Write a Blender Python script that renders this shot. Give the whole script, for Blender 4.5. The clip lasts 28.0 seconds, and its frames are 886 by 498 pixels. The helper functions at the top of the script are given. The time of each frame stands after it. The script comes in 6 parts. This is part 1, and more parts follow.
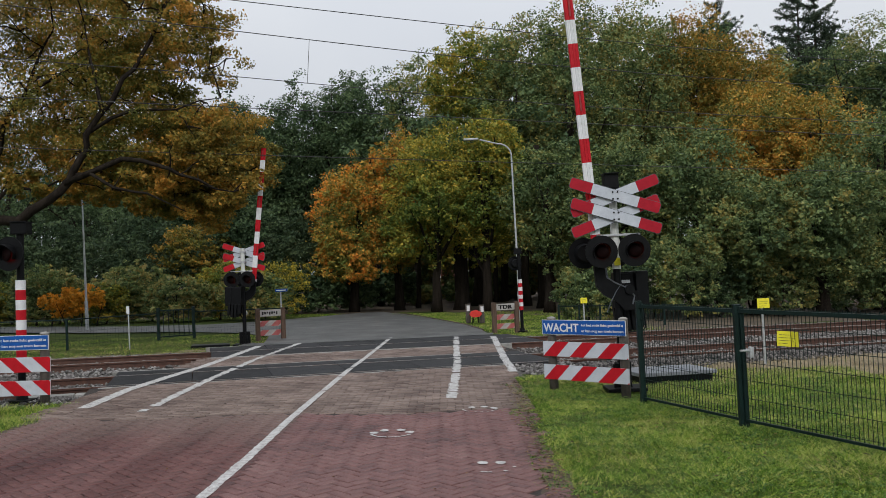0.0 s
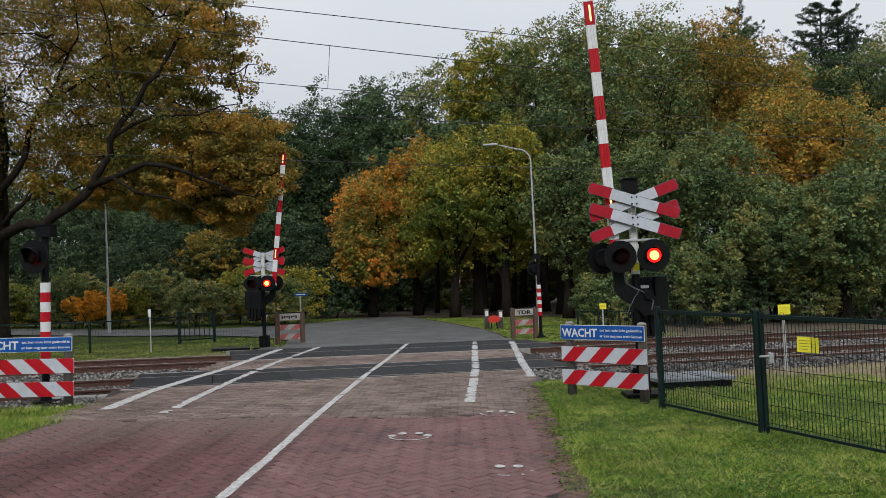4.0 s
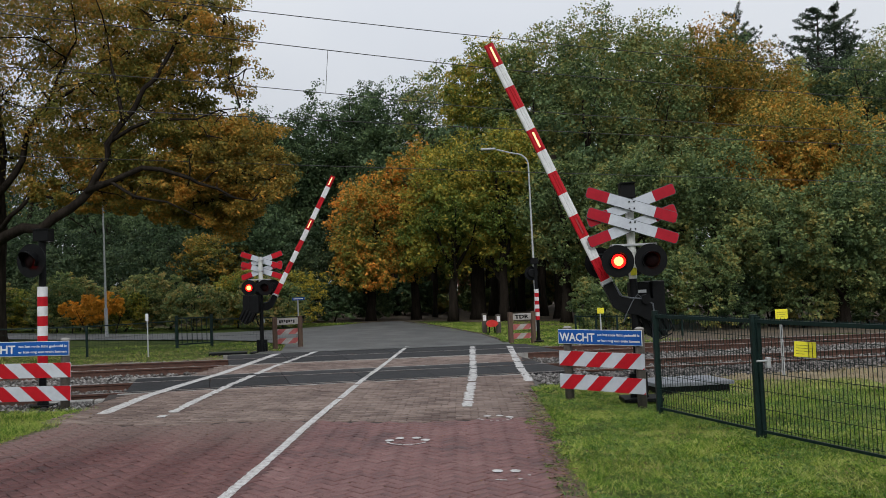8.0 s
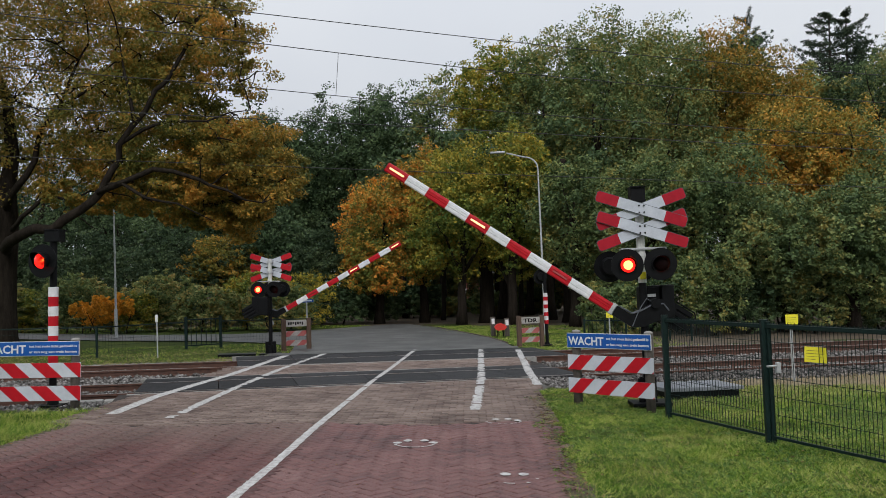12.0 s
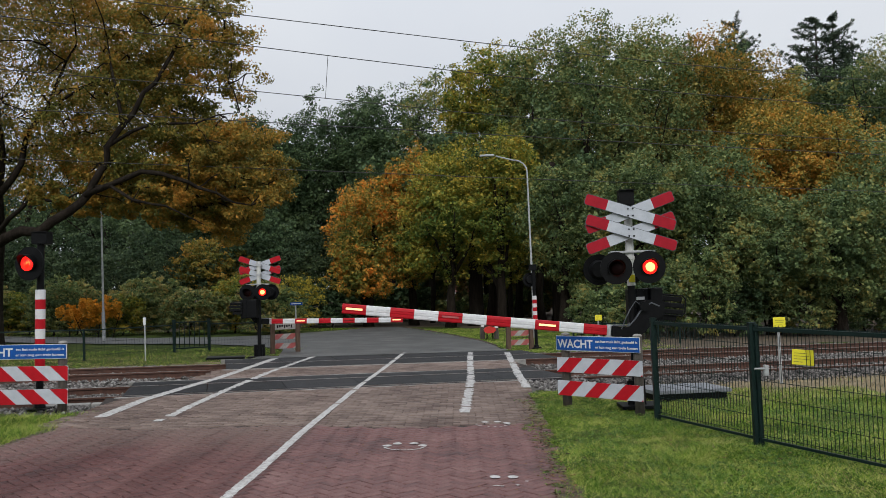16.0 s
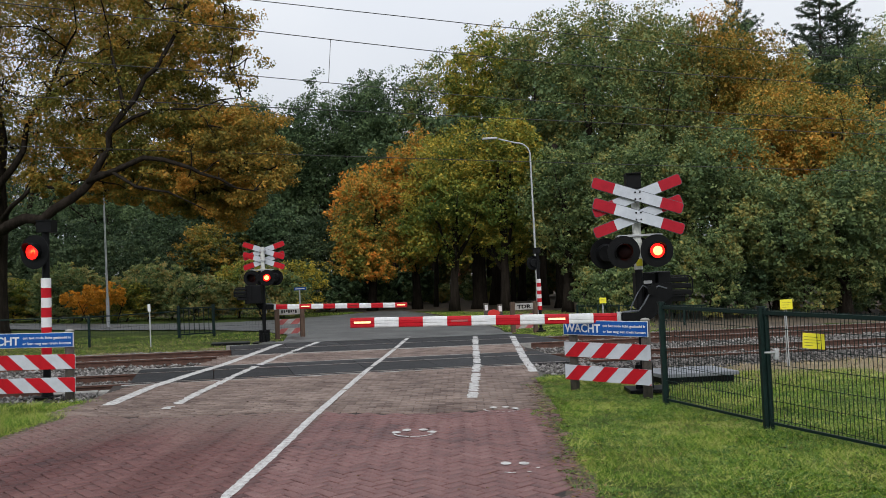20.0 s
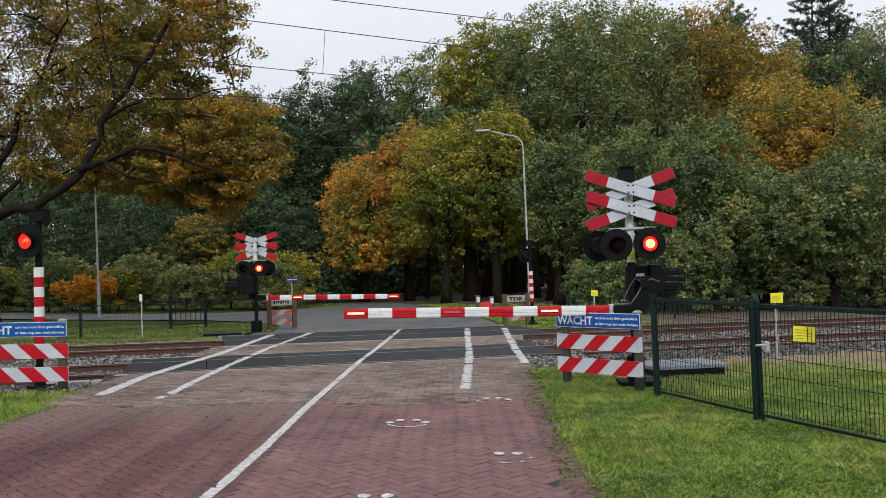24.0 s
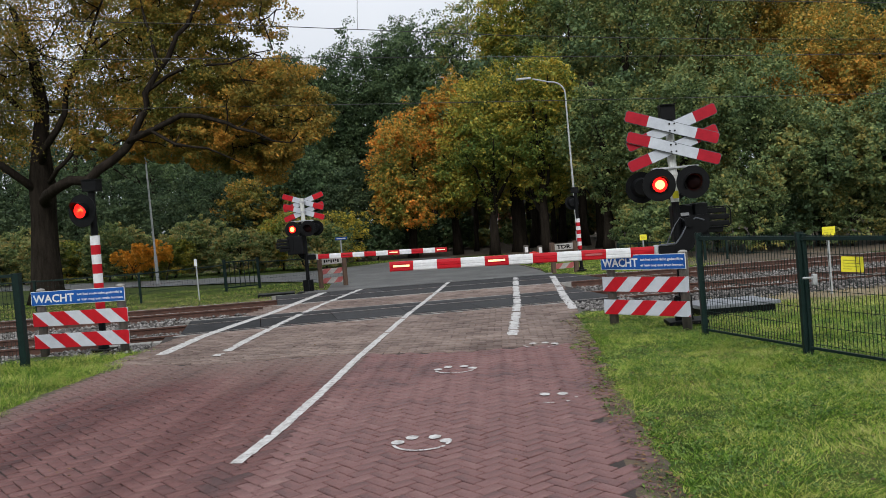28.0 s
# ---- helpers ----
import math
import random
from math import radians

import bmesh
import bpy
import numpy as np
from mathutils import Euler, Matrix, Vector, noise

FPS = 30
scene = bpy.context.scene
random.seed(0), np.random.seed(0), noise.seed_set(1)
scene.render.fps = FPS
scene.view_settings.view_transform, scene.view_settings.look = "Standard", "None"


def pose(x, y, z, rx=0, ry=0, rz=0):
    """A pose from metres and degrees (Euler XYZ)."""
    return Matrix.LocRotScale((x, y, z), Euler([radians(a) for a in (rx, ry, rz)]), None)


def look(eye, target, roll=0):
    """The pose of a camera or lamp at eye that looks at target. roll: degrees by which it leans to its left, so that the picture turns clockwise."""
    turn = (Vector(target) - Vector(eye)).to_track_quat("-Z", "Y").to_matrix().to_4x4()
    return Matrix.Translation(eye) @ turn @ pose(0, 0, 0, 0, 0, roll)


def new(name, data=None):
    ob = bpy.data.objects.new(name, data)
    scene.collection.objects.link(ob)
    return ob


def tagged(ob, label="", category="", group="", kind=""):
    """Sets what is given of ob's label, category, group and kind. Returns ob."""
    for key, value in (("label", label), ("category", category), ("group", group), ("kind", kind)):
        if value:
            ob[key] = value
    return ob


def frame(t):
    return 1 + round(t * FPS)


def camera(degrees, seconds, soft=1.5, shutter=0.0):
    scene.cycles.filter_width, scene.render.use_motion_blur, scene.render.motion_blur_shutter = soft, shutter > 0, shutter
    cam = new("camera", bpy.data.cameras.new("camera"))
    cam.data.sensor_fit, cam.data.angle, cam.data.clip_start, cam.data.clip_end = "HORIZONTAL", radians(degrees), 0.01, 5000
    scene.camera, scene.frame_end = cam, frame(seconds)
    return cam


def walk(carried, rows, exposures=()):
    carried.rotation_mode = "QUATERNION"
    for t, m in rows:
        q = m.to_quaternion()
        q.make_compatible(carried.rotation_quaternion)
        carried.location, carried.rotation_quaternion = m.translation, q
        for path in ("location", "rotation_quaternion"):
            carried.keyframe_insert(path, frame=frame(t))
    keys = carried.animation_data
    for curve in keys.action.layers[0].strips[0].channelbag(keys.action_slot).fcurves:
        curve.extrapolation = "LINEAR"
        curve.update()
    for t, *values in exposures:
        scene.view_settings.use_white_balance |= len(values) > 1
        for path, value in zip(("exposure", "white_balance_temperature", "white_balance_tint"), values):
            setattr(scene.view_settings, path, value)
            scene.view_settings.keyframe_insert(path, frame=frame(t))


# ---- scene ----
cam = camera(57.2, 28.0, soft=0.5)
PATH = [
    (0, (-0.011, 0.053, 1.769), (-0.015, 2.052, 1.831), -1.3),
    (0.5, (-0.024, 0.028, 1.77), (-0.05, 2.027, 1.831), -0.9),
    (1, (-0.026, 0.029, 1.765), (-0.066, 2.028, 1.826), -0.7),
    (1.5, (-0.007, 0.047, 1.77), (-0.057, 2.046, 1.826), -0.8),
    (2, (-0.012, 0.067, 1.759), (-0.062, 2.066, 1.819), -0.9),
    (2.5, (-0.01, 0.047, 1.766), (-0.062, 2.045, 1.834), -1.0),
    (3, (-0.004, 0.033, 1.761), (-0.055, 2.031, 1.831), -1.1),
    (3.5, (-0.009, 0.008, 1.75), (-0.06, 2.006, 1.825), -0.8),
    (5.5, (0.013, 0.014, 1.762), (-0.028, 2.012, 1.84), -2.5),
    (6, (0.004, 0.005, 1.754), (-0.022, 2.003, 1.831), -2.2),
    (6.5, (0.005, 0.005, 1.761), (-0.02, 2.003, 1.836), -1.7),
    (7, (0.01, 0.002, 1.756), (-0.022, 2.0, 1.839), -1.3),
    (7.5, (0.001, -0.002, 1.757), (-0.037, 1.996, 1.841), -1.0),
    (8, (-0.003, 0.005, 1.753), (-0.048, 2.003, 1.84), -1.0),
    (8.5, (0.004, 0.004, 1.755), (-0.047, 2.001, 1.844), -1.2),
    (9, (-0.002, 0.001, 1.755), (-0.058, 1.999, 1.846), -1.3),
    (9.5, (0.007, 0.008, 1.747), (-0.057, 2.004, 1.844), -1.3),
    (10, (-0.002, 0.001, 1.746), (-0.069, 1.998, 1.844), -1.2),
    (10.5, (-0.007, 0.003, 1.749), (-0.074, 1.999, 1.844), -1.0),
    (11, (-0.005, 0.007, 1.748), (-0.074, 2.004, 1.843), -0.7),
    (11.5, (-0.008, -0.001, 1.746), (-0.076, 1.996, 1.84), -0.6),
    (13.5, (0.01, 0.024, 1.753), (-0.046, 2.021, 1.856), -0.9),
    (14, (0.015, 0.01, 1.756), (-0.03, 2.007, 1.859), -0.8),
    (14.5, (0.014, 0.005, 1.756), (-0.023, 2.002, 1.86), -0.7),
    (15, (0.007, 0.007, 1.745), (-0.03, 2.004, 1.85), -0.6),
    (15.5, (0.007, 0.003, 1.752), (-0.033, 2.0, 1.853), -0.6),
    (16, (-0.012, -0.003, 1.746), (-0.052, 1.994, 1.848), -0.6),
    (16.5, (-0.001, 0.004, 1.751), (-0.045, 2.002, 1.85), -0.7),
    (17, (0.001, -0.003, 1.754), (-0.043, 1.994, 1.853), -0.9),
    (17.5, (0.012, -0.007, 1.747), (-0.035, 1.99, 1.845), -1.1),
    (18, (0.01, -0.006, 1.752), (-0.036, 1.991, 1.849), -1.2),
    (18.5, (0.013, -0.003, 1.749), (-0.033, 1.994, 1.84), -1.1),
    (19, (-0.012, 0.028, 1.748), (-0.059, 2.026, 1.834), -1.0),
    (19.5, (-0.046, 0.067, 1.763), (-0.091, 2.066, 1.836), -1.15),
    (20, (-0.08, 0.046, 1.784), (-0.125, 2.045, 1.844), -1.06),
    (20.5, (-0.06, 0.097, 1.792), (-0.108, 2.096, 1.849), -0.95),
    (21, (-0.049, 0.148, 1.791), (-0.067, 2.147, 1.85), -0.82),
    (21.5, (-0.097, 0.091, 1.793), (-0.106, 2.09, 1.849), -2.21),
    (23.5, (-0.116, 0.029, 1.775), (-0.126, 2.029, 1.822), -1.64),
    (24, (-0.116, 0.006, 1.779), (-0.14, 2.005, 1.819), -0.71),
    (24.5, (-0.11, -0.051, 1.75), (-0.154, 1.948, 1.759), -0.23),
    (25, (-0.083, -0.051, 1.704), (-0.129, 1.947, 1.624), 1.16),
    (25.5, (-0.06, -0.016, 1.704), (-0.113, 1.982, 1.629), -0.8),
    (26, (-0.039, -0.041, 1.707), (-0.088, 1.957, 1.634), -2.1),
    (26.5, (-0.028, -0.03, 1.705), (-0.099, 1.967, 1.635), -2.3),
    (27, (-0.022, -0.021, 1.7), (-0.117, 1.975, 1.633), -2.7),
    (27.5, (-0.01, -0.068, 1.707), (-0.144, 1.926, 1.638), -3.1),
    (28, (-0.008, -0.063, 1.706), (-0.158, 1.93, 1.639), -3.5),
]
walk(cam, [(t, look(eye, target, roll)) for t, eye, target, roll in PATH], ((0.0, -0.05), (18.5, -0.03), (20, 0.15), (20.6, 0.12), (21, 0.02), (21.5, 0.03), (23.5, 0.2), (28, 0.23)))

from mathutils import geometry

# ---------- world, sun ----------
SUN_AZ, SUN_EL = 200.0, 50.0
world = bpy.data.worlds.new("world")
scene.world = world
world.use_nodes = True
wn = world.node_tree.nodes
wl = world.node_tree.links
wn.clear()
w_out = wn.new("ShaderNodeOutputWorld")
w_bg = wn.new("ShaderNodeBackground")
w_sky = wn.new("ShaderNodeTexSky")
w_sky.sky_type = "NISHITA"
w_sky.sun_disc = False
w_sky.sun_elevation = radians(SUN_EL)
w_sky.sun_rotation = radians(SUN_AZ)
w_sky.dust_density = 4.0
w_sat = wn.new("ShaderNodeHueSaturation")
w_sat.inputs["Saturation"].default_value = 0.12
w_mix = wn.new("ShaderNodeMix")
w_mix.data_type = "RGBA"
w_mix.inputs["Factor"].default_value = 0.72
w_noise = wn.new("ShaderNodeTexNoise")
w_noise.inputs["Scale"].default_value = 2.2
w_noise.inputs["Detail"].default_value = 6.0
w_ramp = wn.new("ShaderNodeValToRGB")
w_ramp.color_ramp.elements[0].position, w_ramp.color_ramp.elements[0].color = 0.3, (7.3, 7.8, 8.7, 1)
w_ramp.color_ramp.elements[1].position, w_ramp.color_ramp.elements[1].color = 0.7, (8.6, 9.0, 9.6, 1)
w_coord = wn.new("ShaderNodeTexCoord")
wl.new(w_coord.outputs["Generated"], w_noise.inputs["Vector"])
wl.new(w_noise.outputs["Fac"], w_ramp.inputs["Fac"])
wl.new(w_sky.outputs["Color"], w_sat.inputs["Color"])
wl.new(w_sat.outputs["Color"], w_mix.inputs["A"])
wl.new(w_ramp.outputs["Color"], w_mix.inputs["B"])
w_sep = wn.new("ShaderNodeSeparateXYZ")
wl.new(w_coord.outputs["Generated"], w_sep.inputs["Vector"])
w_grad = wn.new("ShaderNodeMapRange")
w_grad.inputs["To Min"].default_value, w_grad.inputs["To Max"].default_value = 1.03, 2.2
wl.new(w_sep.outputs["Z"], w_grad.inputs["Value"])
w_dome = wn.new("ShaderNodeVectorMath")
w_dome.operation = "SCALE"
wl.new(w_mix.outputs["Result"], w_dome.inputs[0])
wl.new(w_grad.outputs["Result"], w_dome.inputs["Scale"])
wl.new(w_dome.outputs["Vector"], w_bg.inputs["Color"])
w_bg.inputs["Strength"].default_value = 0.078
wl.new(w_bg.outputs["Background"], w_out.inputs["Surface"])

sun_data = bpy.data.lights.new("sun", "SUN")
sun_data.energy = 1.0
sun_data.angle = radians(25)
sun_data.color = (1.0, 0.97, 0.92)
sun = new("sun", sun_data)
sun.matrix_world = look((-10 * math.sin(radians(SUN_AZ)), 10 * math.cos(radians(SUN_AZ)) - 20, 25), (0, 0, 0))

# ---------- materials ----------


def mat(name, stops, scale=6.0, rough=0.8, bump=0.15, metal=0.0, detail=6.0, fine=60.0, stretch=(1, 1, 1), vary="", amount=0.0, emit=None, bump_scale=None, spec=0.5, trans=0.0, weight=0.35):
    """A noise-mottled principled material. stops: colours along a ramp. vary: 'object' or 'island' tints piece by piece."""
    m = bpy.data.materials.new(name)
    m.use_nodes = True
    nt = m.node_tree
    n, l = nt.nodes, nt.links
    bsdf = n["Principled BSDF"]
    bsdf.inputs["Roughness"].default_value = rough
    bsdf.inputs["Metallic"].default_value = metal
    bsdf.inputs["Specular IOR Level"].default_value = spec
    co = n.new("ShaderNodeTexCoord")
    mp = n.new("ShaderNodeMapping")
    mp.inputs["Scale"].default_value = stretch
    l.new(co.outputs["Object"], mp.inputs["Vector"])
    a = n.new("ShaderNodeTexNoise")
    a.inputs["Scale"].default_value = scale
    a.inputs["Detail"].default_value = detail
    a.inputs["Roughness"].default_value = 0.65
    l.new(mp.outputs["Vector"], a.inputs["Vector"])
    b = n.new("ShaderNodeTexNoise")
    b.inputs["Scale"].default_value = fine
    b.inputs["Detail"].default_value = 3.0
    l.new(mp.outputs["Vector"], b.inputs["Vector"])
    mixf = n.new("ShaderNodeMath")
    mixf.operation = "MULTIPLY_ADD"
    mixf.inputs[1].default_value = weight
    l.new(b.outputs["Fac"], mixf.inputs[0])
    sub = n.new("ShaderNodeMath")
    sub.operation = "SUBTRACT"
    sub.inputs[1].default_value = weight / 2
    l.new(a.outputs["Fac"], sub.inputs[0])
    l.new(sub.outputs[0], mixf.inputs[2])
    fac = mixf.outputs[0]
    if vary:
        if vary == "object":
            r = n.new("ShaderNodeObjectInfo").outputs["Random"]
        else:
            r = n.new("ShaderNodeNewGeometry").outputs["Random Per Island"]
        va = n.new("ShaderNodeMath")
        va.operation = "MULTIPLY_ADD"
        va.inputs[1].default_value = amount
        l.new(r, va.inputs[0])
        vs = n.new("ShaderNodeMath")
        vs.operation = "SUBTRACT"
        vs.inputs[1].default_value = amount / 2
        l.new(fac, vs.inputs[0])
        l.new(vs.outputs[0], va.inputs[2])
        fac = va.outputs[0]
    ramp = n.new("ShaderNodeValToRGB")
    els = ramp.color_ramp.elements
    while len(els) < len(stops):
        els.new(0.5)
    for i, c in enumerate(stops):
        els[i].position = 0.28 + 0.44 * i / max(1, len(stops) - 1)
        els[i].color = (*c, 1)
    l.new(fac, ramp.inputs["Fac"])
    l.new(ramp.outputs["Color"], bsdf.inputs["Base Color"])
    if bump:
        bp = n.new("ShaderNodeBump")
        bp.inputs["Strength"].default_value = bump
        bp.inputs["Distance"].default_value = bump_scale or 0.01
        l.new(b.outputs["Fac"], bp.inputs["Height"])
        l.new(bp.outputs["Normal"], bsdf.inputs["Normal"])
    if emit:
        bsdf.inputs["Emission Color"].default_value = (*emit[0], 1)
        bsdf.inputs["Emission Strength"].default_value = emit[1]
    if trans:
        tr_ = n.new("ShaderNodeBsdfTranslucent")
        l.new(ramp.outputs["Color"], tr_.inputs["Color"])
        ms = n.new("ShaderNodeMixShader")
        ms.inputs["Fac"].default_value = trans
        l.new(bsdf.outputs[0], ms.inputs[1])
        l.new(tr_.outputs[0], ms.inputs[2])
        l.new(ms.outputs[0], n["Material Output"].inputs["Surface"])
    return m


def leaf_mat(name, stops, patch=0.25, spread=0.55, trans=0.22):
    """Foliage: leaf-to-leaf variation and drifts of colour over the crown."""
    m = mat(name, stops, scale=patch, rough=0.6, bump=0, detail=3.0, fine=0.9, vary="island", amount=spread, spec=0.15, trans=trans, weight=0.75)
    return m


M_RED = mat("red_reflective_paint", [(0.36, 0.005, 0.012), (0.48, 0.009, 0.018)], 8, 0.5, 0.03, spec=0.2)
M_CRIMSON = mat("crimson_reflective_paint", [(0.3, 0.006, 0.0168), (0.408, 0.0096, 0.024)], 8, 0.5, 0.03, spec=0.2)
M_PINKEDGE = mat("pale_red_sign_edge", [(0.45, 0.1, 0.11), (0.55, 0.16, 0.17)], 8, 0.5, 0.0, spec=0.2)
M_FADED = mat("sun_faded_red_paint", [(0.32, 0.07, 0.07), (0.45, 0.16, 0.15)], 6, 0.7, 0.05, spec=0.2)
M_DULLWHITE = mat("grimy_white_paint", [(0.25, 0.235, 0.22), (0.45, 0.43, 0.41)], 6, 0.7, 0.05, spec=0.2)
M_WHITE = mat("white_reflective_paint", [(0.56, 0.57, 0.58), (0.72, 0.73, 0.74)], 9, 0.45, 0.03, spec=0.3)
M_SIGN_GREY = mat("grey_white_sign_face", [(0.42, 0.45, 0.5), (0.54, 0.57, 0.62)], 5, 0.45, 0.02, spec=0.25)
M_BLACK = mat("black_painted_steel", [(0.0018, 0.002, 0.0024), (0.0055, 0.006, 0.007)], 12, 0.5, 0.08, spec=0.14)
M_DARKGLASS = mat("dark_red_lens_glass", [(0.004, 0.0006, 0.0006), (0.008, 0.001, 0.001)], 30, 0.6, 0.0, spec=0.08)
M_LIT = mat("lit_red_lens", [(0.8, 0.1, 0.03), (0.8, 0.1, 0.03)], 30, 0.3, 0.0, emit=((1.0, 0.4, 0.08), 5.0))
M_LITSIDE = mat("lit_red_lens_off_axis", [(0.7, 0.03, 0.01), (0.7, 0.03, 0.01)], 30, 0.3, 0.0, emit=((1.0, 0.06, 0.02), 1.6))


def facet_glow(m):
    """The lit lens breaks up into bright and dull facets."""
    n, l = m.node_tree.nodes, m.node_tree.links
    co = n.new("ShaderNodeTexCoord")
    ns = n.new("ShaderNodeTexNoise")
    ns.inputs["Scale"].default_value, ns.inputs["Detail"].default_value = 22.0, 3.0
    l.new(co.outputs["Object"], ns.inputs["Vector"])
    ramp = n.new("ShaderNodeValToRGB")
    cr = ramp.color_ramp
    cr.elements[0].position, cr.elements[0].color = 0.42, (0.25, 0.004, 0.002, 1)
    cr.elements[1].position, cr.elements[1].color = 0.66, (1.0, 0.22, 0.03, 1)
    cr.elements.new(0.52).color = (0.9, 0.02, 0.008, 1)
    l.new(ns.outputs["Fac"], ramp.inputs["Fac"])
    l.new(ramp.outputs["Color"], n["Principled BSDF"].inputs["Emission Color"])


facet_glow(M_LITSIDE)
M_LITRING = mat("lit_red_lens_rim", [(0.6, 0.02, 0.01), (0.6, 0.02, 0.01)], 30, 0.3, 0.0, emit=((1.0, 0.01, 0.008), 2.2))
M_SLOT = mat("dark_red_slot", [(0.2, 0.012, 0.012), (0.28, 0.02, 0.02)], 30, 0.5, 0.0)
M_BOOMLIGHT = mat("glowing_boom_light", [(0.9, 0.4, 0.2), (0.9, 0.4, 0.2)], 30, 0.4, 0.0, emit=((1.0, 0.55, 0.25), 1.6))
M_GALV = mat("galvanised_steel", [(0.33, 0.34, 0.35), (0.5, 0.51, 0.52)], 14, 0.5, 0.05, metal=0.3)
M_MASTWHITE = mat("weathered_white_mast_paint", [(0.42, 0.43, 0.4), (0.66, 0.67, 0.64)], 5, 0.5, 0.05, stretch=(3, 3, 0.6))
M_YELLOW = mat("yellow_sign_face", [(0.75, 0.66, 0.02), (0.85, 0.76, 0.04)], 5, 0.45, 0.02)
M_BLUE = mat("blue_enamel_sign", [(0.005, 0.0625, 0.275), (0.00875, 0.09375, 0.375)], 5, 0.4, 0.02, spec=0.25)
M_FENCE = mat("dark_green_coated_steel", [(0.003, 0.011, 0.0095), (0.006, 0.021, 0.018)], 10, 0.5, 0.05, spec=0.2)
M_POST = mat("weathered_recycled_post", [(0.035, 0.03, 0.026), (0.1, 0.085, 0.07)], 4, 0.9, 0.4, stretch=(4, 4, 0.7))
M_WOOD = mat("brown_weathered_wood", [(0.05, 0.03, 0.02), (0.13, 0.08, 0.055)], 4, 0.9, 0.4, stretch=(4, 4, 0.7))
M_RAIL = mat("rusty_rail_steel", [(0.045, 0.022, 0.016), (0.11, 0.05, 0.033)], 9, 0.8, 0.3)
M_RAILTOP = mat("polished_rail_head", [(0.25, 0.23, 0.22), (0.42, 0.4, 0.39)], 9, 0.3, 0.05, metal=0.7)
M_CONC = mat("weathered_concrete", [(0.17, 0.165, 0.15), (0.34, 0.33, 0.31)], 4, 0.9, 0.35)
M_SLEEPER = mat("ballast_stained_sleeper", [(0.1, 0.08, 0.065), (0.22, 0.19, 0.165)], 5, 0.95, 0.3)
M_BALLAST = mat("ballast_stone", [(0.041, 0.0369, 0.03444), (0.123, 0.1132, 0.1066), (0.2788, 0.2665, 0.2542)], 3, 0.9, 0.3, vary="island", amount=0.5)
M_BALLASTDARK = mat("grimy_ballast_stone", [(0.018, 0.016, 0.015), (0.06, 0.054, 0.05), (0.17, 0.155, 0.145)], 3, 0.9, 0.3, vary="island", amount=0.5)
M_BALLASTBED = mat("ballast_bed", [(0.05, 0.045, 0.04), (0.12, 0.11, 0.1)], 14, 0.95, 0.6)
M_RUBBER = mat("dark_crossing_panel", [(0.013, 0.0135, 0.015), (0.032, 0.0325, 0.035)], 3, 0.75, 0.3, fine=90, vary="object", amount=0.2, spec=0.25)
M_ASPHALT = mat("wet_grey_asphalt", [(0.038, 0.039, 0.039), (0.075, 0.076, 0.074), (0.125, 0.125, 0.12)], 0.9, 0.6, 0.3, fine=120)
BRICK_TONES = [(0.062, 0.031, 0.031), (0.105, 0.049, 0.047), (0.14, 0.064, 0.059), (0.155, 0.075, 0.07), (0.2, 0.113, 0.102)]
M_BRICKWORN = mat("tyre_worn_clinker", [(r * 0.78, g * 0.65, b * 0.63) for r, g, b in BRICK_TONES], 0.9, 0.62, 0.5, fine=60, stretch=(1.5, 0.13, 1), vary="island", amount=0.2)
M_BRICK = mat("red_brown_clinker", BRICK_TONES, 0.8, 0.62, 0.5, fine=60, stretch=(1, 0.6, 1), vary="island", amount=0.17)
M_BRICK1 = mat("red_brown_clinker_single", BRICK_TONES, 3.0, 0.62, 0.5, fine=60, vary="object", amount=0.17)


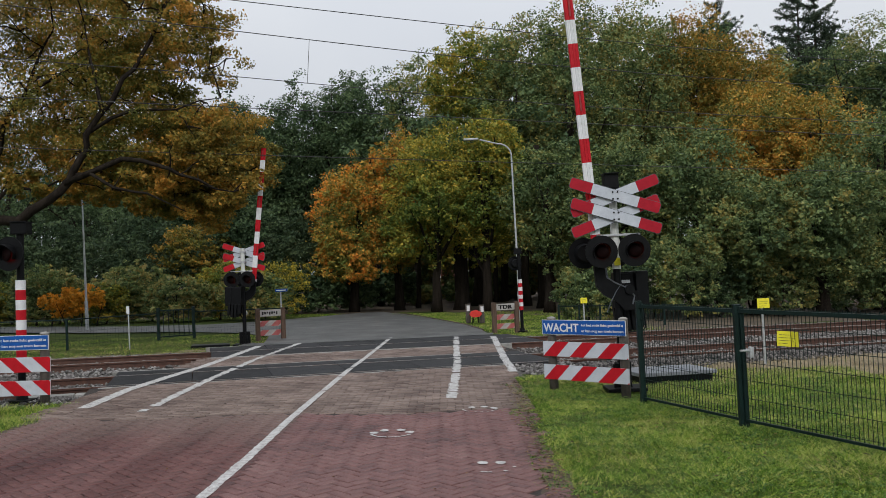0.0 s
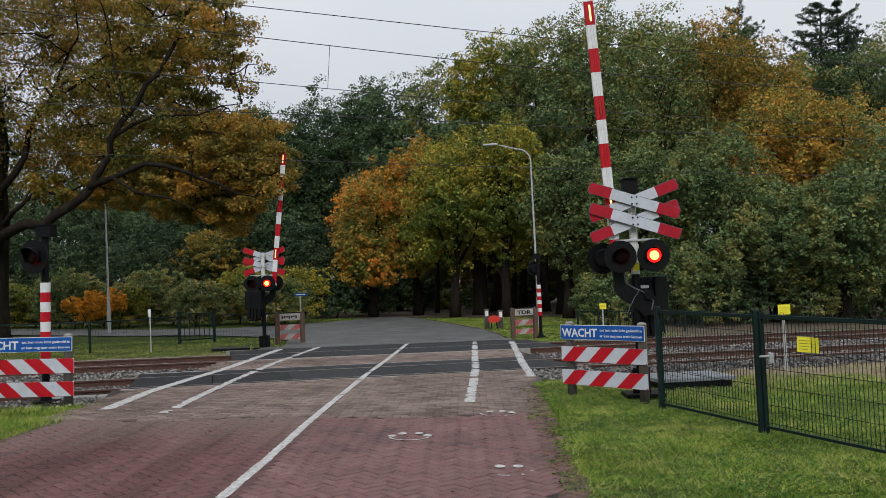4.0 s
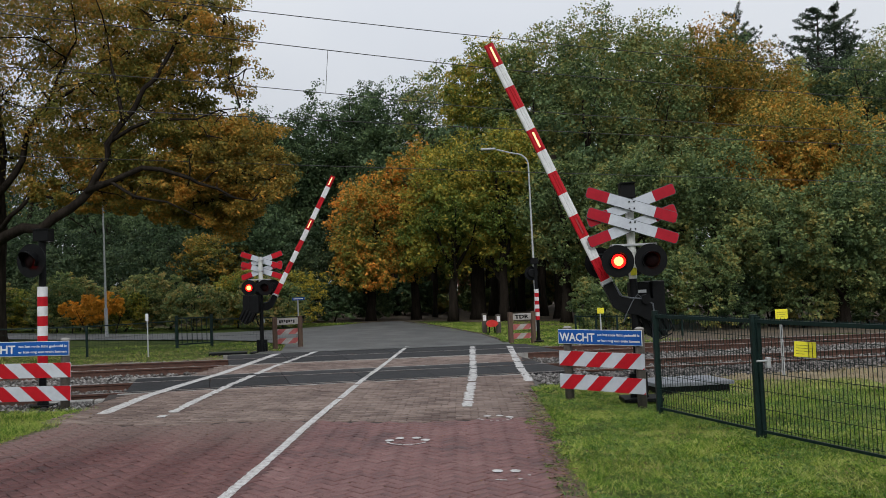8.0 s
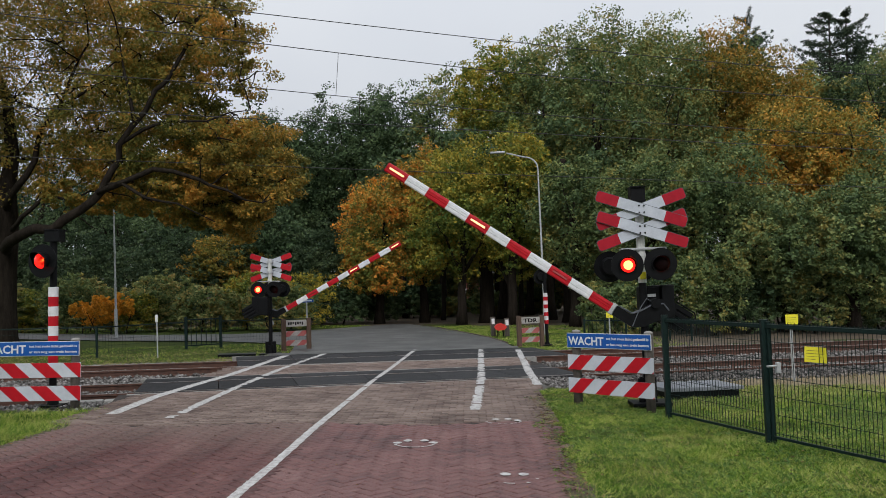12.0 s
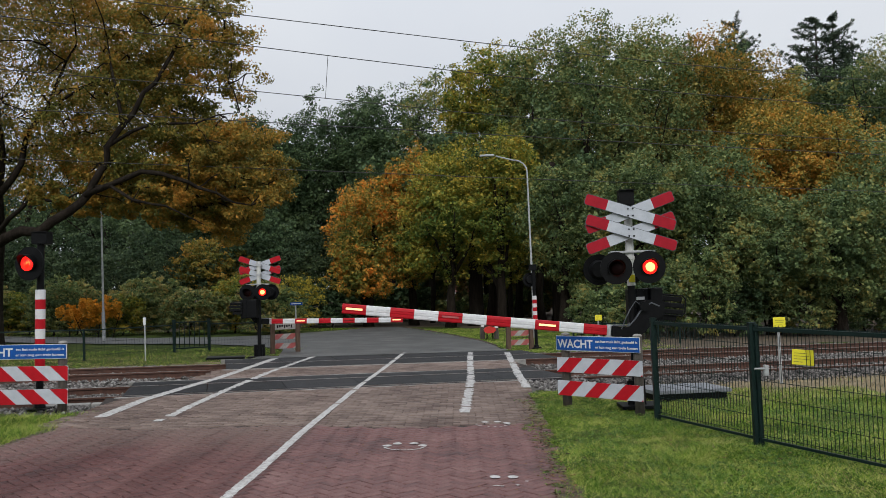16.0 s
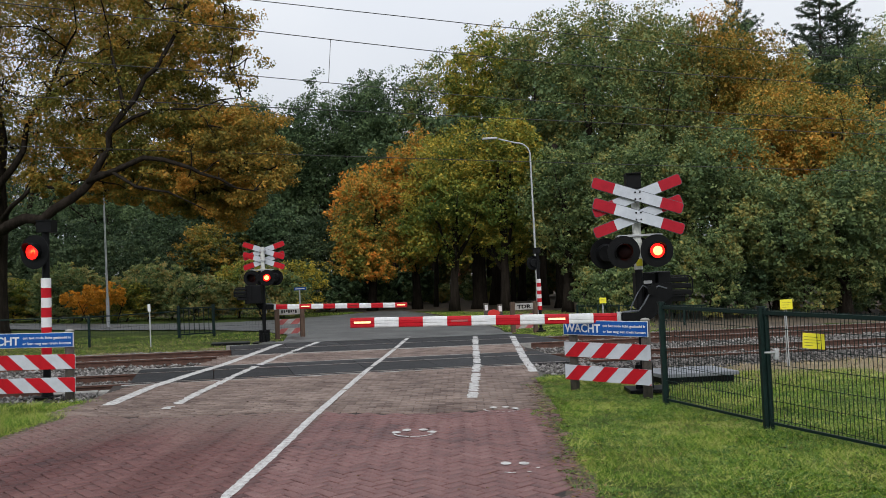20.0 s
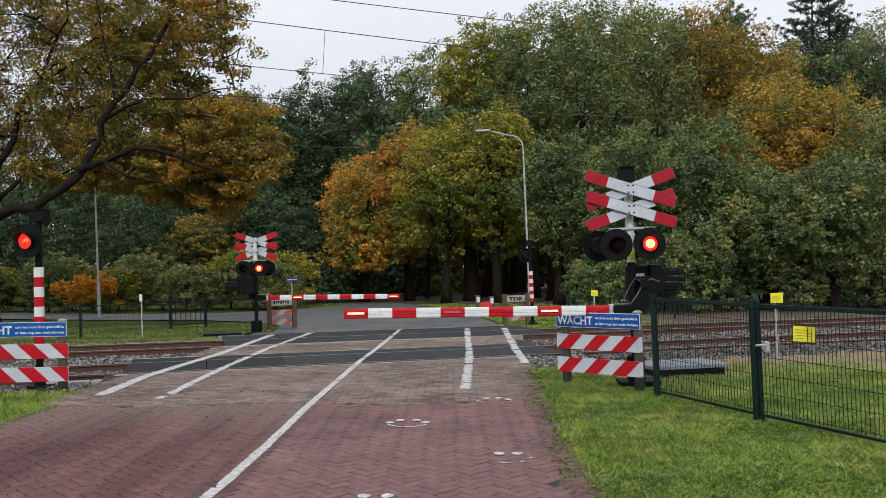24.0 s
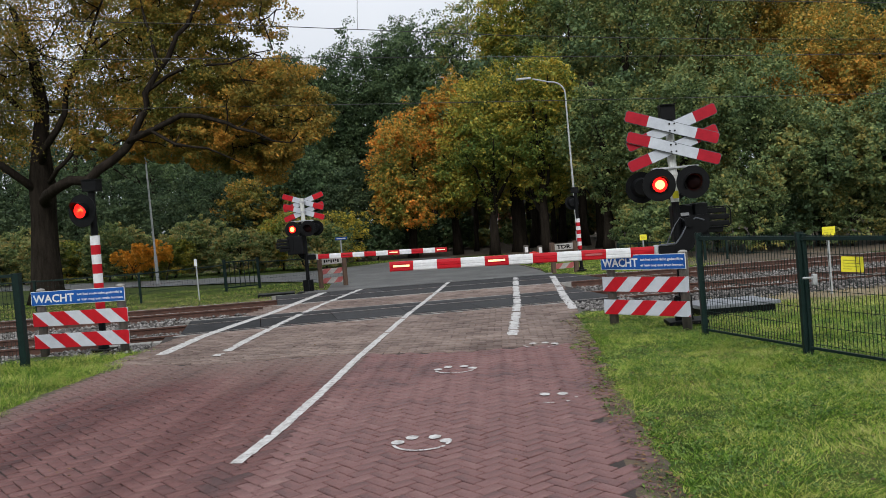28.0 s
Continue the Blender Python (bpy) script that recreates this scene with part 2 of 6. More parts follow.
def soil_by_place(m):
    """Road dirt on the driven lane: grey dust along the edge, two dark red rubber tracks, streaked along the road."""
    nt = m.node_tree
    n, l = nt.nodes, nt.links
    bsdf = n["Principled BSDF"]
    src = bsdf.inputs["Base Color"].links[0].from_socket
    geo = n.new("ShaderNodeNewGeometry")
    sep = n.new("ShaderNodeSeparateXYZ")
    l.new(geo.outputs["Position"], sep.inputs["Vector"])
    mp = n.new("ShaderNodeMapping")
    mp.inputs["Scale"].default_value = (2.2, 0.22, 1)
    l.new(geo.outputs["Position"], mp.inputs["Vector"])
    ns = n.new("ShaderNodeTexNoise")
    ns.inputs["Scale"].default_value, ns.inputs["Detail"].default_value = 1.3, 5.0
    l.new(mp.outputs["Vector"], ns.inputs["Vector"])
    shift = n.new("ShaderNodeMath")
    shift.operation = "MULTIPLY_ADD"
    shift.inputs[1].default_value = 1.1
    l.new(ns.outputs["Fac"], shift.inputs[0])
    l.new(sep.outputs["X"], shift.inputs[2])
    ramp = n.new("ShaderNodeValToRGB")
    cr = ramp.color_ramp
    span = n.new("ShaderNodeMapRange")
    span.inputs["From Min"].default_value, span.inputs["From Max"].default_value = -5.0, -1.2
    l.new(shift.outputs[0], span.inputs["Value"])
    stops = ((0.0, (0.95, 0.95, 0.95)), (0.16, (0.7, 0.7, 0.7)), (0.27, (0.12, 0.12, 0.12)), (0.4, (0.0, 0.0, 0.0)), (0.52, (0.42, 0.42, 0.42)), (0.62, (0.4, 0.4, 0.4)), (0.7, (0.06, 0.06, 0.06)), (0.8, (0.4, 0.4, 0.4)), (1.0, (0.4, 0.4, 0.4)))
    while len(cr.elements) < len(stops):
        cr.elements.new(0.5)
    for e, (p, c) in zip(cr.elements, stops):
        e.position, e.color = p, (*c, 1)
    l.new(span.outputs["Result"], ramp.inputs["Fac"])
    # below the middle the bricks are rubbed dark, above it they are dusted grey
    dark = n.new("ShaderNodeMix")
    dark.data_type = "RGBA"
    dark.blend_type = "MULTIPLY"
    tone = n.new("ShaderNodeMapRange")
    tone.inputs["From Min"].default_value, tone.inputs["From Max"].default_value = 0.4, 0.0
    tone.inputs["To Min"].default_value, tone.inputs["To Max"].default_value = 0.0, 0.85
    l.new(ramp.outputs["Color"], tone.inputs["Value"])
    l.new(tone.outputs["Result"], dark.inputs["Factor"])
    l.new(src, dark.inputs["A"])
    dark.inputs["B"].default_value = (0.56, 0.33, 0.32, 1)
    dust = n.new("ShaderNodeMix")
    dust.data_type = "RGBA"
    tone2 = n.new("ShaderNodeMapRange")
    tone2.inputs["From Min"].default_value, tone2.inputs["From Max"].default_value = 0.42, 1.0
    tone2.inputs["To Min"].default_value, tone2.inputs["To Max"].default_value = 0.0, 0.75
    l.new(ramp.outputs["Color"], tone2.inputs["Value"])
    near_deck = n.new("ShaderNodeMath")
    near_deck.operation = "MULTIPLY_ADD"
    near_deck.inputs[1].default_value = 3.2
    l.new(ns.outputs["Fac"], near_deck.inputs[0])
    l.new(sep.outputs["Y"], near_deck.inputs[2])
    tone3 = n.new("ShaderNodeMapRange")
    tone3.inputs["From Min"].default_value, tone3.inputs["From Max"].default_value = 10.0, 12.0
    tone3.inputs["To Min"].default_value, tone3.inputs["To Max"].default_value = 0.0, 0.8
    l.new(near_deck.outputs[0], tone3.inputs["Value"])
    most = n.new("ShaderNodeMath")
    most.operation = "MAXIMUM"
    l.new(tone2.outputs["Result"], most.inputs[0])
    l.new(tone3.outputs["Result"], most.inputs[1])
    l.new(most.outputs[0], dust.inputs["Factor"])
    l.new(dark.outputs["Result"], dust.inputs["A"])
    dust.inputs["B"].default_value = (0.14, 0.094, 0.078, 1)
    l.new(dust.outputs["Result"], bsdf.inputs["Base Color"])


soil_by_place(M_BRICKWORN)
M_GREYBRICK = mat("grey_brown_clinker", [(0.075, 0.047, 0.038), (0.14, 0.098, 0.08), (0.22, 0.165, 0.138)], 0.8, 0.7, 0.5, fine=70, vary="island", amount=0.32)
M_JOINT = mat("sandy_joint", [(0.01, 0.007, 0.006), (0.034, 0.024, 0.02)], 3, 0.95, 0.5)
M_PAINT = mat("worn_white_road_paint", [(0.17, 0.15, 0.14), (0.44, 0.43, 0.42), (0.58, 0.58, 0.57)], 14, 0.7, 0.3, fine=50)
M_SOIL = mat("damp_soil_and_leaf_litter", [(0.035, 0.026, 0.018), (0.075, 0.055, 0.035), (0.13, 0.09, 0.05)], 1.5, 0.95, 0.6, fine=30)
M_GRASSGROUND = mat("short_grass_ground", [(0.022, 0.034, 0.008), (0.05, 0.072, 0.015), (0.085, 0.1, 0.026)], 1.1, 0.95, 0.6, fine=40, spec=0.08)
M_GRASS = mat("grass_blades", [(0.04028, 0.09964, 0.0106), (0.1325, 0.2544, 0.02544), (0.265, 0.3816, 0.053), (0.4558, 0.4558, 0.1378)], 1.3, 0.5, 0, fine=4.5, vary="island", amount=0.62, spec=0.12, weight=0.6, trans=0.3)
M_STRAW = mat("dead_straw", [(0.12, 0.085, 0.035), (0.28, 0.21, 0.1), (0.45, 0.36, 0.2)], 2, 0.7, 0, vary="island", amount=0.5, trans=0.2)
M_WEED = mat("weed_leaves", [(0.04, 0.1, 0.012), (0.1, 0.2, 0.025), (0.2, 0.28, 0.05)], 2, 0.5, 0, vary="island", amount=0.5, trans=0.2)
M_STRAWGROUND = mat("dead_grass_ground", [(0.07, 0.055, 0.03), (0.16, 0.125, 0.07), (0.25, 0.2, 0.12)], 1.6, 0.95, 0.6, fine=40)
M_BARK = mat("dark_oak_bark", [(0.011, 0.009, 0.007), (0.036, 0.029, 0.023)], 3, 0.95, 0.9, fine=25, stretch=(3, 3, 0.5), bump_scale=0.03, spec=0.05)
M_LEAF_OAK = leaf_mat("oak_leaves_turning", [(0.1003, 0.1106, 0.02508), (0.1938, 0.1733, 0.03534), (0.3078, 0.2109, 0.04104), (0.4902, 0.2508, 0.0456)], 0.2, 0.36, 0.3)
M_LEAF_RUST = leaf_mat("rust_oak_leaves", [(0.125, 0.1175, 0.0275), (0.2375, 0.185, 0.0375), (0.375, 0.2313, 0.0425), (0.55, 0.2687, 0.0475)], 0.25, 0.36, 0.3)
M_LEAF_GREEN = leaf_mat("dark_green_leaves", [(0.0297, 0.054, 0.02565), (0.0675, 0.1121, 0.0513), (0.1283, 0.1823, 0.0783)], 0.3, 0.36)
M_LEAF_GREY = leaf_mat("grey_green_leaves", [(0.058, 0.094, 0.04), (0.128, 0.184, 0.07), (0.205, 0.25, 0.09), (0.31, 0.255, 0.072)], 0.22, 0.34)
# dark green leaves toned down: the wood's shade is put into the colour
M_LEAF_DEEP = leaf_mat("shade_darkened_wood_leaves", [(0.0264, 0.048, 0.024), (0.06, 0.0936, 0.0456), (0.108, 0.1464, 0.0672)], 0.3, 0.4)
M_LEAF_HEDGE = leaf_mat("mixed_hedge_leaves", [(0.1, 0.15, 0.06), (0.21, 0.265, 0.1), (0.31, 0.32, 0.115), (0.4, 0.29, 0.1)], 0.5, 0.5, 0.3)
M_LEAF_ORANGE = leaf_mat("orange_autumn_leaves", [(0.1296, 0.162, 0.0378), (0.27, 0.243, 0.0486), (0.54, 0.3024, 0.054), (0.7992, 0.2916, 0.0486)], 0.28, 0.42)
M_LEAF_AMBER = leaf_mat("amber_autumn_leaves", [(0.11, 0.14, 0.04), (0.25, 0.225, 0.05), (0.44, 0.29, 0.055), (0.6, 0.29, 0.055)], 0.28, 0.42)
M_LEAF_YELLOW = leaf_mat("yellow_green_leaves", [(0.08, 0.13, 0.03), (0.17, 0.21, 0.04), (0.29, 0.28, 0.048), (0.5, 0.36, 0.055)], 0.25, 0.4)
M_LEAF_GOLD = leaf_mat("golden_shrub_leaves", [(0.15, 0.17, 0.035), (0.36, 0.3, 0.045), (0.56, 0.42, 0.06)], 0.6, 0.55, 0.3)
M_LEAF_BRIGHT = leaf_mat("bright_orange_shrub_leaves", [(0.5, 0.26, 0.035), (0.8, 0.38, 0.045), (0.9, 0.5, 0.07)], 0.6, 0.6, 0.35)
M_LEAF_PINE = leaf_mat("dark_conifer_needles", [(0.018, 0.034, 0.022), (0.036, 0.06, 0.036), (0.06, 0.085, 0.045)], 0.4, 0.5)
M_LITTER = mat("fallen_leaves", [(0.04, 0.022, 0.012), (0.1, 0.055, 0.022), (0.2, 0.11, 0.04)], 4, 0.8, 0, vary="island", amount=0.7)
M_WIRE = mat("weathered_copper_wire", [(0.02, 0.02, 0.02), (0.04, 0.04, 0.038)], 8, 0.6, 0)
M_HOUSE = mat("red_house_brick", [(0.12, 0.04, 0.028), (0.2, 0.07, 0.05)], 2, 0.9, 0.2)
M_ROOF = mat("grey_roof_tile", [(0.08, 0.075, 0.075), (0.15, 0.14, 0.14)], 4, 0.8, 0.3)
M_GLASS = mat("dark_window_glass", [(0.02, 0.022, 0.025), (0.03, 0.034, 0.04)], 2, 0.08, 0)
M_LID = mat("pale_steel_lid", [(0.12, 0.13, 0.148), (0.22, 0.235, 0.26)], 5, 0.45, 0.1)
M_COVER = mat("blue_grey_steel_cover", [(0.05, 0.056, 0.066), (0.11, 0.12, 0.135)], 5, 0.4, 0.1)
M_REDPLASTIC = mat("red_plastic", [(0.5, 0.02, 0.015), (0.62, 0.035, 0.025)], 6, 0.4, 0.05)

# ---------- helpers ----------


def link_mesh(name, bm, material, parent=None, label="", smooth=False):
    me = bpy.data.meshes.new(name)
    bm.normal_update()
    bm.to_mesh(me)
    bm.free()
    mats = material if isinstance(material, (list, tuple)) else [material]
    for m in mats:
        me.materials.append(m)
    if smooth:
        me.polygons.foreach_set("use_smooth", [True] * len(me.polygons))
    ob = new(name, me)
    if parent is not None:
        ob.parent = parent
    if label:
        ob["label"] = label
    return ob


def part(name, bm, material, parent, label="", smooth=False):
    return link_mesh(name, bm, material, parent, label, smooth)


def shared(name, me, parent, m):
    ob = new(name, me)
    ob.parent = parent
    ob.matrix_basis = m
    return ob


def empty(name, m):
    ob = new(name)
    ob.empty_display_size = 0.1
    ob.matrix_world = m
    ob.matrix_basis = m
    return ob


def upright(x, y, z=0.0, rz=0.0, lean=-1.6):
    """A pose on the ground for posts, with the slight lean that they share."""
    return Matrix.Translation((x, y, z)) @ Matrix.Rotation(radians(lean), 4, "Y") @ Matrix.Rotation(radians(rz), 4, "Z")


def box(bm, x0, x1, y0, y1, z0, z1, bevel=0.0, m=None):
    r = bmesh.ops.create_cube(bm, size=1.0)
    vs = r["verts"]
    for v in vs:
        v.co = Vector((x0 + (v.co.x + 0.5) * (x1 - x0), y0 + (v.co.y + 0.5) * (y1 - y0), z0 + (v.co.z + 0.5) * (z1 - z0)))
    if m is not None:
        bmesh.ops.transform(bm, matrix=m, verts=vs)
    if bevel:
        edges = list({e for v in vs for e in v.link_edges})
        bmesh.ops.bevel(bm, geom=edges, offset=bevel, segments=2, affect="EDGES", profile=0.7)
    return bm


def cyl(bm, p0, p1, r0, r1=None, seg=16, caps=True):
    p0, p1 = Vector(p0), Vector(p1)
    r1 = r0 if r1 is None else r1
    d = p1 - p0
    m = Matrix.Translation((p0 + p1) / 2) @ d.to_track_quat("Z", "Y").to_matrix().to_4x4()
    bmesh.ops.create_cone(bm, cap_ends=caps, segments=seg, radius1=r0, radius2=r1, depth=d.length, matrix=m)
    return bm


def bent(bm, pts, radii, seg=10, cap=True):
    """A tube along a polyline."""
    pts = [Vector(p) for p in pts]
    if not isinstance(radii, (list, tuple)):
        radii = [radii] * len(pts)
    rings = []
    ref = Vector((0.13, 0.31, 0.94))
    for i, p in enumerate(pts):
        d = (pts[min(i + 1, len(pts) - 1)] - pts[max(i - 1, 0)]).normalized()
        a = d.cross(ref)
        if a.length < 0.05:
            a = d.cross(Vector((1, 0, 0)))
        a.normalize()
        b = d.cross(a)
        rings.append([bm.verts.new(p + radii[i] * (math.cos(k * 2 * math.pi / seg) * a + math.sin(k * 2 * math.pi / seg) * b)) for k in range(seg)])
    for r0, r1 in zip(rings, rings[1:]):
        for k in range(seg):
            bm.faces.new((r0[k], r0[(k + 1) % seg], r1[(k + 1) % seg], r1[k]))
    if cap:
        bm.faces.new(rings[0][::-1])
        bm.faces.new(rings[-1])
    return bm


def prism(bm, outline, y0, y1):
    """An outline in x, z pulled from y0 to y1."""
    a = [bm.verts.new((x, y0, z)) for x, z in outline]
    b = [bm.verts.new((x, y1, z)) for x, z in outline]
    bm.faces.new(a)
    bm.faces.new(b[::-1])
    n = len(a)
    for i in range(n):
        bm.faces.new((a[i], b[i], b[(i + 1) % n], a[(i + 1) % n]))
    bmesh.ops.recalc_face_normals(bm, faces=bm.faces[:])
    return bm


def raw_mesh(name, verts, faces, material, parent=None, smooth=False):
    """A mesh from numpy arrays: verts (n, 3), faces (m, k)."""
    verts = np.asarray(verts, dtype=np.float32)
    faces = np.asarray(faces, dtype=np.int32)
    me = bpy.data.meshes.new(name)
    k = faces.shape[1]
    me.vertices.add(len(verts))
    me.vertices.foreach_set("co", verts.ravel())
    me.loops.add(faces.size)
    me.loops.foreach_set("vertex_index", faces.ravel())
    me.polygons.add(len(faces))
    me.polygons.foreach_set("loop_start", np.arange(0, faces.size, k, dtype=np.int32))
    me.update(calc_edges=True)
    me.materials.append(material)
    if smooth:
        me.polygons.foreach_set("use_smooth", np.ones(len(faces), dtype=bool))
    ob = new(name, me)
    if parent is not None:
        ob.parent = parent
    return ob


def letters(text, size, material, parent, m, name="lettering", width=None, bold=0.0):
    cu = bpy.data.curves.new(name, "FONT")
    cu.body, cu.size, cu.extrude, cu.offset = text, size, 0.001, bold
    cu.resolution_u = 2
    tmp = bpy.data.objects.new(name, cu)
    scene.collection.objects.link(tmp)
    me = bpy.data.meshes.new_from_object(tmp.evaluated_get(bpy.context.evaluated_depsgraph_get()))
    bpy.data.objects.remove(tmp)
    bpy.data.curves.remove(cu)
    co = np.empty(len(me.vertices) * 3, dtype=np.float32)
    me.vertices.foreach_get("co", co)
    co = co.reshape(-1, 3)
    if width:
        co[:, 0] = (co[:, 0] - co[:, 0].min()) * width / np.ptp(co[:, 0])
    me.vertices.foreach_set("co", co.ravel())
    me.update()
    me.materials.clear()
    me.materials.append(material)
    ob = new(name, me)
    ob.parent = parent
    ob.matrix_basis = m
    return ob


AZ = radians(73.0)
TX, TY = math.sin(AZ), math.cos(AZ)


def tr(u, n):
    """Along and across the tracks, to x, y."""
    return u * TX - n * TY, u * TY + n * TX


TRACK = Matrix(((TX, -TY, 0, 0), (TY, TX, 0, 0), (0, 0, 1, 0), (0, 0, 0, 1)))
FAR_Z = -0.2


def ground_z(x, y):
    n = -TY * x + TX * y
    f = min(1.0, max(0.0, (n - 22.6) / 2.0))
    return FAR_Z * f * f * (3 - 2 * f)

# ---------- ground ----------


def road_x(y):
    """Edges of the brick road."""
    return -5.25 - 0.03 * max(0.0, y - 8.0), 0.84 + 0.028 * max(0.0, y - 8.0)


def build_ground():
    xs = sorted({round(v, 3) for v in [*np.arange(-26, 26.01, 0.5), *np.arange(-90, -26, 4), *np.arange(28, 92, 4), -2500, -1200, -500, -200, 200, 500, 1200, 2500]})
    ys = sorted({round(v, 3) for v in [*np.arange(-8, 34.01, 0.5), *np.arange(34, 60, 1.5), *np.arange(62, 130, 6), -2500, -800, -300, -100, -40, -20, 200, 500, 1200, 2500]})
    bm = bmesh.new()
    grid = []
    for y in ys:
        row = []
        for x in xs:
            n = -TY * x + TX * y
            z = ground_z(x, y) - 0.03
            if 22.2 <= n < 26 and not -5.9 < x < 1.6:
                z = min(z, -0.21)
            elif 13.7 < n < 22.6 and abs(x) < 200:
                z -= 0.28
            elif abs(x) < 40 and -10 < y < 60:
                l, r = road_x(y)
                off = max(l - x, x - r, 0)
                z += 0.035 * min(1, off / 1.5) * noise.noise((x * 0.5, y * 0.5, 0.0)) - (0.02 if off == 0 else 0)
            row.append(bm.verts.new((x, y, z)))
        grid.append(row)
    for j in range(len(ys) - 1):
        for i in range(len(xs) - 1):
            f = bm.faces.new((grid[j][i], grid[j][i + 1], grid[j + 1][i + 1], grid[j + 1][i]))
            cx, cy = (xs[i] + xs[i + 1]) / 2, (ys[j] + ys[j + 1]) / 2
            edge = 44 + 0.25 * min(0, cx + 10) if cx < 0 else 40 - 0.35 * cx
            if cx > 5.5:
                edge = 24.6 + 0.3 * cx
            f.material_index = 1 if cy > edge + 1.5 * noise.noise((cx * 0.3, cy * 0.3, 2)) else 0
            cn = -TY * cx + TX * cy + 0.8 * noise.noise((cx * 0.6, cy * 0.6, 5))
            if 2.4 < cx < 60 and 10.9 < cn < 13.9 or -40 < cx < -6.5 and 22.3 < cn < 23.6:
                f.material_index = 2
    ob = link_mesh("ground", bm, [M_GRASSGROUND, M_SOIL, M_STRAWGROUND], smooth=True)
    tagged(ob, "grassy verge and dark leaf-littered forest floor", "ground", kind="structure")


build_ground()


def brick_mesh(name, lx, ly, h=0.06, c=0.005):
    v = [(sx * (lx / 2 - c), sy * (ly / 2 - c), 0) for sx, sy in ((-1, -1), (1, -1), (1, 1), (-1, 1))]
    v += [(sx * lx / 2, sy * ly / 2, -c) for sx, sy in ((-1, -1), (1, -1), (1, 1), (-1, 1))]
    v += [(sx * lx / 2, sy * ly / 2, -h) for sx, sy in ((-1, -1), (1, -1), (1, 1), (-1, 1))]
    f = [(0, 1, 2, 3)]
    for a in (0, 4):
        for i in range(4):
            f.append((a + 4 + i, a + 4 + (i + 1) % 4, a + (i + 1) % 4, a + i))
    return np.array(v, dtype=np.float32), np.array(f, dtype=np.int32)


def lay(name, places, lx, ly, material, parent, label=""):
    """Many bricks in one mesh. places: x, y, turn, z."""
    v, f = brick_mesh("b", lx, ly)
    p = np.array(places, dtype=np.float32)
    rng = np.random.default_rng(5)
    c, s = np.cos(p[:, 2]), np.sin(p[:, 2])
    tilt = rng.normal(0, 0.012, (len(p), 2))
    out = np.empty((len(p), len(v), 3), dtype=np.float32)
    out[:, :, 0] = p[:, None, 0] + c[:, None] * v[None, :, 0] - s[:, None] * v[None, :, 1]
    out[:, :, 1] = p[:, None, 1] + s[:, None] * v[None, :, 0] + c[:, None] * v[None, :, 1]
    out[:, :, 2] = p[:, None, 3] + v[None, :, 2] + tilt[:, 0:1] * v[None, :, 0] + tilt[:, 1:2] * v[None, :, 1] + rng.normal(0, 0.0015, (len(p), 1))
    faces = (f[None] + (np.arange(len(p)) * len(v))[:, None, None]).reshape(-1, 4)
    ob = raw_mesh(name, out.reshape(-1, 3), faces, material, parent)
    return tagged(ob, label, kind="stuff")


def strip(bm, pts, w, z, rng, wear=0.0, step=0.105):
    """A painted stripe along a polyline, in brick-long pieces with worn edges."""
    for (x0, y0), (x1, y1) in zip(pts, pts[1:]):
        length = math.hypot(x1 - x0, y1 - y0)
        k = max(1, int(length / step))
        dx, dy = (x1 - x0) / length, (y1 - y0) / length
        for i in range(k):
            if rng.random() < wear:
                continue
            a, b = i * length / k + 0.0015, (i + 1) * length / k - 0.0015
            vs = []
            for d, side in ((a, -1), (b, -1), (b, 1), (a, 1)):
                ww = side * w / 2 + rng.uniform(-0.005, 0.005) * (1 + 25 * wear) - side * (rng.random() < wear) * w * 0.3
                vs.append(bm.verts.new((x0 + dx * d - dy * ww, y0 + dy * d + dx * ww, z + ground_z(x0 + dx * d, y0 + dy * d))))
            bm.faces.new(vs)


ROAD_Y0 = -5.0


def near_panel_edge(x):
    """y of the line where the bricks meet the first crossing panel."""
    return (14.85 + TY * x) / TX


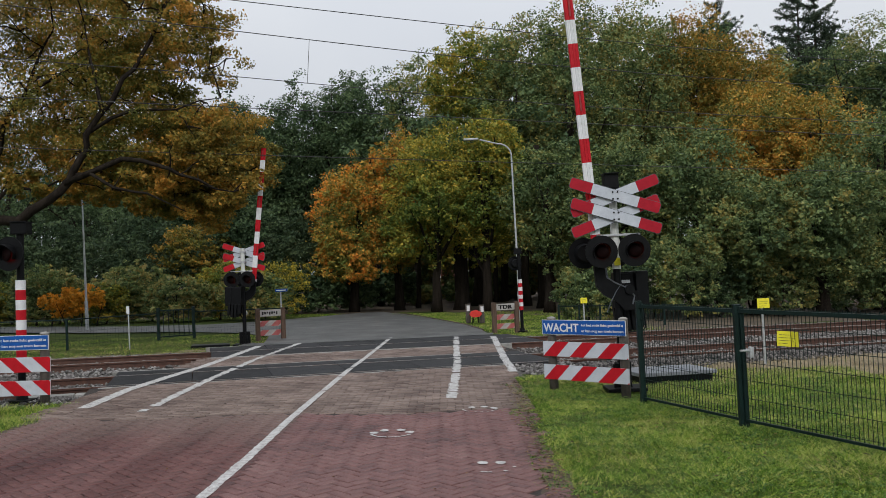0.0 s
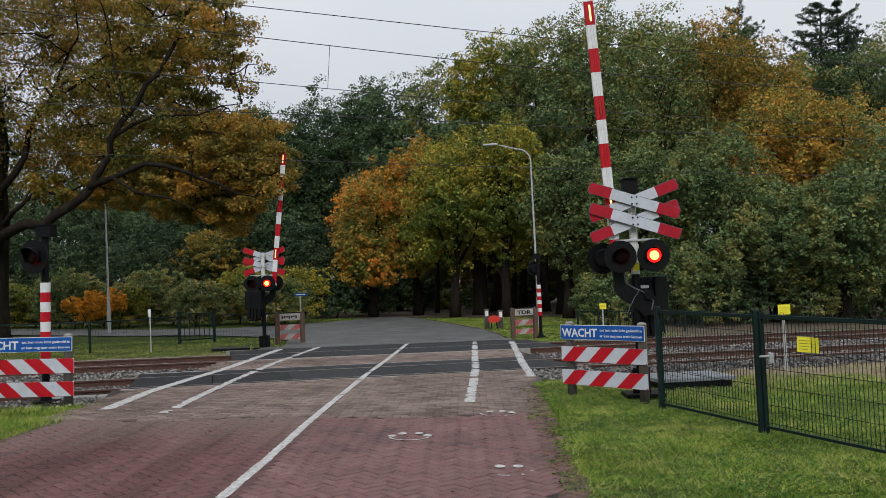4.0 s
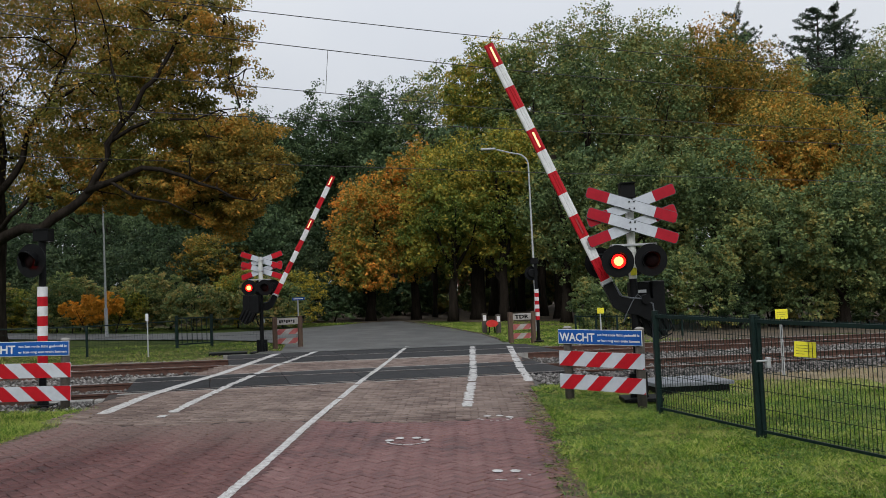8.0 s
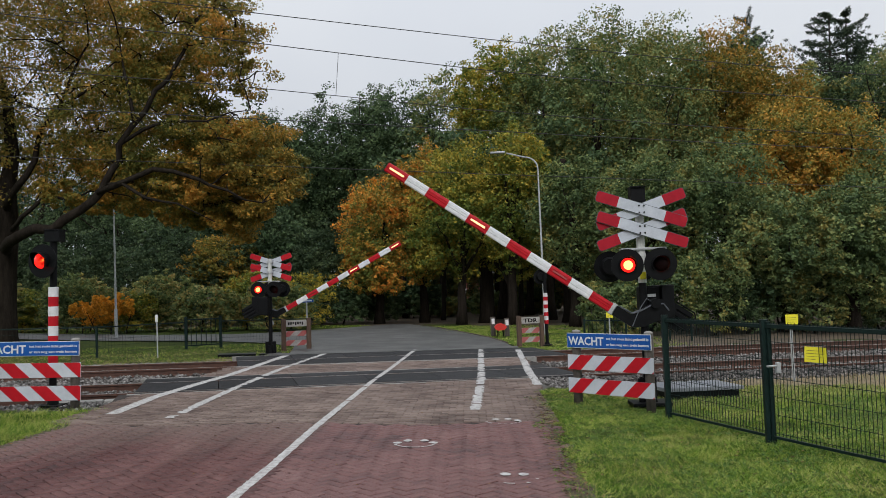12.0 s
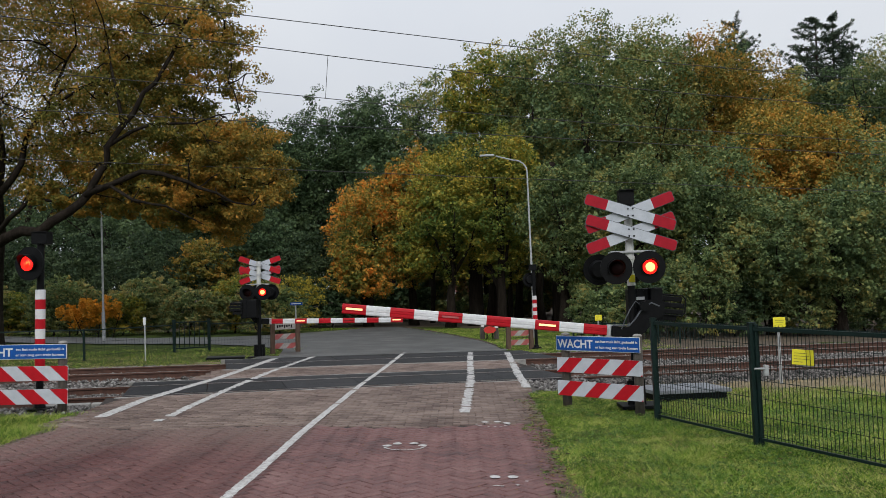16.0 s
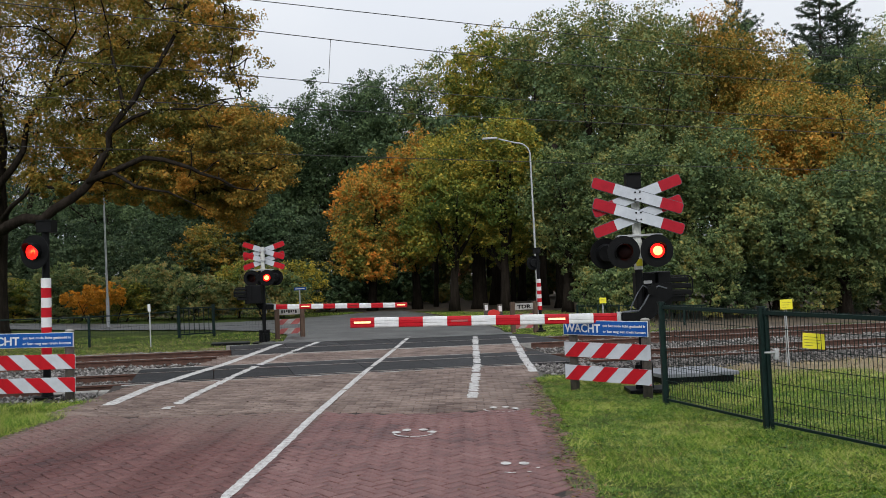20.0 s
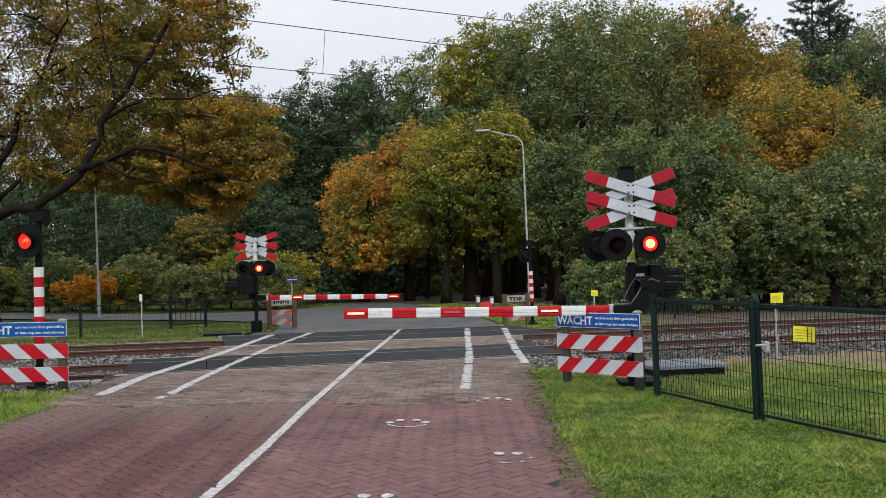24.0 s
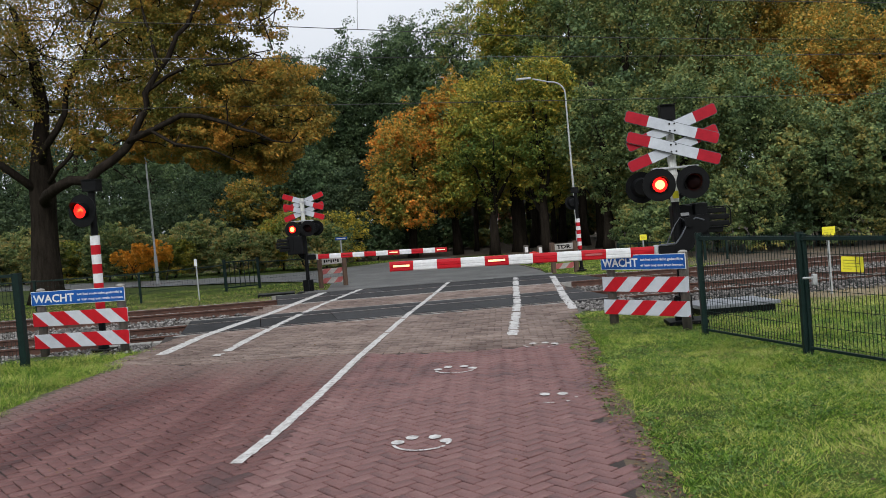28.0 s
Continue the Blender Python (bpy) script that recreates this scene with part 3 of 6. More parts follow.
def build_road():
    bm = bmesh.new()
    l0, r0 = road_x(0)
    pts = [(l0 - 0.1, ROAD_Y0), (r0, ROAD_Y0)]
    for y in (4, 6, 8, 10, 12, 13.5):
        pts.append((road_x(y)[1] + 0.02, y))
    pts.append((1.25, near_panel_edge(1.25)))
    pts.append((-6.0, near_panel_edge(-6.0)))
    for y in (12, 10, 8):
        pts.append((road_x(y)[0] - 0.1, y))
    bm.faces.new([bm.verts.new((x, y, -0.012)) for x, y in pts])
    road = link_mesh("road", bm, M_JOINT)
    tagged(road, "red-brown brick road with worn white lines", "road", kind="structure")
    s = 0.105
    rng = random.Random(3)
    near, rest = [], []
    c45 = math.sqrt(0.5)
    for i in range(-130, 90):
        for j in range(-130, 90):
            d = (i - j) % 4
            if d == 0:
                cx, cy, turn = i + 1.0, j + 0.5, 0.0
            elif d == 3:
                cx, cy, turn = i + 0.5, j + 1.0, math.pi / 2
            else:
                continue
            cx, cy = cx * s, cy * s
            x, y = -2.0 + (cx - cy) * c45 + rng.gauss(0, 0.0025), 7.0 + (cx + cy) * c45 + rng.gauss(0, 0.0025)
            turn += math.pi / 4 + rng.gauss(0, 0.014)
            l, r = road_x(y)
            if not (ROAD_Y0 + 0.1 < y < 10.6 + 0.12 * math.sin(x * 2.0)) or not (l < x < r + 0.14 - 0.3 * rng.random() ** 3):
                continue
            (near if -1.55 < x < 0.6 and 4.7 < y < 8.4 else rest).append((x, y, turn, rng.uniform(-0.002, 0.002)))
    near.sort(key=lambda p: p[1])
    rest += near[298:]
    near = near[:298]
    worn = [p for p in rest if p[0] < -1.95]
    lay("paving_brick_field", [p for p in rest if p[0] >= -1.95], 0.2, 0.095, M_BRICK, road, "herringbone red-brown paving bricks")
    lay("paving_brick_field", worn, 0.2, 0.095, M_BRICKWORN, road, "tyre-streaked red-brown paving bricks")
    grey = []
    ry = 10.45
    k = 0
    while ry < 17:
        rx = -5.9 + (0.105 if k % 2 else 0.0)
        while rx < 1.3:
            l, r = road_x(ry)
            if l - 0.25 < rx < r + 0.12 and ry < near_panel_edge(rx) - 0.07 and ry > 10.63 + 0.12 * math.sin(rx * 2.0):
                grey.append((rx, ry, rng.uniform(-0.02, 0.02), rng.uniform(-0.003, 0.003)))
            rx += 0.21
        ry += 0.08
        k += 1
    lay("grey_paving_field", grey, 0.194, 0.0725, M_GREYBRICK, road, "weathered grey-brown paving bricks")
    mid = []
    n = 17.3
    k = 0
    while n < 19.12:
        u = -1.1 + (0.105 if k % 2 else 0.0)
        while u < 7.9:
            x, y = tr(u, n)
            if -5.5 < x < 1.3:
                mid.append((x, y, math.pi / 2 - AZ, rng.uniform(-0.003, 0.003)))
            u += 0.21
        n += 0.08
        k += 1
    lay("middle_paving_field", mid, 0.194, 0.0725, M_GREYBRICK, road, "grey-brown paving bricks between the tracks")
    bm = bmesh.new()
    a = [tr(-0.35, 17.2), tr(7.0, 17.2), tr(7.1, 19.25), tr(0.25, 19.25)]
    bm.faces.new([bm.verts.new((x, y, -0.014)) for x, y in a])
    part("middle_bed", bm, M_JOINT, road)
    # painted lines
    lines = [
        ("edge_line", [(-5.13, 11.5), (-5.22, 13.3), (-5.12, 15.0), (-4.97, 16.8), (-4.9, 21.4)], 0.19, 0.03),
        ("edge_line", [(-4.15, 11.1), (-4.22, 14.2), (-4.2, 17.6), (-3.95, 22.3)], 0.145, 0.1),
        ("lane_line", [(-2.09, 5.79), (-2.03, 6.7), (-2.0, 8.1), (-1.99, 10.5), (-1.88, 15.3), (-1.77, 17.8), (-1.6, 23.2)], 0.1, 0.02),
        ("edge_line", [(0.04, 11.7), (0.18, 15.8), (0.22, 19.5), (0.27, 23.0)], 0.15, 0.12),
        ("edge_line", [(1.17, 14.4), (1.17, 16.7), (1.29, 22.8)], 0.16, 0.08),
    ]
    rnd = random.Random(8)
    for name, pts2, w, wear in lines:
        bm = bmesh.new()
        strip(bm, pts2, w, 0.006, rnd, wear)
        part(name, bm, M_PAINT, road, "worn white road paint")
    # painted paw-like marks: four dabs over a shallow bow
    for cx, cy, r, wear, dabs in ((-0.735, 6.15, 0.215, 0.12, (168, 118, 62, 12)), (-0.65, 9.2, 0.225, 0.2, (168, 118, 62, 12)), (0.37, 7.52, 0.21, 0.6, (112, 60)), (0.4, 10.68, 0.22, 0.5, (120, 70, 20))):
        bm = bmesh.new()
        for ang in dabs:
            px, py = cx + r * 0.9 * math.cos(radians(ang)), cy + r * 0.85 * math.sin(radians(ang))
            n2 = 12
            bm.faces.new([bm.verts.new((px + 0.047 * (1 + 0.2 * rnd.random()) * math.cos(q * 6.283 / n2), py + 0.055 * math.sin(q * 6.283 / n2) * (1 + 0.25 * rnd.random()), 0.007)) for q in range(n2)])
        for k2 in range(18):
            if rnd.random() < wear:
                continue
            a0, a1 = radians(180 + k2 * 10), radians(180 + k2 * 10 + 9)
            ww = 0.012 + 0.006 * rnd.random()
            bm.faces.new([bm.verts.new((cx + (r - ss * ww) * math.cos(aa), cy + 0.95 * (r - ss * ww) * math.sin(aa), 0.007)) for aa, ss in ((a0, 1), (a1, 1), (a1, -1), (a0, -1))])
        if bm.faces:
            bmesh.ops.recalc_face_normals(bm, faces=bm.faces[:])
            part("painted_mark", bm, M_PAINT, road, "white painted ring mark")
        else:
            bm.free()
    return road, near


ROAD, NEAR_BRICKS = build_road()


def build_soil_edges():
    """Damp earth where the bricks fray into the verges."""
    for side in (0, 1):
        bm = bmesh.new()
        ya = np.arange(ROAD_Y0, 13.8, 0.12)
        rows = []
        for y in ya:
            e = road_x(y)[side]
            sg = 1 if side else -1
            w = 0.05 + 0.08 * noise.noise((y * 1.3, side * 5.0, 0)) + 0.06 * noise.noise((y * 5, side, 3))
            rows.append([bm.verts.new((e + sg * d, y, z)) for d, z in ((-0.16 + 0.08 * noise.noise((y * 3, 7, side)), -0.014), (0.0, -0.007), (max(0.06, w), -0.004), (max(0.1, w + 0.12), -0.02))])
        for a, b in zip(rows, rows[1:]):
            for i in range(3):
                bm.faces.new((a[i], a[i + 1], b[i + 1], b[i]))
        bmesh.ops.recalc_face_normals(bm, faces=bm.faces[:])
        tagged(link_mesh("soil_edge", bm, M_SOIL, smooth=True), "damp dark earth along the frayed brick edge", "soil", kind="structure")


build_soil_edges()

# far road: one strip down from the crossing, then a bend to the side


def build_far_road():
    bm = bmesh.new()
    rows = []
    for k in range(9):
        n = 22.1 + k * 0.36
        rows.append([((n * 1.0 + TY * x) / TX, x) for x in np.linspace(-5.5, 1.35, 8)])
    vs = [[bm.verts.new((x, y, ground_z(x, y) + 0.008)) for y, x in row] for row in rows]
    for a, b in zip(vs, vs[1:]):
        for i in range(7):
            bm.faces.new((a[i], a[i + 1], b[i + 1], b[i]))
    z = FAR_Z + 0.008
    edge = [(x, y) for y, x in rows[-1]]
    out = edge + [(1.2, 28.5), (0.7, 31.5), (-0.6, 36.2), (-1.8, 40.2), (-3.4, 44.2), (-4.6, 43.6), (-6.2, 40.6), (-8.2, 37.5), (-10.4, 35.6), (-14, 35.5), (-21, 37.8), (-32, 42), (-45, 47), (-45, 43), (-32, 38), (-21, 34.0), (-14, 31.6), (-10.0, 31.0), (-7.4, 29.5), (-6.0, 27.5)]
    corners = [bm.verts.new((x, y, z)) for x, y in out]
    for a, b, c in geometry.tessellate_polygon([[Vector((x, y, 0)) for x, y in out]]):
        bm.faces.new((corners[a], corners[b], corners[c]))
    bmesh.ops.recalc_face_normals(bm, faces=bm.faces[:])
    ob = link_mesh("road_far", bm, M_ASPHALT)
    tagged(ob, "damp grey asphalt road bending away behind the crossing", "road", kind="structure")
    bm = bmesh.new()
    kerb = [(1.25, 28.6), (0.75, 31.6), (-0.55, 36.4), (-1.75, 40.4), (-3.3, 44.3)]
    for (x0, y0), (x1, y1) in zip(kerb, kerb[1:]):
        m = Matrix.Translation(((x0 + x1) / 2, (y0 + y1) / 2, FAR_Z)) @ Matrix.Rotation(math.atan2(y1 - y0, x1 - x0), 4, "Z")
        half = math.hypot(x1 - x0, y1 - y0) / 2
        box(bm, -half, half, -0.05, 0.05, -0.05, 0.025, 0.01, m)
    tagged(link_mesh("kerb", bm, M_SOIL), "low worn kerb covered with earth along the bend", "kerb", kind="structure")


build_far_road()

# ---------- tracks ----------
U0, U1 = -26.0, 62.0


def rail_mesh(bm, n0, u0, u1):
    prof = [(-0.07, -0.16), (0.07, -0.16), (0.07, -0.148), (0.012, -0.125), (0.012, -0.045), (0.036, -0.032), (0.036, -0.006), (0.028, 0.0), (-0.028, 0.0), (-0.036, -0.006), (-0.036, -0.032), (-0.012, -0.045), (-0.012, -0.125), (-0.07, -0.148)]
    a = [bm.verts.new((*tr(u0, n0 + dn), z)) for dn, z in prof]
    b = [bm.verts.new((*tr(u1, n0 + dn), z)) for dn, z in prof]
    k = len(prof)
    for i in range(k):
        f = bm.faces.new((a[i], a[(i + 1) % k], b[(i + 1) % k], b[i]))
        f.material_index = 1 if i == 7 else 0
    bmesh.ops.recalc_face_normals(bm, faces=bm.faces[:])


def build_track(nc, first, name):
    track = empty(name, pose(*tr(4, nc), -0.16))
    inv = Matrix.Translation((-tr(4, nc)[0], -tr(4, nc)[1], 0.16))
    for dn in (-0.75, 0.75):
        bm = bmesh.new()
        rail_mesh(bm, nc + dn, U0, U1)
        bmesh.ops.transform(bm, matrix=inv, verts=bm.verts[:])
        part("rail", bm, [M_RAIL, M_RAILTOP], track, "rusty steel rail with a worn head")
    bm = bmesh.new()
    box(bm, -1.3, 1.3, -0.13, 0.13, -0.17, -0.005, 0.02)
    bm2 = bm
    me = bpy.data.meshes.new("sleeper")
    bm2.to_mesh(me)
    bm2.free()
    me.materials.append(M_SLEEPER)
    u = -16.0
    while u < 30:
        if not (-1.6 < u < (7.2 if nc < 18 else 8.8)):
            x, y = tr(u, nc)
            shared("sleeper", me, track, inv @ pose(x, y, -0.16, 0, 0, 90 + 90 - math.degrees(AZ)))
        u += 0.6
    tagged(track, "rusty railway track on stone ballast", "railway track", group="railway tracks")
    return track


TRACK_NEAR = build_track(15.74, -1.5, "railway_track")
TRACK_FAR = build_track(20.02, 0.6, "railway_track")


def build_ballast():
    bm = bmesh.new()
    for u0, u1 in ((U0, -1.45), (6.95, U1)):
        rows = []
        for n, z in ((13.0, -0.06), (13.4, -0.045), (14.2, -0.075), (14.7, -0.15), (17.9, -0.16), (21.5, -0.16), (22.3, -0.16), (22.9, -0.19)):
            rows.append([bm.verts.new((*tr(u, n), z + 0.015 * noise.noise((u * 0.7, n, 0)))) for u in np.linspace(u0, u1, 30)])
        for a, b in zip(rows, rows[1:]):
            for i in range(29):
                bm.faces.new((a[i], a[i + 1], b[i + 1], b[i]))
    corner = [[bm.verts.new((*tr(u, n), -0.035)) for u in (5.15, 6.95)] for n in (13.0, 14.79)]
    bm.faces.new((corner[0][0], corner[0][1], corner[1][1], corner[1][0]))
    for ua, ub, na, nb, z in ((-1.5, 0.5, 17.2, 22.3, -0.17), (-1.6, 9.0, 22.05, 23.3, -0.2)):
        q = [bm.verts.new((*tr(u, n), z)) for u, n in ((ua, na), (ub, na), (ub, nb), (ua, nb))]
        bm.faces.new(q)
    bed = link_mesh("ballast_bed", bm, M_BALLASTBED, smooth=True)
    tagged(bed, "dark gravel bed under the railway tracks", "ballast", kind="structure")
    rng = np.random.default_rng(4)
    octa = np.array([(1, 0, 0), (-1, 0, 0), (0, 1, 0), (0, -1, 0), (0, 0, 1), (0, 0, -1)], dtype=np.float32)
    tri = np.array([(0, 2, 4), (2, 1, 4), (1, 3, 4), (3, 0, 4), (2, 0, 5), (1, 2, 5), (3, 1, 5), (0, 3, 5)], dtype=np.int32)
    spots = []
    for u0, u1, cnt in ((-13.0, -1.5, 12500), (6.98, 26.0, 15000), (5.6, 6.98, 460), (-1.5, -0.3, 520)):
        u = rng.uniform(u0, u1, cnt)
        n = rng.uniform(13.2, 22.7 if u1 - u0 > 2 else 14.78, cnt) if u0 != -1.5 else rng.uniform(17.25, 22.6, cnt)
        spots.append(np.stack([u, n], 1))
    sp = np.concatenate(spots)
    sp = sp[~((sp[:, 1] > 19.15) & (sp[:, 1] < 22.2) & (sp[:, 0] > -0.4) & (sp[:, 0] < 8.65))]
    cnt = len(sp)
    size = rng.uniform(0.025, 0.052, cnt)
    v = octa[None] * (size[:, None, None] * rng.uniform(0.65, 1.25, (cnt, 6, 1))) * np.array([1, 1, 0.75])
    ang = rng.uniform(0, 6.283, cnt)
    c, s = np.cos(ang)[:, None], np.sin(ang)[:, None]
    x, y = v[:, :, 0] * c - v[:, :, 1] * s, v[:, :, 0] * s + v[:, :, 1] * c
    z0 = np.interp(sp[:, 1], [13.0, 13.4, 14.2, 14.7, 22.3, 22.9], [-0.04, -0.03, -0.06, -0.135, -0.145, -0.17])
    z0 = np.where((sp[:, 0] > 5.5) & (sp[:, 0] < 6.98), -0.02, z0)
    out = np.stack([x + (sp[:, 0] * TX - sp[:, 1] * TY)[:, None], y + (sp[:, 0] * TY + sp[:, 1] * TX)[:, None], v[:, :, 2] + z0[:, None] + rng.uniform(-0.01, 0.015, (cnt, 1))], 2)
    faces = (tri[None] + (np.arange(cnt) * 6)[:, None, None]).reshape(-1, 3)
    st = raw_mesh("ballast_stones", out.reshape(-1, 3), faces, M_BALLAST)
    tagged(st, "loose grey-brown ballast stones between the rails", "ballast", kind="stuff")


build_ballast()


def build_shoulder():
    """Grimy stones heaped along the near shoulder of the track."""
    rng = np.random.default_rng(14)
    octa = np.array([(1, 0, 0), (-1, 0, 0), (0, 1, 0), (0, -1, 0), (0, 0, 1), (0, 0, -1)], dtype=np.float32)
    tri = np.array([(0, 2, 4), (2, 1, 4), (1, 3, 4), (3, 0, 4), (2, 0, 5), (1, 2, 5), (3, 1, 5), (0, 3, 5)], dtype=np.int32)
    cnt = 9000
    u, n = rng.uniform(6.9, 24.0, cnt), 13.1 + 1.75 * rng.random(cnt) ** 0.8
    size = rng.uniform(0.025, 0.055, cnt)
    v = octa[None] * (size[:, None, None] * rng.uniform(0.6, 1.3, (cnt, 6, 1))) * np.array([1, 1, 0.8])
    z0 = np.interp(n, [13.1, 13.6, 14.3, 14.85], [-0.05, 0.0, -0.01, -0.09]) + rng.uniform(-0.02, 0.02, cnt)
    out = np.stack([v[:, :, 0] + (u * TX - n * TY)[:, None], v[:, :, 1] + (u * TY + n * TX)[:, None], v[:, :, 2] + z0[:, None]], 2)
    faces = (tri[None] + (np.arange(cnt) * 6)[:, None, None]).reshape(-1, 3)
    tagged(raw_mesh("ballast_shoulder", out.reshape(-1, 3), faces, M_BALLASTDARK), "dark grimy ballast stones along the track shoulder", "ballast", kind="stuff")


build_shoulder()


def build_crossing_panels():
    deck = empty("crossing_deck", pose(*tr(3.5, 18), 0))
    inv = deck.matrix_world.inverted()
    for u0, u1, n0, n1 in ((-1.5, 6.9, 14.85, 17.2), (0.3, 8.6, 19.25, 22.1)):
        cuts = [n0]
        for c in ((14.95, 15.03, 16.45, 16.53) if n0 < 16 else (19.31, 20.73, 20.81)):
            cuts.append(c)
        cuts.append(n1)
        gaps = {(14.95, 15.03), (16.45, 16.53), (20.73, 20.81)}
        for a, b in zip(cuts, cuts[1:]):
            if (a, b) in gaps or b - a < 0.075:
                continue
            k = 6
            for i in range(k):
                ua, ub = u0 + (u1 - u0) * i / k, u0 + (u1 - u0) * (i + 1) / k
                bm = bmesh.new()
                box(bm, ua + 0.006, ub - 0.006, a + 0.005, b - 0.005, -0.14, 0.0, 0.008)
                bmesh.ops.transform(bm, matrix=inv @ TRACK, verts=bm.verts[:])
                part("panel", bm, M_RUBBER, deck)
        for nn, w in ((n0 - 0.06, 0.1), (n1 + 0.06, 0.1)):
            bm = bmesh.new()
            box(bm, u0 - 0.1, u1 - 1.05, nn - w / 2, nn + w / 2, -0.16, -0.002, 0.01)
            bmesh.ops.transform(bm, matrix=inv @ TRACK, verts=bm.verts[:])
            part("edge_beam", bm, M_CONC, deck, "pale concrete edge beam")
    tagged(deck, "dark rubber and asphalt panels between the crossing rails", "crossing deck")
    edge = bmesh.new()
    box(edge, -2.75, -1.92, 14.3, 14.55, -0.2, -0.03, 0.02)
    box(edge, -1.9, -1.1, 14.3, 14.55, -0.2, -0.03, 0.02)
    bmesh.ops.transform(edge, matrix=TRACK, verts=edge.verts[:])
    tagged(link_mesh("concrete_kerb_block", edge, M_CONC), "grey concrete edging blocks beside the ballast", "kerb block")


build_crossing_panels()

# ---------- crossing signals ----------


def lens_disc(name, parent, x, y, z, glow):
    """A lamp insert with a lit face and a dark face; it turns in its housing."""
    bm = bmesh.new()
    seg = 20
    for side, mi in ((-1, 0), (1, 2)):
        c = bm.verts.new((0, side * 0.03, 0))
        r1 = [bm.verts.new((0.066 * math.cos(k * 2 * math.pi / seg), side * 0.022, 0.066 * math.sin(k * 2 * math.pi / seg))) for k in range(seg)]
        r2 = [bm.verts.new((0.105 * math.cos(k * 2 * math.pi / seg), side * 0.008, 0.105 * math.sin(k * 2 * math.pi / seg))) for k in range(seg)]
        for k in range(seg):
            q = (k + 1) % seg
            fs = [bm.faces.new((c, r1[k], r1[q]) if side < 0 else (c, r1[q], r1[k]))]
            fs.append(bm.faces.new((r1[k], r2[k], r2[q], r1[q]) if side < 0 else (r1[q], r2[q], r2[k], r1[k])))
            fs[0].material_index = mi
            fs[1].material_index = 1 if side < 0 else 2
        if side < 0:
            front = r2
        else:
            for k in range(seg):
                q = (k + 1) % seg
                f = bm.faces.new((front[k], r2[k], r2[q], front[q]))
                f.material_index = 2
    ob = part(name, bm, [glow, M_LITRING, M_DARKGLASS], parent, "round red lamp lens", smooth=True)
    ob.matrix_basis = pose(x, y, z)
    return ob


def lamp_head(parent, x, y, z, rz=0.0, glow=None):
    """A round black backing board with a housing and a hood; its front is -y. Returns the lens."""
    bm = bmesh.new()
    cyl(bm, (0, 0.0, 0), (0, 0.012, 0), 0.235, seg=36)
    cyl(bm, (0, 0.012, 0), (0, 0.15, 0), 0.15, 0.12, seg=24)
    seg = 24
    ra = []
    for k in range(seg + 1):
        a = math.pi * (1.22 - 1.44 * k / seg)
        d = 0.17 * (0.35 + 0.65 * max(0.0, math.sin(a)))
        ra.append((0.118 * math.cos(a), 0.118 * math.sin(a), d))
    fr = [[bm.verts.new((px * s, -0.002, pz * s)) for px, pz, d in ra] for s in (1.0, 1.06)]
    bk = [[bm.verts.new((px * s, -d, pz * s)) for px, pz, d in ra] for s in (1.0, 1.06)]
    for k in range(seg):
        bm.faces.new((fr[0][k], fr[0][k + 1], bk[0][k + 1], bk[0][k]))
        bm.faces.new((fr[1][k], bk[1][k], bk[1][k + 1], fr[1][k + 1]))
        bm.faces.new((bk[0][k], bk[0][k + 1], bk[1][k + 1], bk[1][k]))
    head = part("lamp_head", bm, M_BLACK, parent, "round black lamp head with a hood")
    head.matrix_basis = pose(x, y, z, 0, 0, rz)
    return lens_disc("lens", head, 0, -0.035, 0, glow or M_LIT)


def cross_board(bm, length, w, t, ang, cz, y):
    """Corner-cut board with red ends."""
    h = length / 2
    c = 0.024
    red = 0.325
    # larger dark backing: folded edge, and the shadow line between boards as colour
    shade_rim = 0.007
    segs = [(-h, -h + red, 1), (-h + red, h - red, 0), (h - red, h, 1), (-h - shade_rim, h + shade_rim, 3)]
    for x0, x1, mi in segs:
        a0 = c if x0 <= -h else 0
        a1 = c if x1 >= h else 0
        if mi == 3:
            w, y, t = w + 2 * shade_rim, y + 0.006, t - 0.012
        out = [(x0, -w / 2 + a0), (x0 + a0, -w / 2), (x1 - a1, -w / 2), (x1, -w / 2 + a1), (x1, w / 2 - a1), (x1 - a1, w / 2), (x0 + a0, w / 2), (x0, w / 2 - a0)]
        pts = []
        for p in out:
            if not pts or p != pts[-1]:
                pts.append(p)
        if pts[0] == pts[-1]:
            pts.pop()
        ca, sa = math.cos(ang), math.sin(ang)
        pts = [(px * ca - pz * sa, px * sa + pz * ca + cz) for px, pz in pts]
        before = set(bm.faces)
        prism(bm, pts, y, y + t)
        bm.normal_update()
        for f in bm.faces:
            if f not in before:
                f.material_index = 2 if mi == 1 and abs(f.normal.y) < 0.5 else mi


BOOM_R = (-0.478, -0.40)


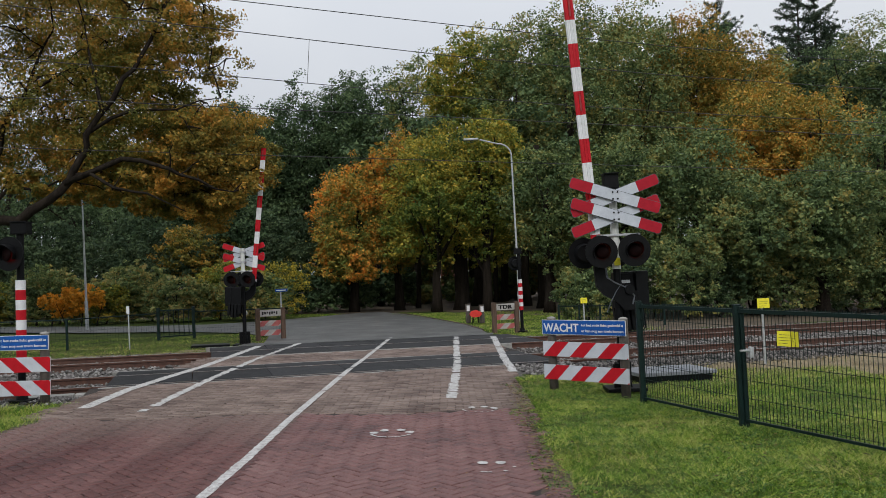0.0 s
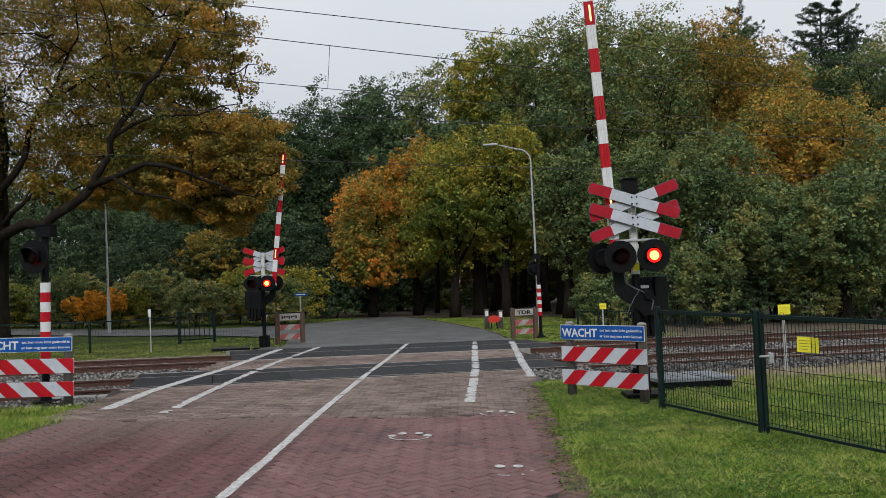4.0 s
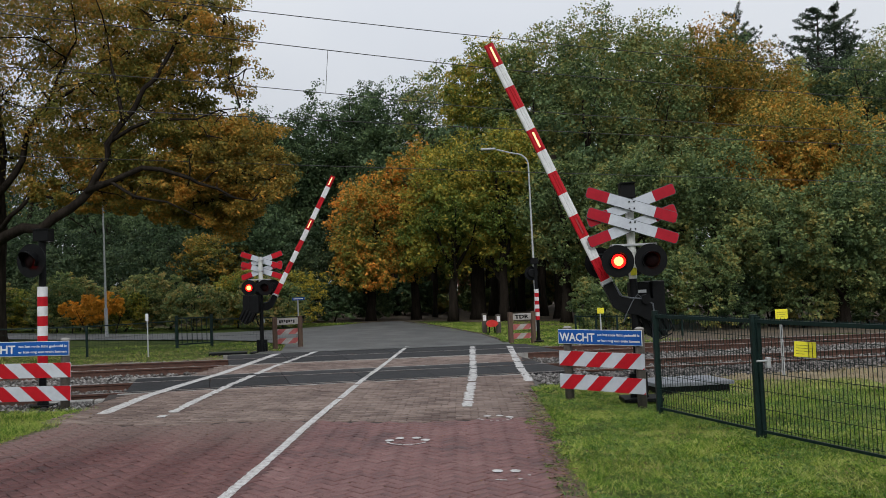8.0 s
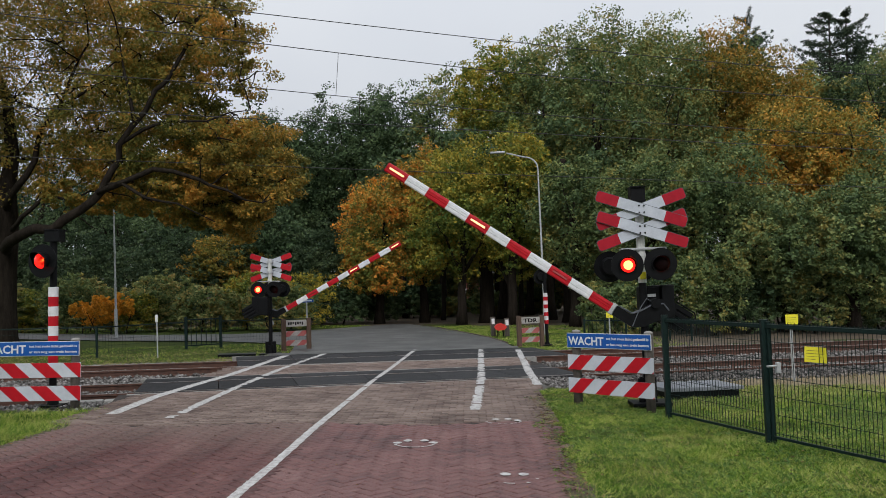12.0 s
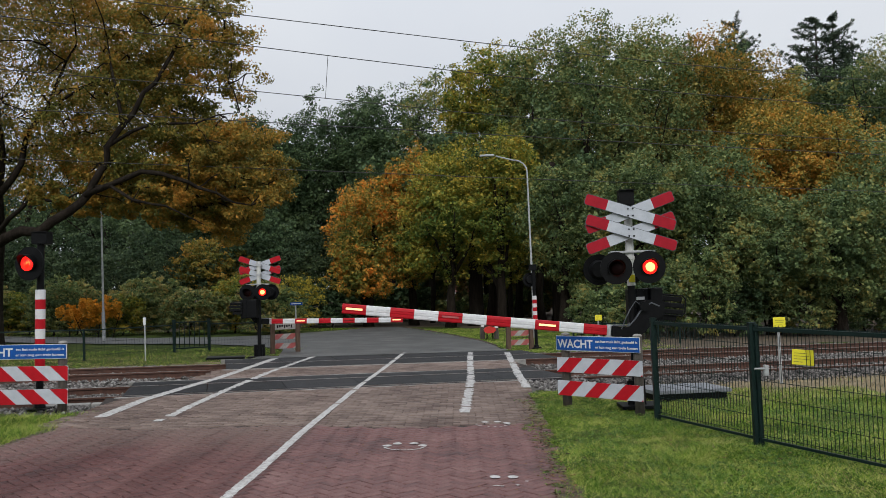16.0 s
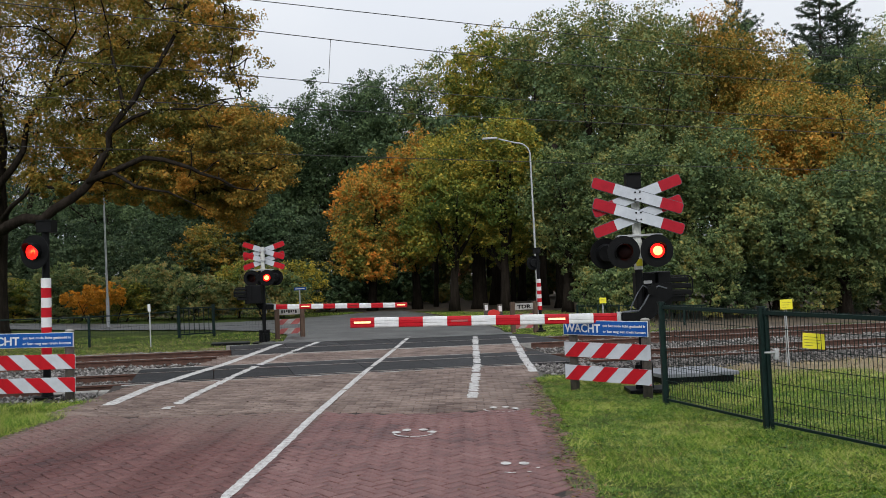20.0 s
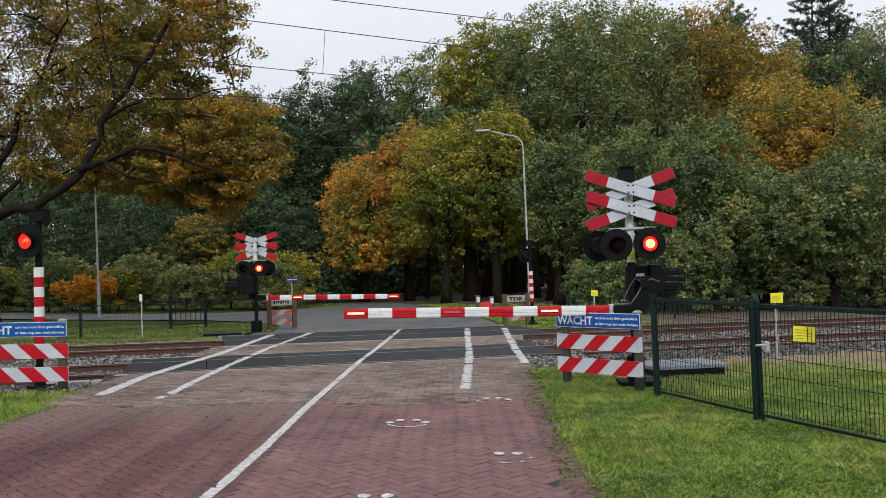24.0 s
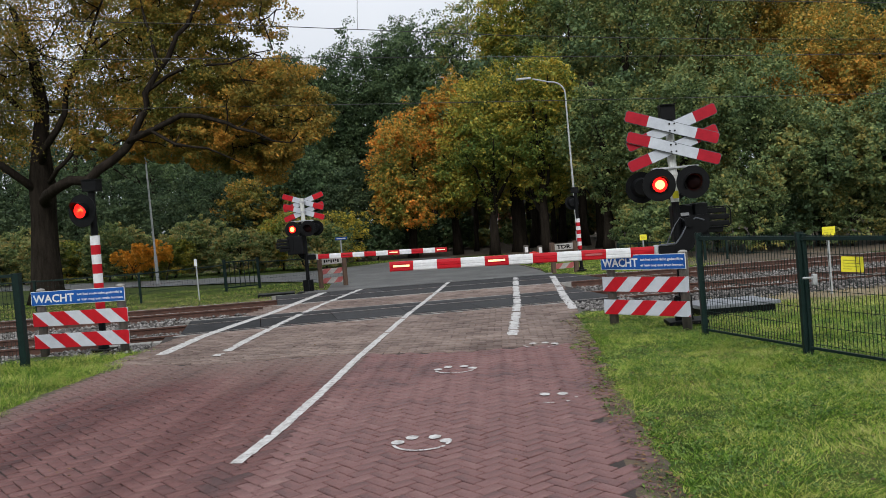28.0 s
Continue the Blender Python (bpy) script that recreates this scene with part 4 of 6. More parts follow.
def build_barrier(name, m, label, drop=0.02, board=1.36, ends=M_CRIMSON, lamps=(-0.265, 0.21, 0.06, -0.42), bell=True):
    """Mast with two crosses, four lamps, a drive box and a boom. The boom lies along -x when closed; the front is -y."""
    th = empty(name, m)
    lenses = {}
    bm = bmesh.new()
    cyl(bm, (0, 0, 0.0), (0, 0, 1.82), 0.058)
    cyl(bm, (0, 0, 0.0), (0, 0, 0.3), 0.1, 0.085)
    for a in range(4):
        box(bm, -0.012, 0.012, 0.05, 0.16, 0.0, 0.4, 0, Matrix.Rotation(a * math.pi / 2 + 0.5, 4, "Z"))
    part("lower_mast", bm, M_BLACK, th)
    bm = bmesh.new()
    box(bm, -0.26, 0.3, -0.24, 0.24, 0.0, 0.055, 0.012)
    part("base_plate", bm, M_BLACK, th)
    bm = bmesh.new()
    cyl(bm, (0, 0, 1.79), (0, 0, 2.99 - drop), 0.062)
    for z in (2.2, 2.63 - drop, 2.86 - drop):
        cyl(bm, (0, 0, z - 0.025), (0, 0, z + 0.025), 0.07)
    part("upper_mast", bm, M_MASTWHITE, th, "weathered white upper mast")
    bm = bmesh.new()
    box(bm, -0.045, 0.045, -0.072, -0.064, 1.84, 1.95, 0.002)
    part("sticker", bm, M_YELLOW, th, "yellow sticker on the mast")
    if bell:
        bm = bmesh.new()
        box(bm, -0.13, 0.085, -0.1, 0.1, 3.0 - drop, 3.22 - drop, 0.012)
        box(bm, -0.138, 0.092, -0.14, 0.11, 3.215 - drop, 3.23 - drop, 0.004)
        box(bm, 0.02, 0.08, -0.04, 0.04, 2.95 - drop, 3.02 - drop, 0.01)
        part("bell_box", bm, M_BLACK, th, "square black bell box on the mast top")
    for cz in (2.885 - drop, 2.585 - drop):
        for ang, y in ((radians(19.2), -0.15), (radians(-19.2), -0.188)):
            bm = bmesh.new()
            cross_board(bm, board, 0.155, 0.02, ang, cz, y)
            part("cross_board", bm, [M_SIGN_GREY, ends, M_PINKEDGE, M_COVER], th, "grey-white warning cross board with red ends")
        for dx in (-0.035, 0.035):
            for dz in (-0.05, 0.05):
                bm = bmesh.new()
                cyl(bm, (dx, -0.188, cz + dz), (dx, -0.2, cz + dz), 0.013, seg=8)
                part("bolt", bm, M_BLACK, th)
        bm = bmesh.new()
        box(bm, -0.08, 0.08, -0.14, 0.07, cz - 0.03, cz + 0.03, 0.006)
        part("clamp", bm, M_GALV, th)
    bm = bmesh.new()
    box(bm, -0.3, 0.36, -0.09, -0.05, 2.295 - drop, 2.325 - drop, 0.004)
    box(bm, -0.3, 0.36, 0.05, 0.09, 2.295 - drop, 2.325 - drop, 0.004)
    box(bm, -0.27, -0.24, -0.09, 0.09, 2.29 - drop, 2.32 - drop, 0)
    box(bm, 0.3, 0.33, -0.09, 0.09, 2.29 - drop, 2.32 - drop, 0)
    part("lamp_bracket", bm, M_GALV, th)
    for key, x, y, rz in (("front_l", lamps[0], -0.3, 0), ("front_r", lamps[1], -0.3, 0), ("rear_l", lamps[2], 0.3, 180), ("rear_r", lamps[3], 0.3, 180)):
        lenses[key] = lamp_head(th, x, y, 2.07 - drop, rz)
    # drive box with its cover
    bm = bmesh.new()
    box(bm, -0.02, 0.27, 0.05, 0.4, 1.2, 1.74, 0.03)
    box(bm, 0.268, 0.45, -0.04, 0.4, 1.2, 1.745, 0.02)
    box(bm, 0.0, 0.25, 0.03, 0.06, 1.5, 1.72, 0.012)
    part("drive_box", bm, M_BLACK, th, "black painted barrier drive box")
    bm = bmesh.new()
    box(bm, 0.07, 0.19, 0.018, 0.03, 1.575, 1.62, 0)
    part("type_plate", bm, M_GALV, th)
    for z in (1.2, 1.45, 1.72):
        bm = bmesh.new()
        box(bm, 0.436, 0.452, 0.0, 0.36, z - 0.012, z + 0.012, 0.003)
        part("cover_hinge", bm, M_BLACK, th)
    bm = bmesh.new()
    bent(bm, [(0.1, -0.12, 1.5), (0.02, -0.14, 1.56), (-0.06, -0.13, 1.45), (-0.14, -0.13, 1.3), (-0.2, -0.12, 1.16)], 0.007, 6)
    part("cable", bm, M_COVER, th, "thin cable along the arm")
    bm = bmesh.new()
    bent(bm, [(0.12, 0.1, 1.12), (0.1, 0.06, 0.9), (0.02, -0.08, 0.72), (0.04, -0.09, 0.3), (0.1, -0.08, 0.02)], 0.03, 8)
    part("conduit", bm, M_BLACK, th)
    bm = bmesh.new()
    bent(bm, [(-0.05, -0.1, 0.9), (-0.05, -0.1, 0.98), (-0.02, -0.1, 1.01), (0.02, -0.1, 1.0)], 0.02, 8)
    part("pipe_elbow", bm, M_GALV, th, "small pale pipe elbow")
    # boom: its origin is the pivot
    bm = bmesh.new()
    prism(bm, [(-0.46, -0.475), (-0.1, -0.475), (0.04, -0.38), (0.16, -0.2), (0.3, -0.1), (0.3, 0.1), (0.03, 0.1), (-0.06, -0.05), (-0.17, -0.28), (-0.22, -0.325), (-0.46, -0.325)], -0.05, 0.05)
    bmesh.ops.recalc_face_normals(bm, faces=bm.faces[:])
    cyl(bm, (0, -0.1, 0), (0, 0.2, 0), 0.07, seg=20)
    boom = part("boom", bm, M_BLACK, th, "cranked black boom arm")
    boom.matrix_basis = pose(0.15, -0.06, 1.48)
    slats = {}
    x0, z0, sec, n = BOOM_R[0] - 0.02, BOOM_R[1], 0.357, 11
    prof = [(0.03, -0.055), (0.03, -0.022), (0.024, -0.018), (0.024, -0.012), (0.03, -0.008), (0.03, 0.022), (0.024, 0.026), (0.03, 0.03), (0.022, 0.07), (0, 0.076)]
    ring = [(-a, b) for a, b in prof] + [(a, b) for a, b in prof[::-1][1:]] + [(0.02, -0.07), (-0.02, -0.07)]
    for i in range(n):
        bm = bmesh.new()
        xa, xb = x0 - i * sec, x0 - (i + 1) * sec
        ra = [bm.verts.new((xa, y, z0 + z)) for y, z in ring]
        rb = [bm.verts.new((xb, y, z0 + z)) for y, z in ring]
        k = len(ring)
        for q in range(k):
            bm.faces.new((ra[q], rb[q], rb[(q + 1) % k], ra[(q + 1) % k]))
        bm.faces.new(ra)
        bm.faces.new(rb)
        bmesh.ops.recalc_face_normals(bm, faces=bm.faces[:])
        part("boom_section", bm, M_RED if i % 2 == 0 else M_WHITE, boom, "red boom section" if i % 2 == 0 else "white boom section")
        if i in (2, 6, 10):
            for sy in (-1, 1):
                bm = bmesh.new()
                half = (xa - xb) / 2 - 0.055
                box(bm, -half, half, -0.004, 0.004, -0.015, 0.015, 0)
                bm.normal_update()
                for fc in bm.faces:
                    fc.material_index = 0 if fc.normal.y * sy > 0.9 else 1
                slat = part("boom_light", bm, [M_BOOMLIGHT, M_SLOT], boom, "strip light in the boom's side")
                slat.matrix_basis = pose((xa + xb) / 2, sy * 0.034, z0 + 0.007)
                slats.setdefault(i, []).append(slat)
    bm = bmesh.new()
    box(bm, x0 - 0.015, x0 + 0.06, -0.05, 0.05, z0 - 0.085, z0 + 0.09, 0.01)
    part("boom_clamp", bm, M_GALV, boom, "pale grey boom clamp")
    bm = bmesh.new()
    for yy in (-0.052, 0.054):
        bent(bm, [(-0.42, yy, -0.315), (-0.2, yy, -0.3), (-0.12, yy, -0.2), (-0.02, yy, -0.02), (0.1, yy, 0.06), (0.22, yy, 0.02)], 0.011, 6)
    part("hose", bm, M_COVER, boom, "thin grey hose along the arm")
    for yy in (0.16, 0.44):
        for zz, ln in ((-0.14, 0.5), (-0.045, 0.6), (0.05, 0.6), (0.145, 0.56)):
            bm = bmesh.new()
            box(bm, 0.24, ln + 0.02, yy - 0.07, yy + 0.07, zz - 0.036, zz + 0.036, 0.012)
            part("counterweight", bm, M_BLACK, boom, "black counterweight plate")
        bm = bmesh.new()
        bent(bm, [(0.26, yy - 0.085, 0.2), (0.58, yy - 0.085, 0.2), (0.63, yy - 0.085, 0.15), (0.63, yy - 0.085, -0.05), (0.58, yy - 0.085, -0.1), (0.26, yy - 0.085, -0.1)], 0.011, 8)
        part("weight_hoop", bm, M_BLACK, boom, "bent black steel hoop round the weights")
    tagged(th, label, "barrier", group="level crossing barriers")
    return th, boom, lenses, slats


NEAR_BARRIER, NEAR_BOOM, NEAR_LENS, NEAR_SLATS = build_barrier("level_crossing_barrier", upright(2.58, 12.1, 0.0), "black and white barrier mast with red-white boom and warning crosses")
FAR_BARRIER, FAR_BOOM, FAR_LENS, FAR_SLATS = build_barrier("level_crossing_barrier", upright(-5.97, 24.13, FAR_Z, 180, -0.8), "black barrier mast seen from behind beside the far rails", 0.12, 1.3, M_RED, (-0.3, 0.1, 0.27, -0.19), False)


def build_signal_post(name, m, label, lamp_rz, lamp_x, glow, top=1.875, ring=0.153):
    th = empty(name, m)
    bm = bmesh.new()
    cyl(bm, (0, 0, 0), (0, 0, 2.6), 0.055)
    cyl(bm, (0, 0, 0), (0, 0, 0.12), 0.1, 0.075)
    box(bm, -0.16, 0.16, -0.16, 0.16, 0, 0.04, 0.01)
    part("post", bm, M_BLACK, th)
    for i in range(8):
        bm = bmesh.new()
        z1 = top - i * ring
        cyl(bm, (0, 0, z1 - ring), (0, 0, z1), 0.074, seg=24)
        part("sleeve_ring", bm, M_WHITE if i % 2 == 0 else M_RED, th, "white sleeve ring" if i % 2 == 0 else "red sleeve ring")
    bm = bmesh.new()
    box(bm, -0.1, 0.14, -0.1, 0.1, 2.585, 2.765, 0.01)
    box(bm, -0.11, 0.15, -0.12, 0.12, 2.765, 2.78, 0.003)
    part("bell_box", bm, M_BLACK, th)
    bm = bmesh.new()
    cyl(bm, (0, 0, 2.28), (lamp_x, -0.08, 2.28), 0.03)
    part("lamp_bracket", bm, M_BLACK, th)
    lens = lamp_head(th, lamp_x, -0.17, 2.28, lamp_rz, glow)
    tagged(th, label, "signal post", group="crossing signal posts")
    return th, lens


LEFT_POST, LEFT_LENS = build_signal_post("crossing_signal_post", upright(-6.56, 12.6, -0.05, 0, -0.4), "red-white banded signal post with a round lamp beside the ballast", -14, -0.09, M_LITSIDE)
LEFT_LENS.parent.scale = (1.12, 1.12, 1.12)
RIGHT_POST, RIGHT_LENS = build_signal_post("crossing_signal_post", upright(2.52, 27.19, FAR_Z, 180), "red-white banded signal post on the far verge", 8, 0.12, M_LITSIDE, 1.74, 0.128)

# ---------- warning signs ----------


def hatch_board(th, x0, x1, z0, z1, y, lean, first_red, faded=False):
    """A board of slanted red and white fields, each a piece of its own."""
    white, red = (M_DULLWHITE, M_FADED) if faded else (M_SIGN_GREY, M_RED)
    bm = bmesh.new()
    box(bm, x0, x1, y, y + 0.012, z0, z1, 0.002)
    board = part("hatch_board", bm, white, th, "board with slanted red and white fields")
    h = z1 - z0
    step = 0.238
    k = -3
    while True:
        a = x0 + k * step
        if a - h > x1 + h:
            break
        if (k % 2 == 0) == first_red:
            s = h * 1.05 * lean
            quad = [(a, z0), (a + step, z0), (a + step + s, z1), (a + s, z1)]
            pts = clip_x(clip_x(quad, x0 + 0.003, True), x1 - 0.003, False)
            if len(pts) > 2:
                bm = bmesh.new()
                prism(bm, pts, y - 0.003, y + 0.001)
                part("red_field", bm, red, board)
        k += 1


def clip_x(poly, lim, keep_above):
    out = []
    for (xa, za), (xb, zb) in zip(poly, poly[1:] + poly[:1]):
        ia, ib = (xa >= lim) == keep_above, (xb >= lim) == keep_above
        if ia:
            out.append((xa, za))
        if ia != ib:
            f = (lim - xa) / (xb - xa)
            out.append((lim, za + f * (zb - za)))
    return out


def build_warning_sign(m, lean, first_red, label):
    th = empty("warning_sign", m)
    for x in (-0.62, 0.62):
        bm = bmesh.new()
        cyl(bm, (x, 0.07, -0.15), (x, 0.07, 1.07), 0.068, 0.066, 14)
        post = part("post", bm, M_POST, th, "weathered grey-brown round post", smooth=True)
        bm = bmesh.new()
        bmesh.ops.create_uvsphere(bm, u_segments=14, v_segments=6, radius=0.068, matrix=pose(x, 0.07, 1.07) @ Matrix.Diagonal((1, 1, 0.45, 1)))
        part("cap", bm, M_CONC, post, "pale domed post cap", smooth=True)
    bm = bmesh.new()
    box(bm, -0.735, 0.705, -0.012, 0.0, 0.835, 1.055, 0.004)
    bd = part("sign_board", bm, M_WHITE, th, "blue enamel sign board with a white border")
    bm = bmesh.new()
    box(bm, -0.727, 0.697, -0.015, -0.011, 0.843, 1.047, 0.002)
    part("blue_face", bm, M_BLUE, bd)
    face = Matrix.Rotation(radians(90), 4, "X")
    letters("WACHT", 0.17, M_WHITE, bd, Matrix.Translation((-0.705, -0.0165, 0.882)) @ face, "lettering", 0.63, 0.004)
    letters("tot het rode licht gedoofd is", 0.052, M_WHITE, bd, Matrix.Translation((-0.03, -0.0165, 0.965)) @ face, "lettering", 0.70, 0.0012)
    letters("er kan nog een trein komen", 0.052, M_WHITE, bd, Matrix.Translation((-0.03, -0.0165, 0.882)) @ face, "lettering", 0.70, 0.0012)
    hatch_board(th, -0.73, 0.73, 0.51, 0.73, -0.012, lean, first_red)
    hatch_board(th, -0.73, 0.73, 0.165, 0.385, -0.012, lean, first_red)
    tagged(th, label, "warning sign", group="roadside warning signs")
    return th


build_warning_sign(upright(2.0, 11.92, 0, math.degrees(math.atan2(-0.85, 0.9)), -1.0), 1, True, "blue warning board over red-white hatched boards on round posts")
build_warning_sign(upright(-6.62, 12.07, -0.05, 5.5, 0.0), -1, True, "blue warning board over red-white hatched boards beside the verge")


def build_old_sign(m, width, tag, label):
    """Low sign on wooden posts, its boards seen from the road behind."""
    th = empty("old_warning_sign", m)
    h = width / 2
    for x in (-h, h):
        bm = bmesh.new()
        box(bm, x - 0.07, x + 0.07, -0.07, 0.07, -0.05, 1.0, 0.015)
        part("post", bm, M_WOOD, th, "brown weathered wooden post")
    bm = bmesh.new()
    box(bm, -h + 0.05, h - 0.05, -0.02, 0.01, 0.74, 0.95, 0.005)
    bd = part("top_board", bm, M_DULLWHITE, th, "grey board with black scrawl")
    if tag:
        letters(tag, 0.17, M_BLACK, bd, Matrix.Translation((-h * 0.62, -0.024, 0.785)) @ Matrix.Rotation(radians(90), 4, "X"), "scrawl", h * 1.25, 0.006)
    else:
        for i in range(7):
            bm = bmesh.new()
            box(bm, -h + 0.14 + i * 0.075, -h + 0.19 + i * 0.075, -0.023, -0.019, 0.79 + 0.02 * (i % 3), 0.89)
            part("scrawl", bm, M_BLACK, bd)
    hatch_board(th, -h - 0.05, h + 0.05, 0.42, 0.6, 0.03, 1, True, True)
    hatch_board(th, -h - 0.05, h + 0.05, 0.12, 0.3, 0.03, 1, True, True)
    tagged(th, label, "warning sign", group="roadside warning signs")


build_old_sign(upright(-5.68, 26.35, FAR_Z, 24, -1.0), 0.82, "", "low wooden-post hatched sign behind the far mast")
build_old_sign(upright(1.96, 27.0, FAR_Z, 18, -1.0), 0.8, "TDR", "low wooden-post hatched sign with black graffiti tag")

# ---------- fences ----------


SHEAR = Matrix(((1, 0, -0.026, 0), (0, 1, 0, 0), (0, 0, 1, 0), (0, 0, 0, 1)))


def mesh_panel(th, p0, p1, z0, z1, pitch=0.05, rows=0.2, wire=0.0023, single=True, name="wire"):
    """Fence panel between two points: upright wires and level wires."""
    (x0, y0), (x1, y1) = p0, p1
    length = math.hypot(x1 - x0, y1 - y0)
    dx, dy = (x1 - x0) / length, (y1 - y0) / length
    k = int(length / pitch)
    ang = math.atan2(dy, dx)
    rot = SHEAR @ Matrix.Translation((x0, y0, 0)) @ Matrix.Rotation(ang, 4, "Z")
    if single:
        bm = bmesh.new()
        box(bm, -wire, wire, -wire, wire, z0, z1, 0, SHEAR @ Matrix.Rotation(ang, 4, "Z"))
        me = bpy.data.meshes.new(name)
        bm.to_mesh(me)
        bm.free()
        me.materials.append(M_FENCE)
        for i in range(1, k):
            a = i * length / k
            shared(name, me, th, pose(x0 + dx * a, y0 + dy * a, 0))
    else:
        bm = bmesh.new()
        for i in range(1, k):
            a = i * length / k
            box(bm, a - wire, a + wire, -wire, wire, z0, z1, 0, rot)
        tagged(part("wire_netting", bm, M_FENCE, th), kind="stuff")
    z = z0 + 0.06
    while z < z1:
        bm = bmesh.new()
        box(bm, 0, length, -0.009, -0.003, z - 0.003, z + 0.003, 0, rot)
        part("rail_wire", bm, M_FENCE, th)
        z += rows


def fence_post(th, x, y, h, s=0.045):
    bm = bmesh.new()
    m = Matrix.Translation((x, y, 0)) @ SHEAR
    box(bm, -s, s, -s, s, -0.05, h, 0.008, m)
    box(bm, -s - 0.004, s + 0.004, -s - 0.004, s + 0.004, h, h + 0.012, 0.003, m)
    part("post", bm, M_FENCE, th, "square dark green post")


def top_bar(th, p0, p1, z, name="frame_bar", s=0.022):
    (x0, y0), (x1, y1) = p0, p1
    length = math.hypot(x1 - x0, y1 - y0)
    rot = SHEAR @ Matrix.Translation((x0, y0, 0)) @ Matrix.Rotation(math.atan2(y1 - y0, x1 - x0), 4, "Z")
    bm = bmesh.new()
    box(bm, 0, length, -s, s, z - s, z + s, 0.004, rot)
    part(name, bm, M_FENCE, th)


def build_right_fence():
    th = empty("mesh_fence", pose(0, 0, 0))
    pts = [(2.6, 10.96), (3.3, 9.25), (4.12, 7.42), (4.9, 5.65), (5.7, 3.9)]
    for i, (x, y) in enumerate(pts):
        fence_post(th, x, y, 1.34 if i < 2 else 1.32, 0.038)
    fence_post(th, 3.33, 9.195, 1.32, 0.022)
    for a, b in zip(pts, pts[1:]):
        mesh_panel(th, a, b, 0.05, 1.33)
        top_bar(th, a, b, 1.28)
        top_bar(th, a, b, 0.06, "bottom_bar", 0.015)
    bm = bmesh.new()
    box(bm, 3.33, 3.38, 9.06, 9.12, 0.77, 0.89, 0.015)
    cyl(bm, (3.22, 9.05, 0.85), (3.33, 9.07, 0.85), 0.012, seg=10)
    part("gate_lock", bm, M_GALV, th, "grey gate lock with a handle")
    tagged(th, "dark green steel mesh fence with a gate on the grass", "fence", group="green mesh fences")
    sg = empty("warning_plate", Matrix.Translation((3.55, 8.64, 0.0)) @ Matrix.Rotation(radians(-40), 4, "Z"))
    bm = bmesh.new()
    box(bm, -0.11, 0.11, -0.03, -0.022, 0.93, 1.09, 0.003, Matrix.Rotation(radians(2), 4, "Y"))
    pl = part("plate", bm, M_YELLOW, sg)
    for i, w in enumerate((0.1, 0.13, 0.12, 0.07)):
        bm = bmesh.new()
        box(bm, -0.09, -0.09 + 1.3 * w, -0.0335, -0.0305, 1.05 - i * 0.03, 1.0535 - i * 0.03, 0, Matrix.Rotation(radians(2), 4, "Y"))
        part("text_bar", bm, M_POST, pl)
    tagged(sg, "yellow warning plate fixed to the green fence", "sign")
    th2 = empty("mesh_fence", pose(0, 0, 0))
    pl2 = [(-6.95, 11.07), (-8.7, 9.6), (-10.5, 8.1)]
    for x, y in pl2:
        fence_post(th2, x, y, 1.33, 0.05)
    for a, b in zip(pl2, pl2[1:]):
        mesh_panel(th2, a, b, 0.05, 1.28)
        top_bar(th2, a, b, 1.31)
    tagged(th2, "dark green steel mesh fence beside the hatched sign", "fence", group="green mesh fences")


build_right_fence()


def build_far_fence():
    th = empty("wire_fence", pose(0, 0, FAR_Z))
    line = [(-30, 17.0), (-22.5, 19.6), (-16.5, 21.8), (-11.12, 23.9), (-9.53, 27.0)]
    for a, b in zip(line, line[1:]):
        k = max(1, int(math.hypot(b[0] - a[0], b[1] - a[1]) / 2.6))
        for i in range(k):
            x, y = a[0] + (b[0] - a[0]) * i / k, a[1] + (b[1] - a[1]) * i / k
            fence_post(th, x, y, 0.9, 0.03)
        mesh_panel(th, a, b, 0.05, 0.85, 0.1, 0.2, 0.0015, False)
        top_bar(th, a, b, 0.88, "top_rail", 0.018)
    g0, g1 = (-9.53, 27.0), (-8.64, 27.9)
    fence_post(th, *g0, 1.05, 0.045)
    fence_post(th, *g1, 1.05, 0.045)
    mesh_panel(th, g0, g1, 0.1, 0.95, 0.17, 2.0, 0.01, True, "bar")
    top_bar(th, g0, g1, 0.97)
    top_bar(th, g0, g1, 0.1, "bottom_bar")
    e = (-5.9, 29.3)
    mesh_panel(th, g1, e, 0.05, 0.85, 0.1, 0.2, 0.0015, False)
    top_bar(th, g1, e, 0.88, "top_rail", 0.018)
    fence_post(th, *e, 0.9, 0.03)
    tagged(th, "low dark green wire fence with a bar gate", "fence")
    th = empty("bar_fence", pose(0, 0, FAR_Z))
    line = [(4.2, 30.4), (6.4, 29.7), (8.6, 29.2)]
    for a, b in zip(line, line[1:]):
        for q in (0, 0.33, 0.66):
            fence_post(th, a[0] + (b[0] - a[0]) * q, a[1] + (b[1] - a[1]) * q, 0.72, 0.035)
        mesh_panel(th, a, b, 0.08, 0.66, 0.15, 2.0, 0.007, True, "bar")
        top_bar(th, a, b, 0.68, "top_rail", 0.02)
    tagged(th, "dark green bar fence beyond the far rails", "fence")


build_far_fence()

# ---------- lamps, small posts ----------


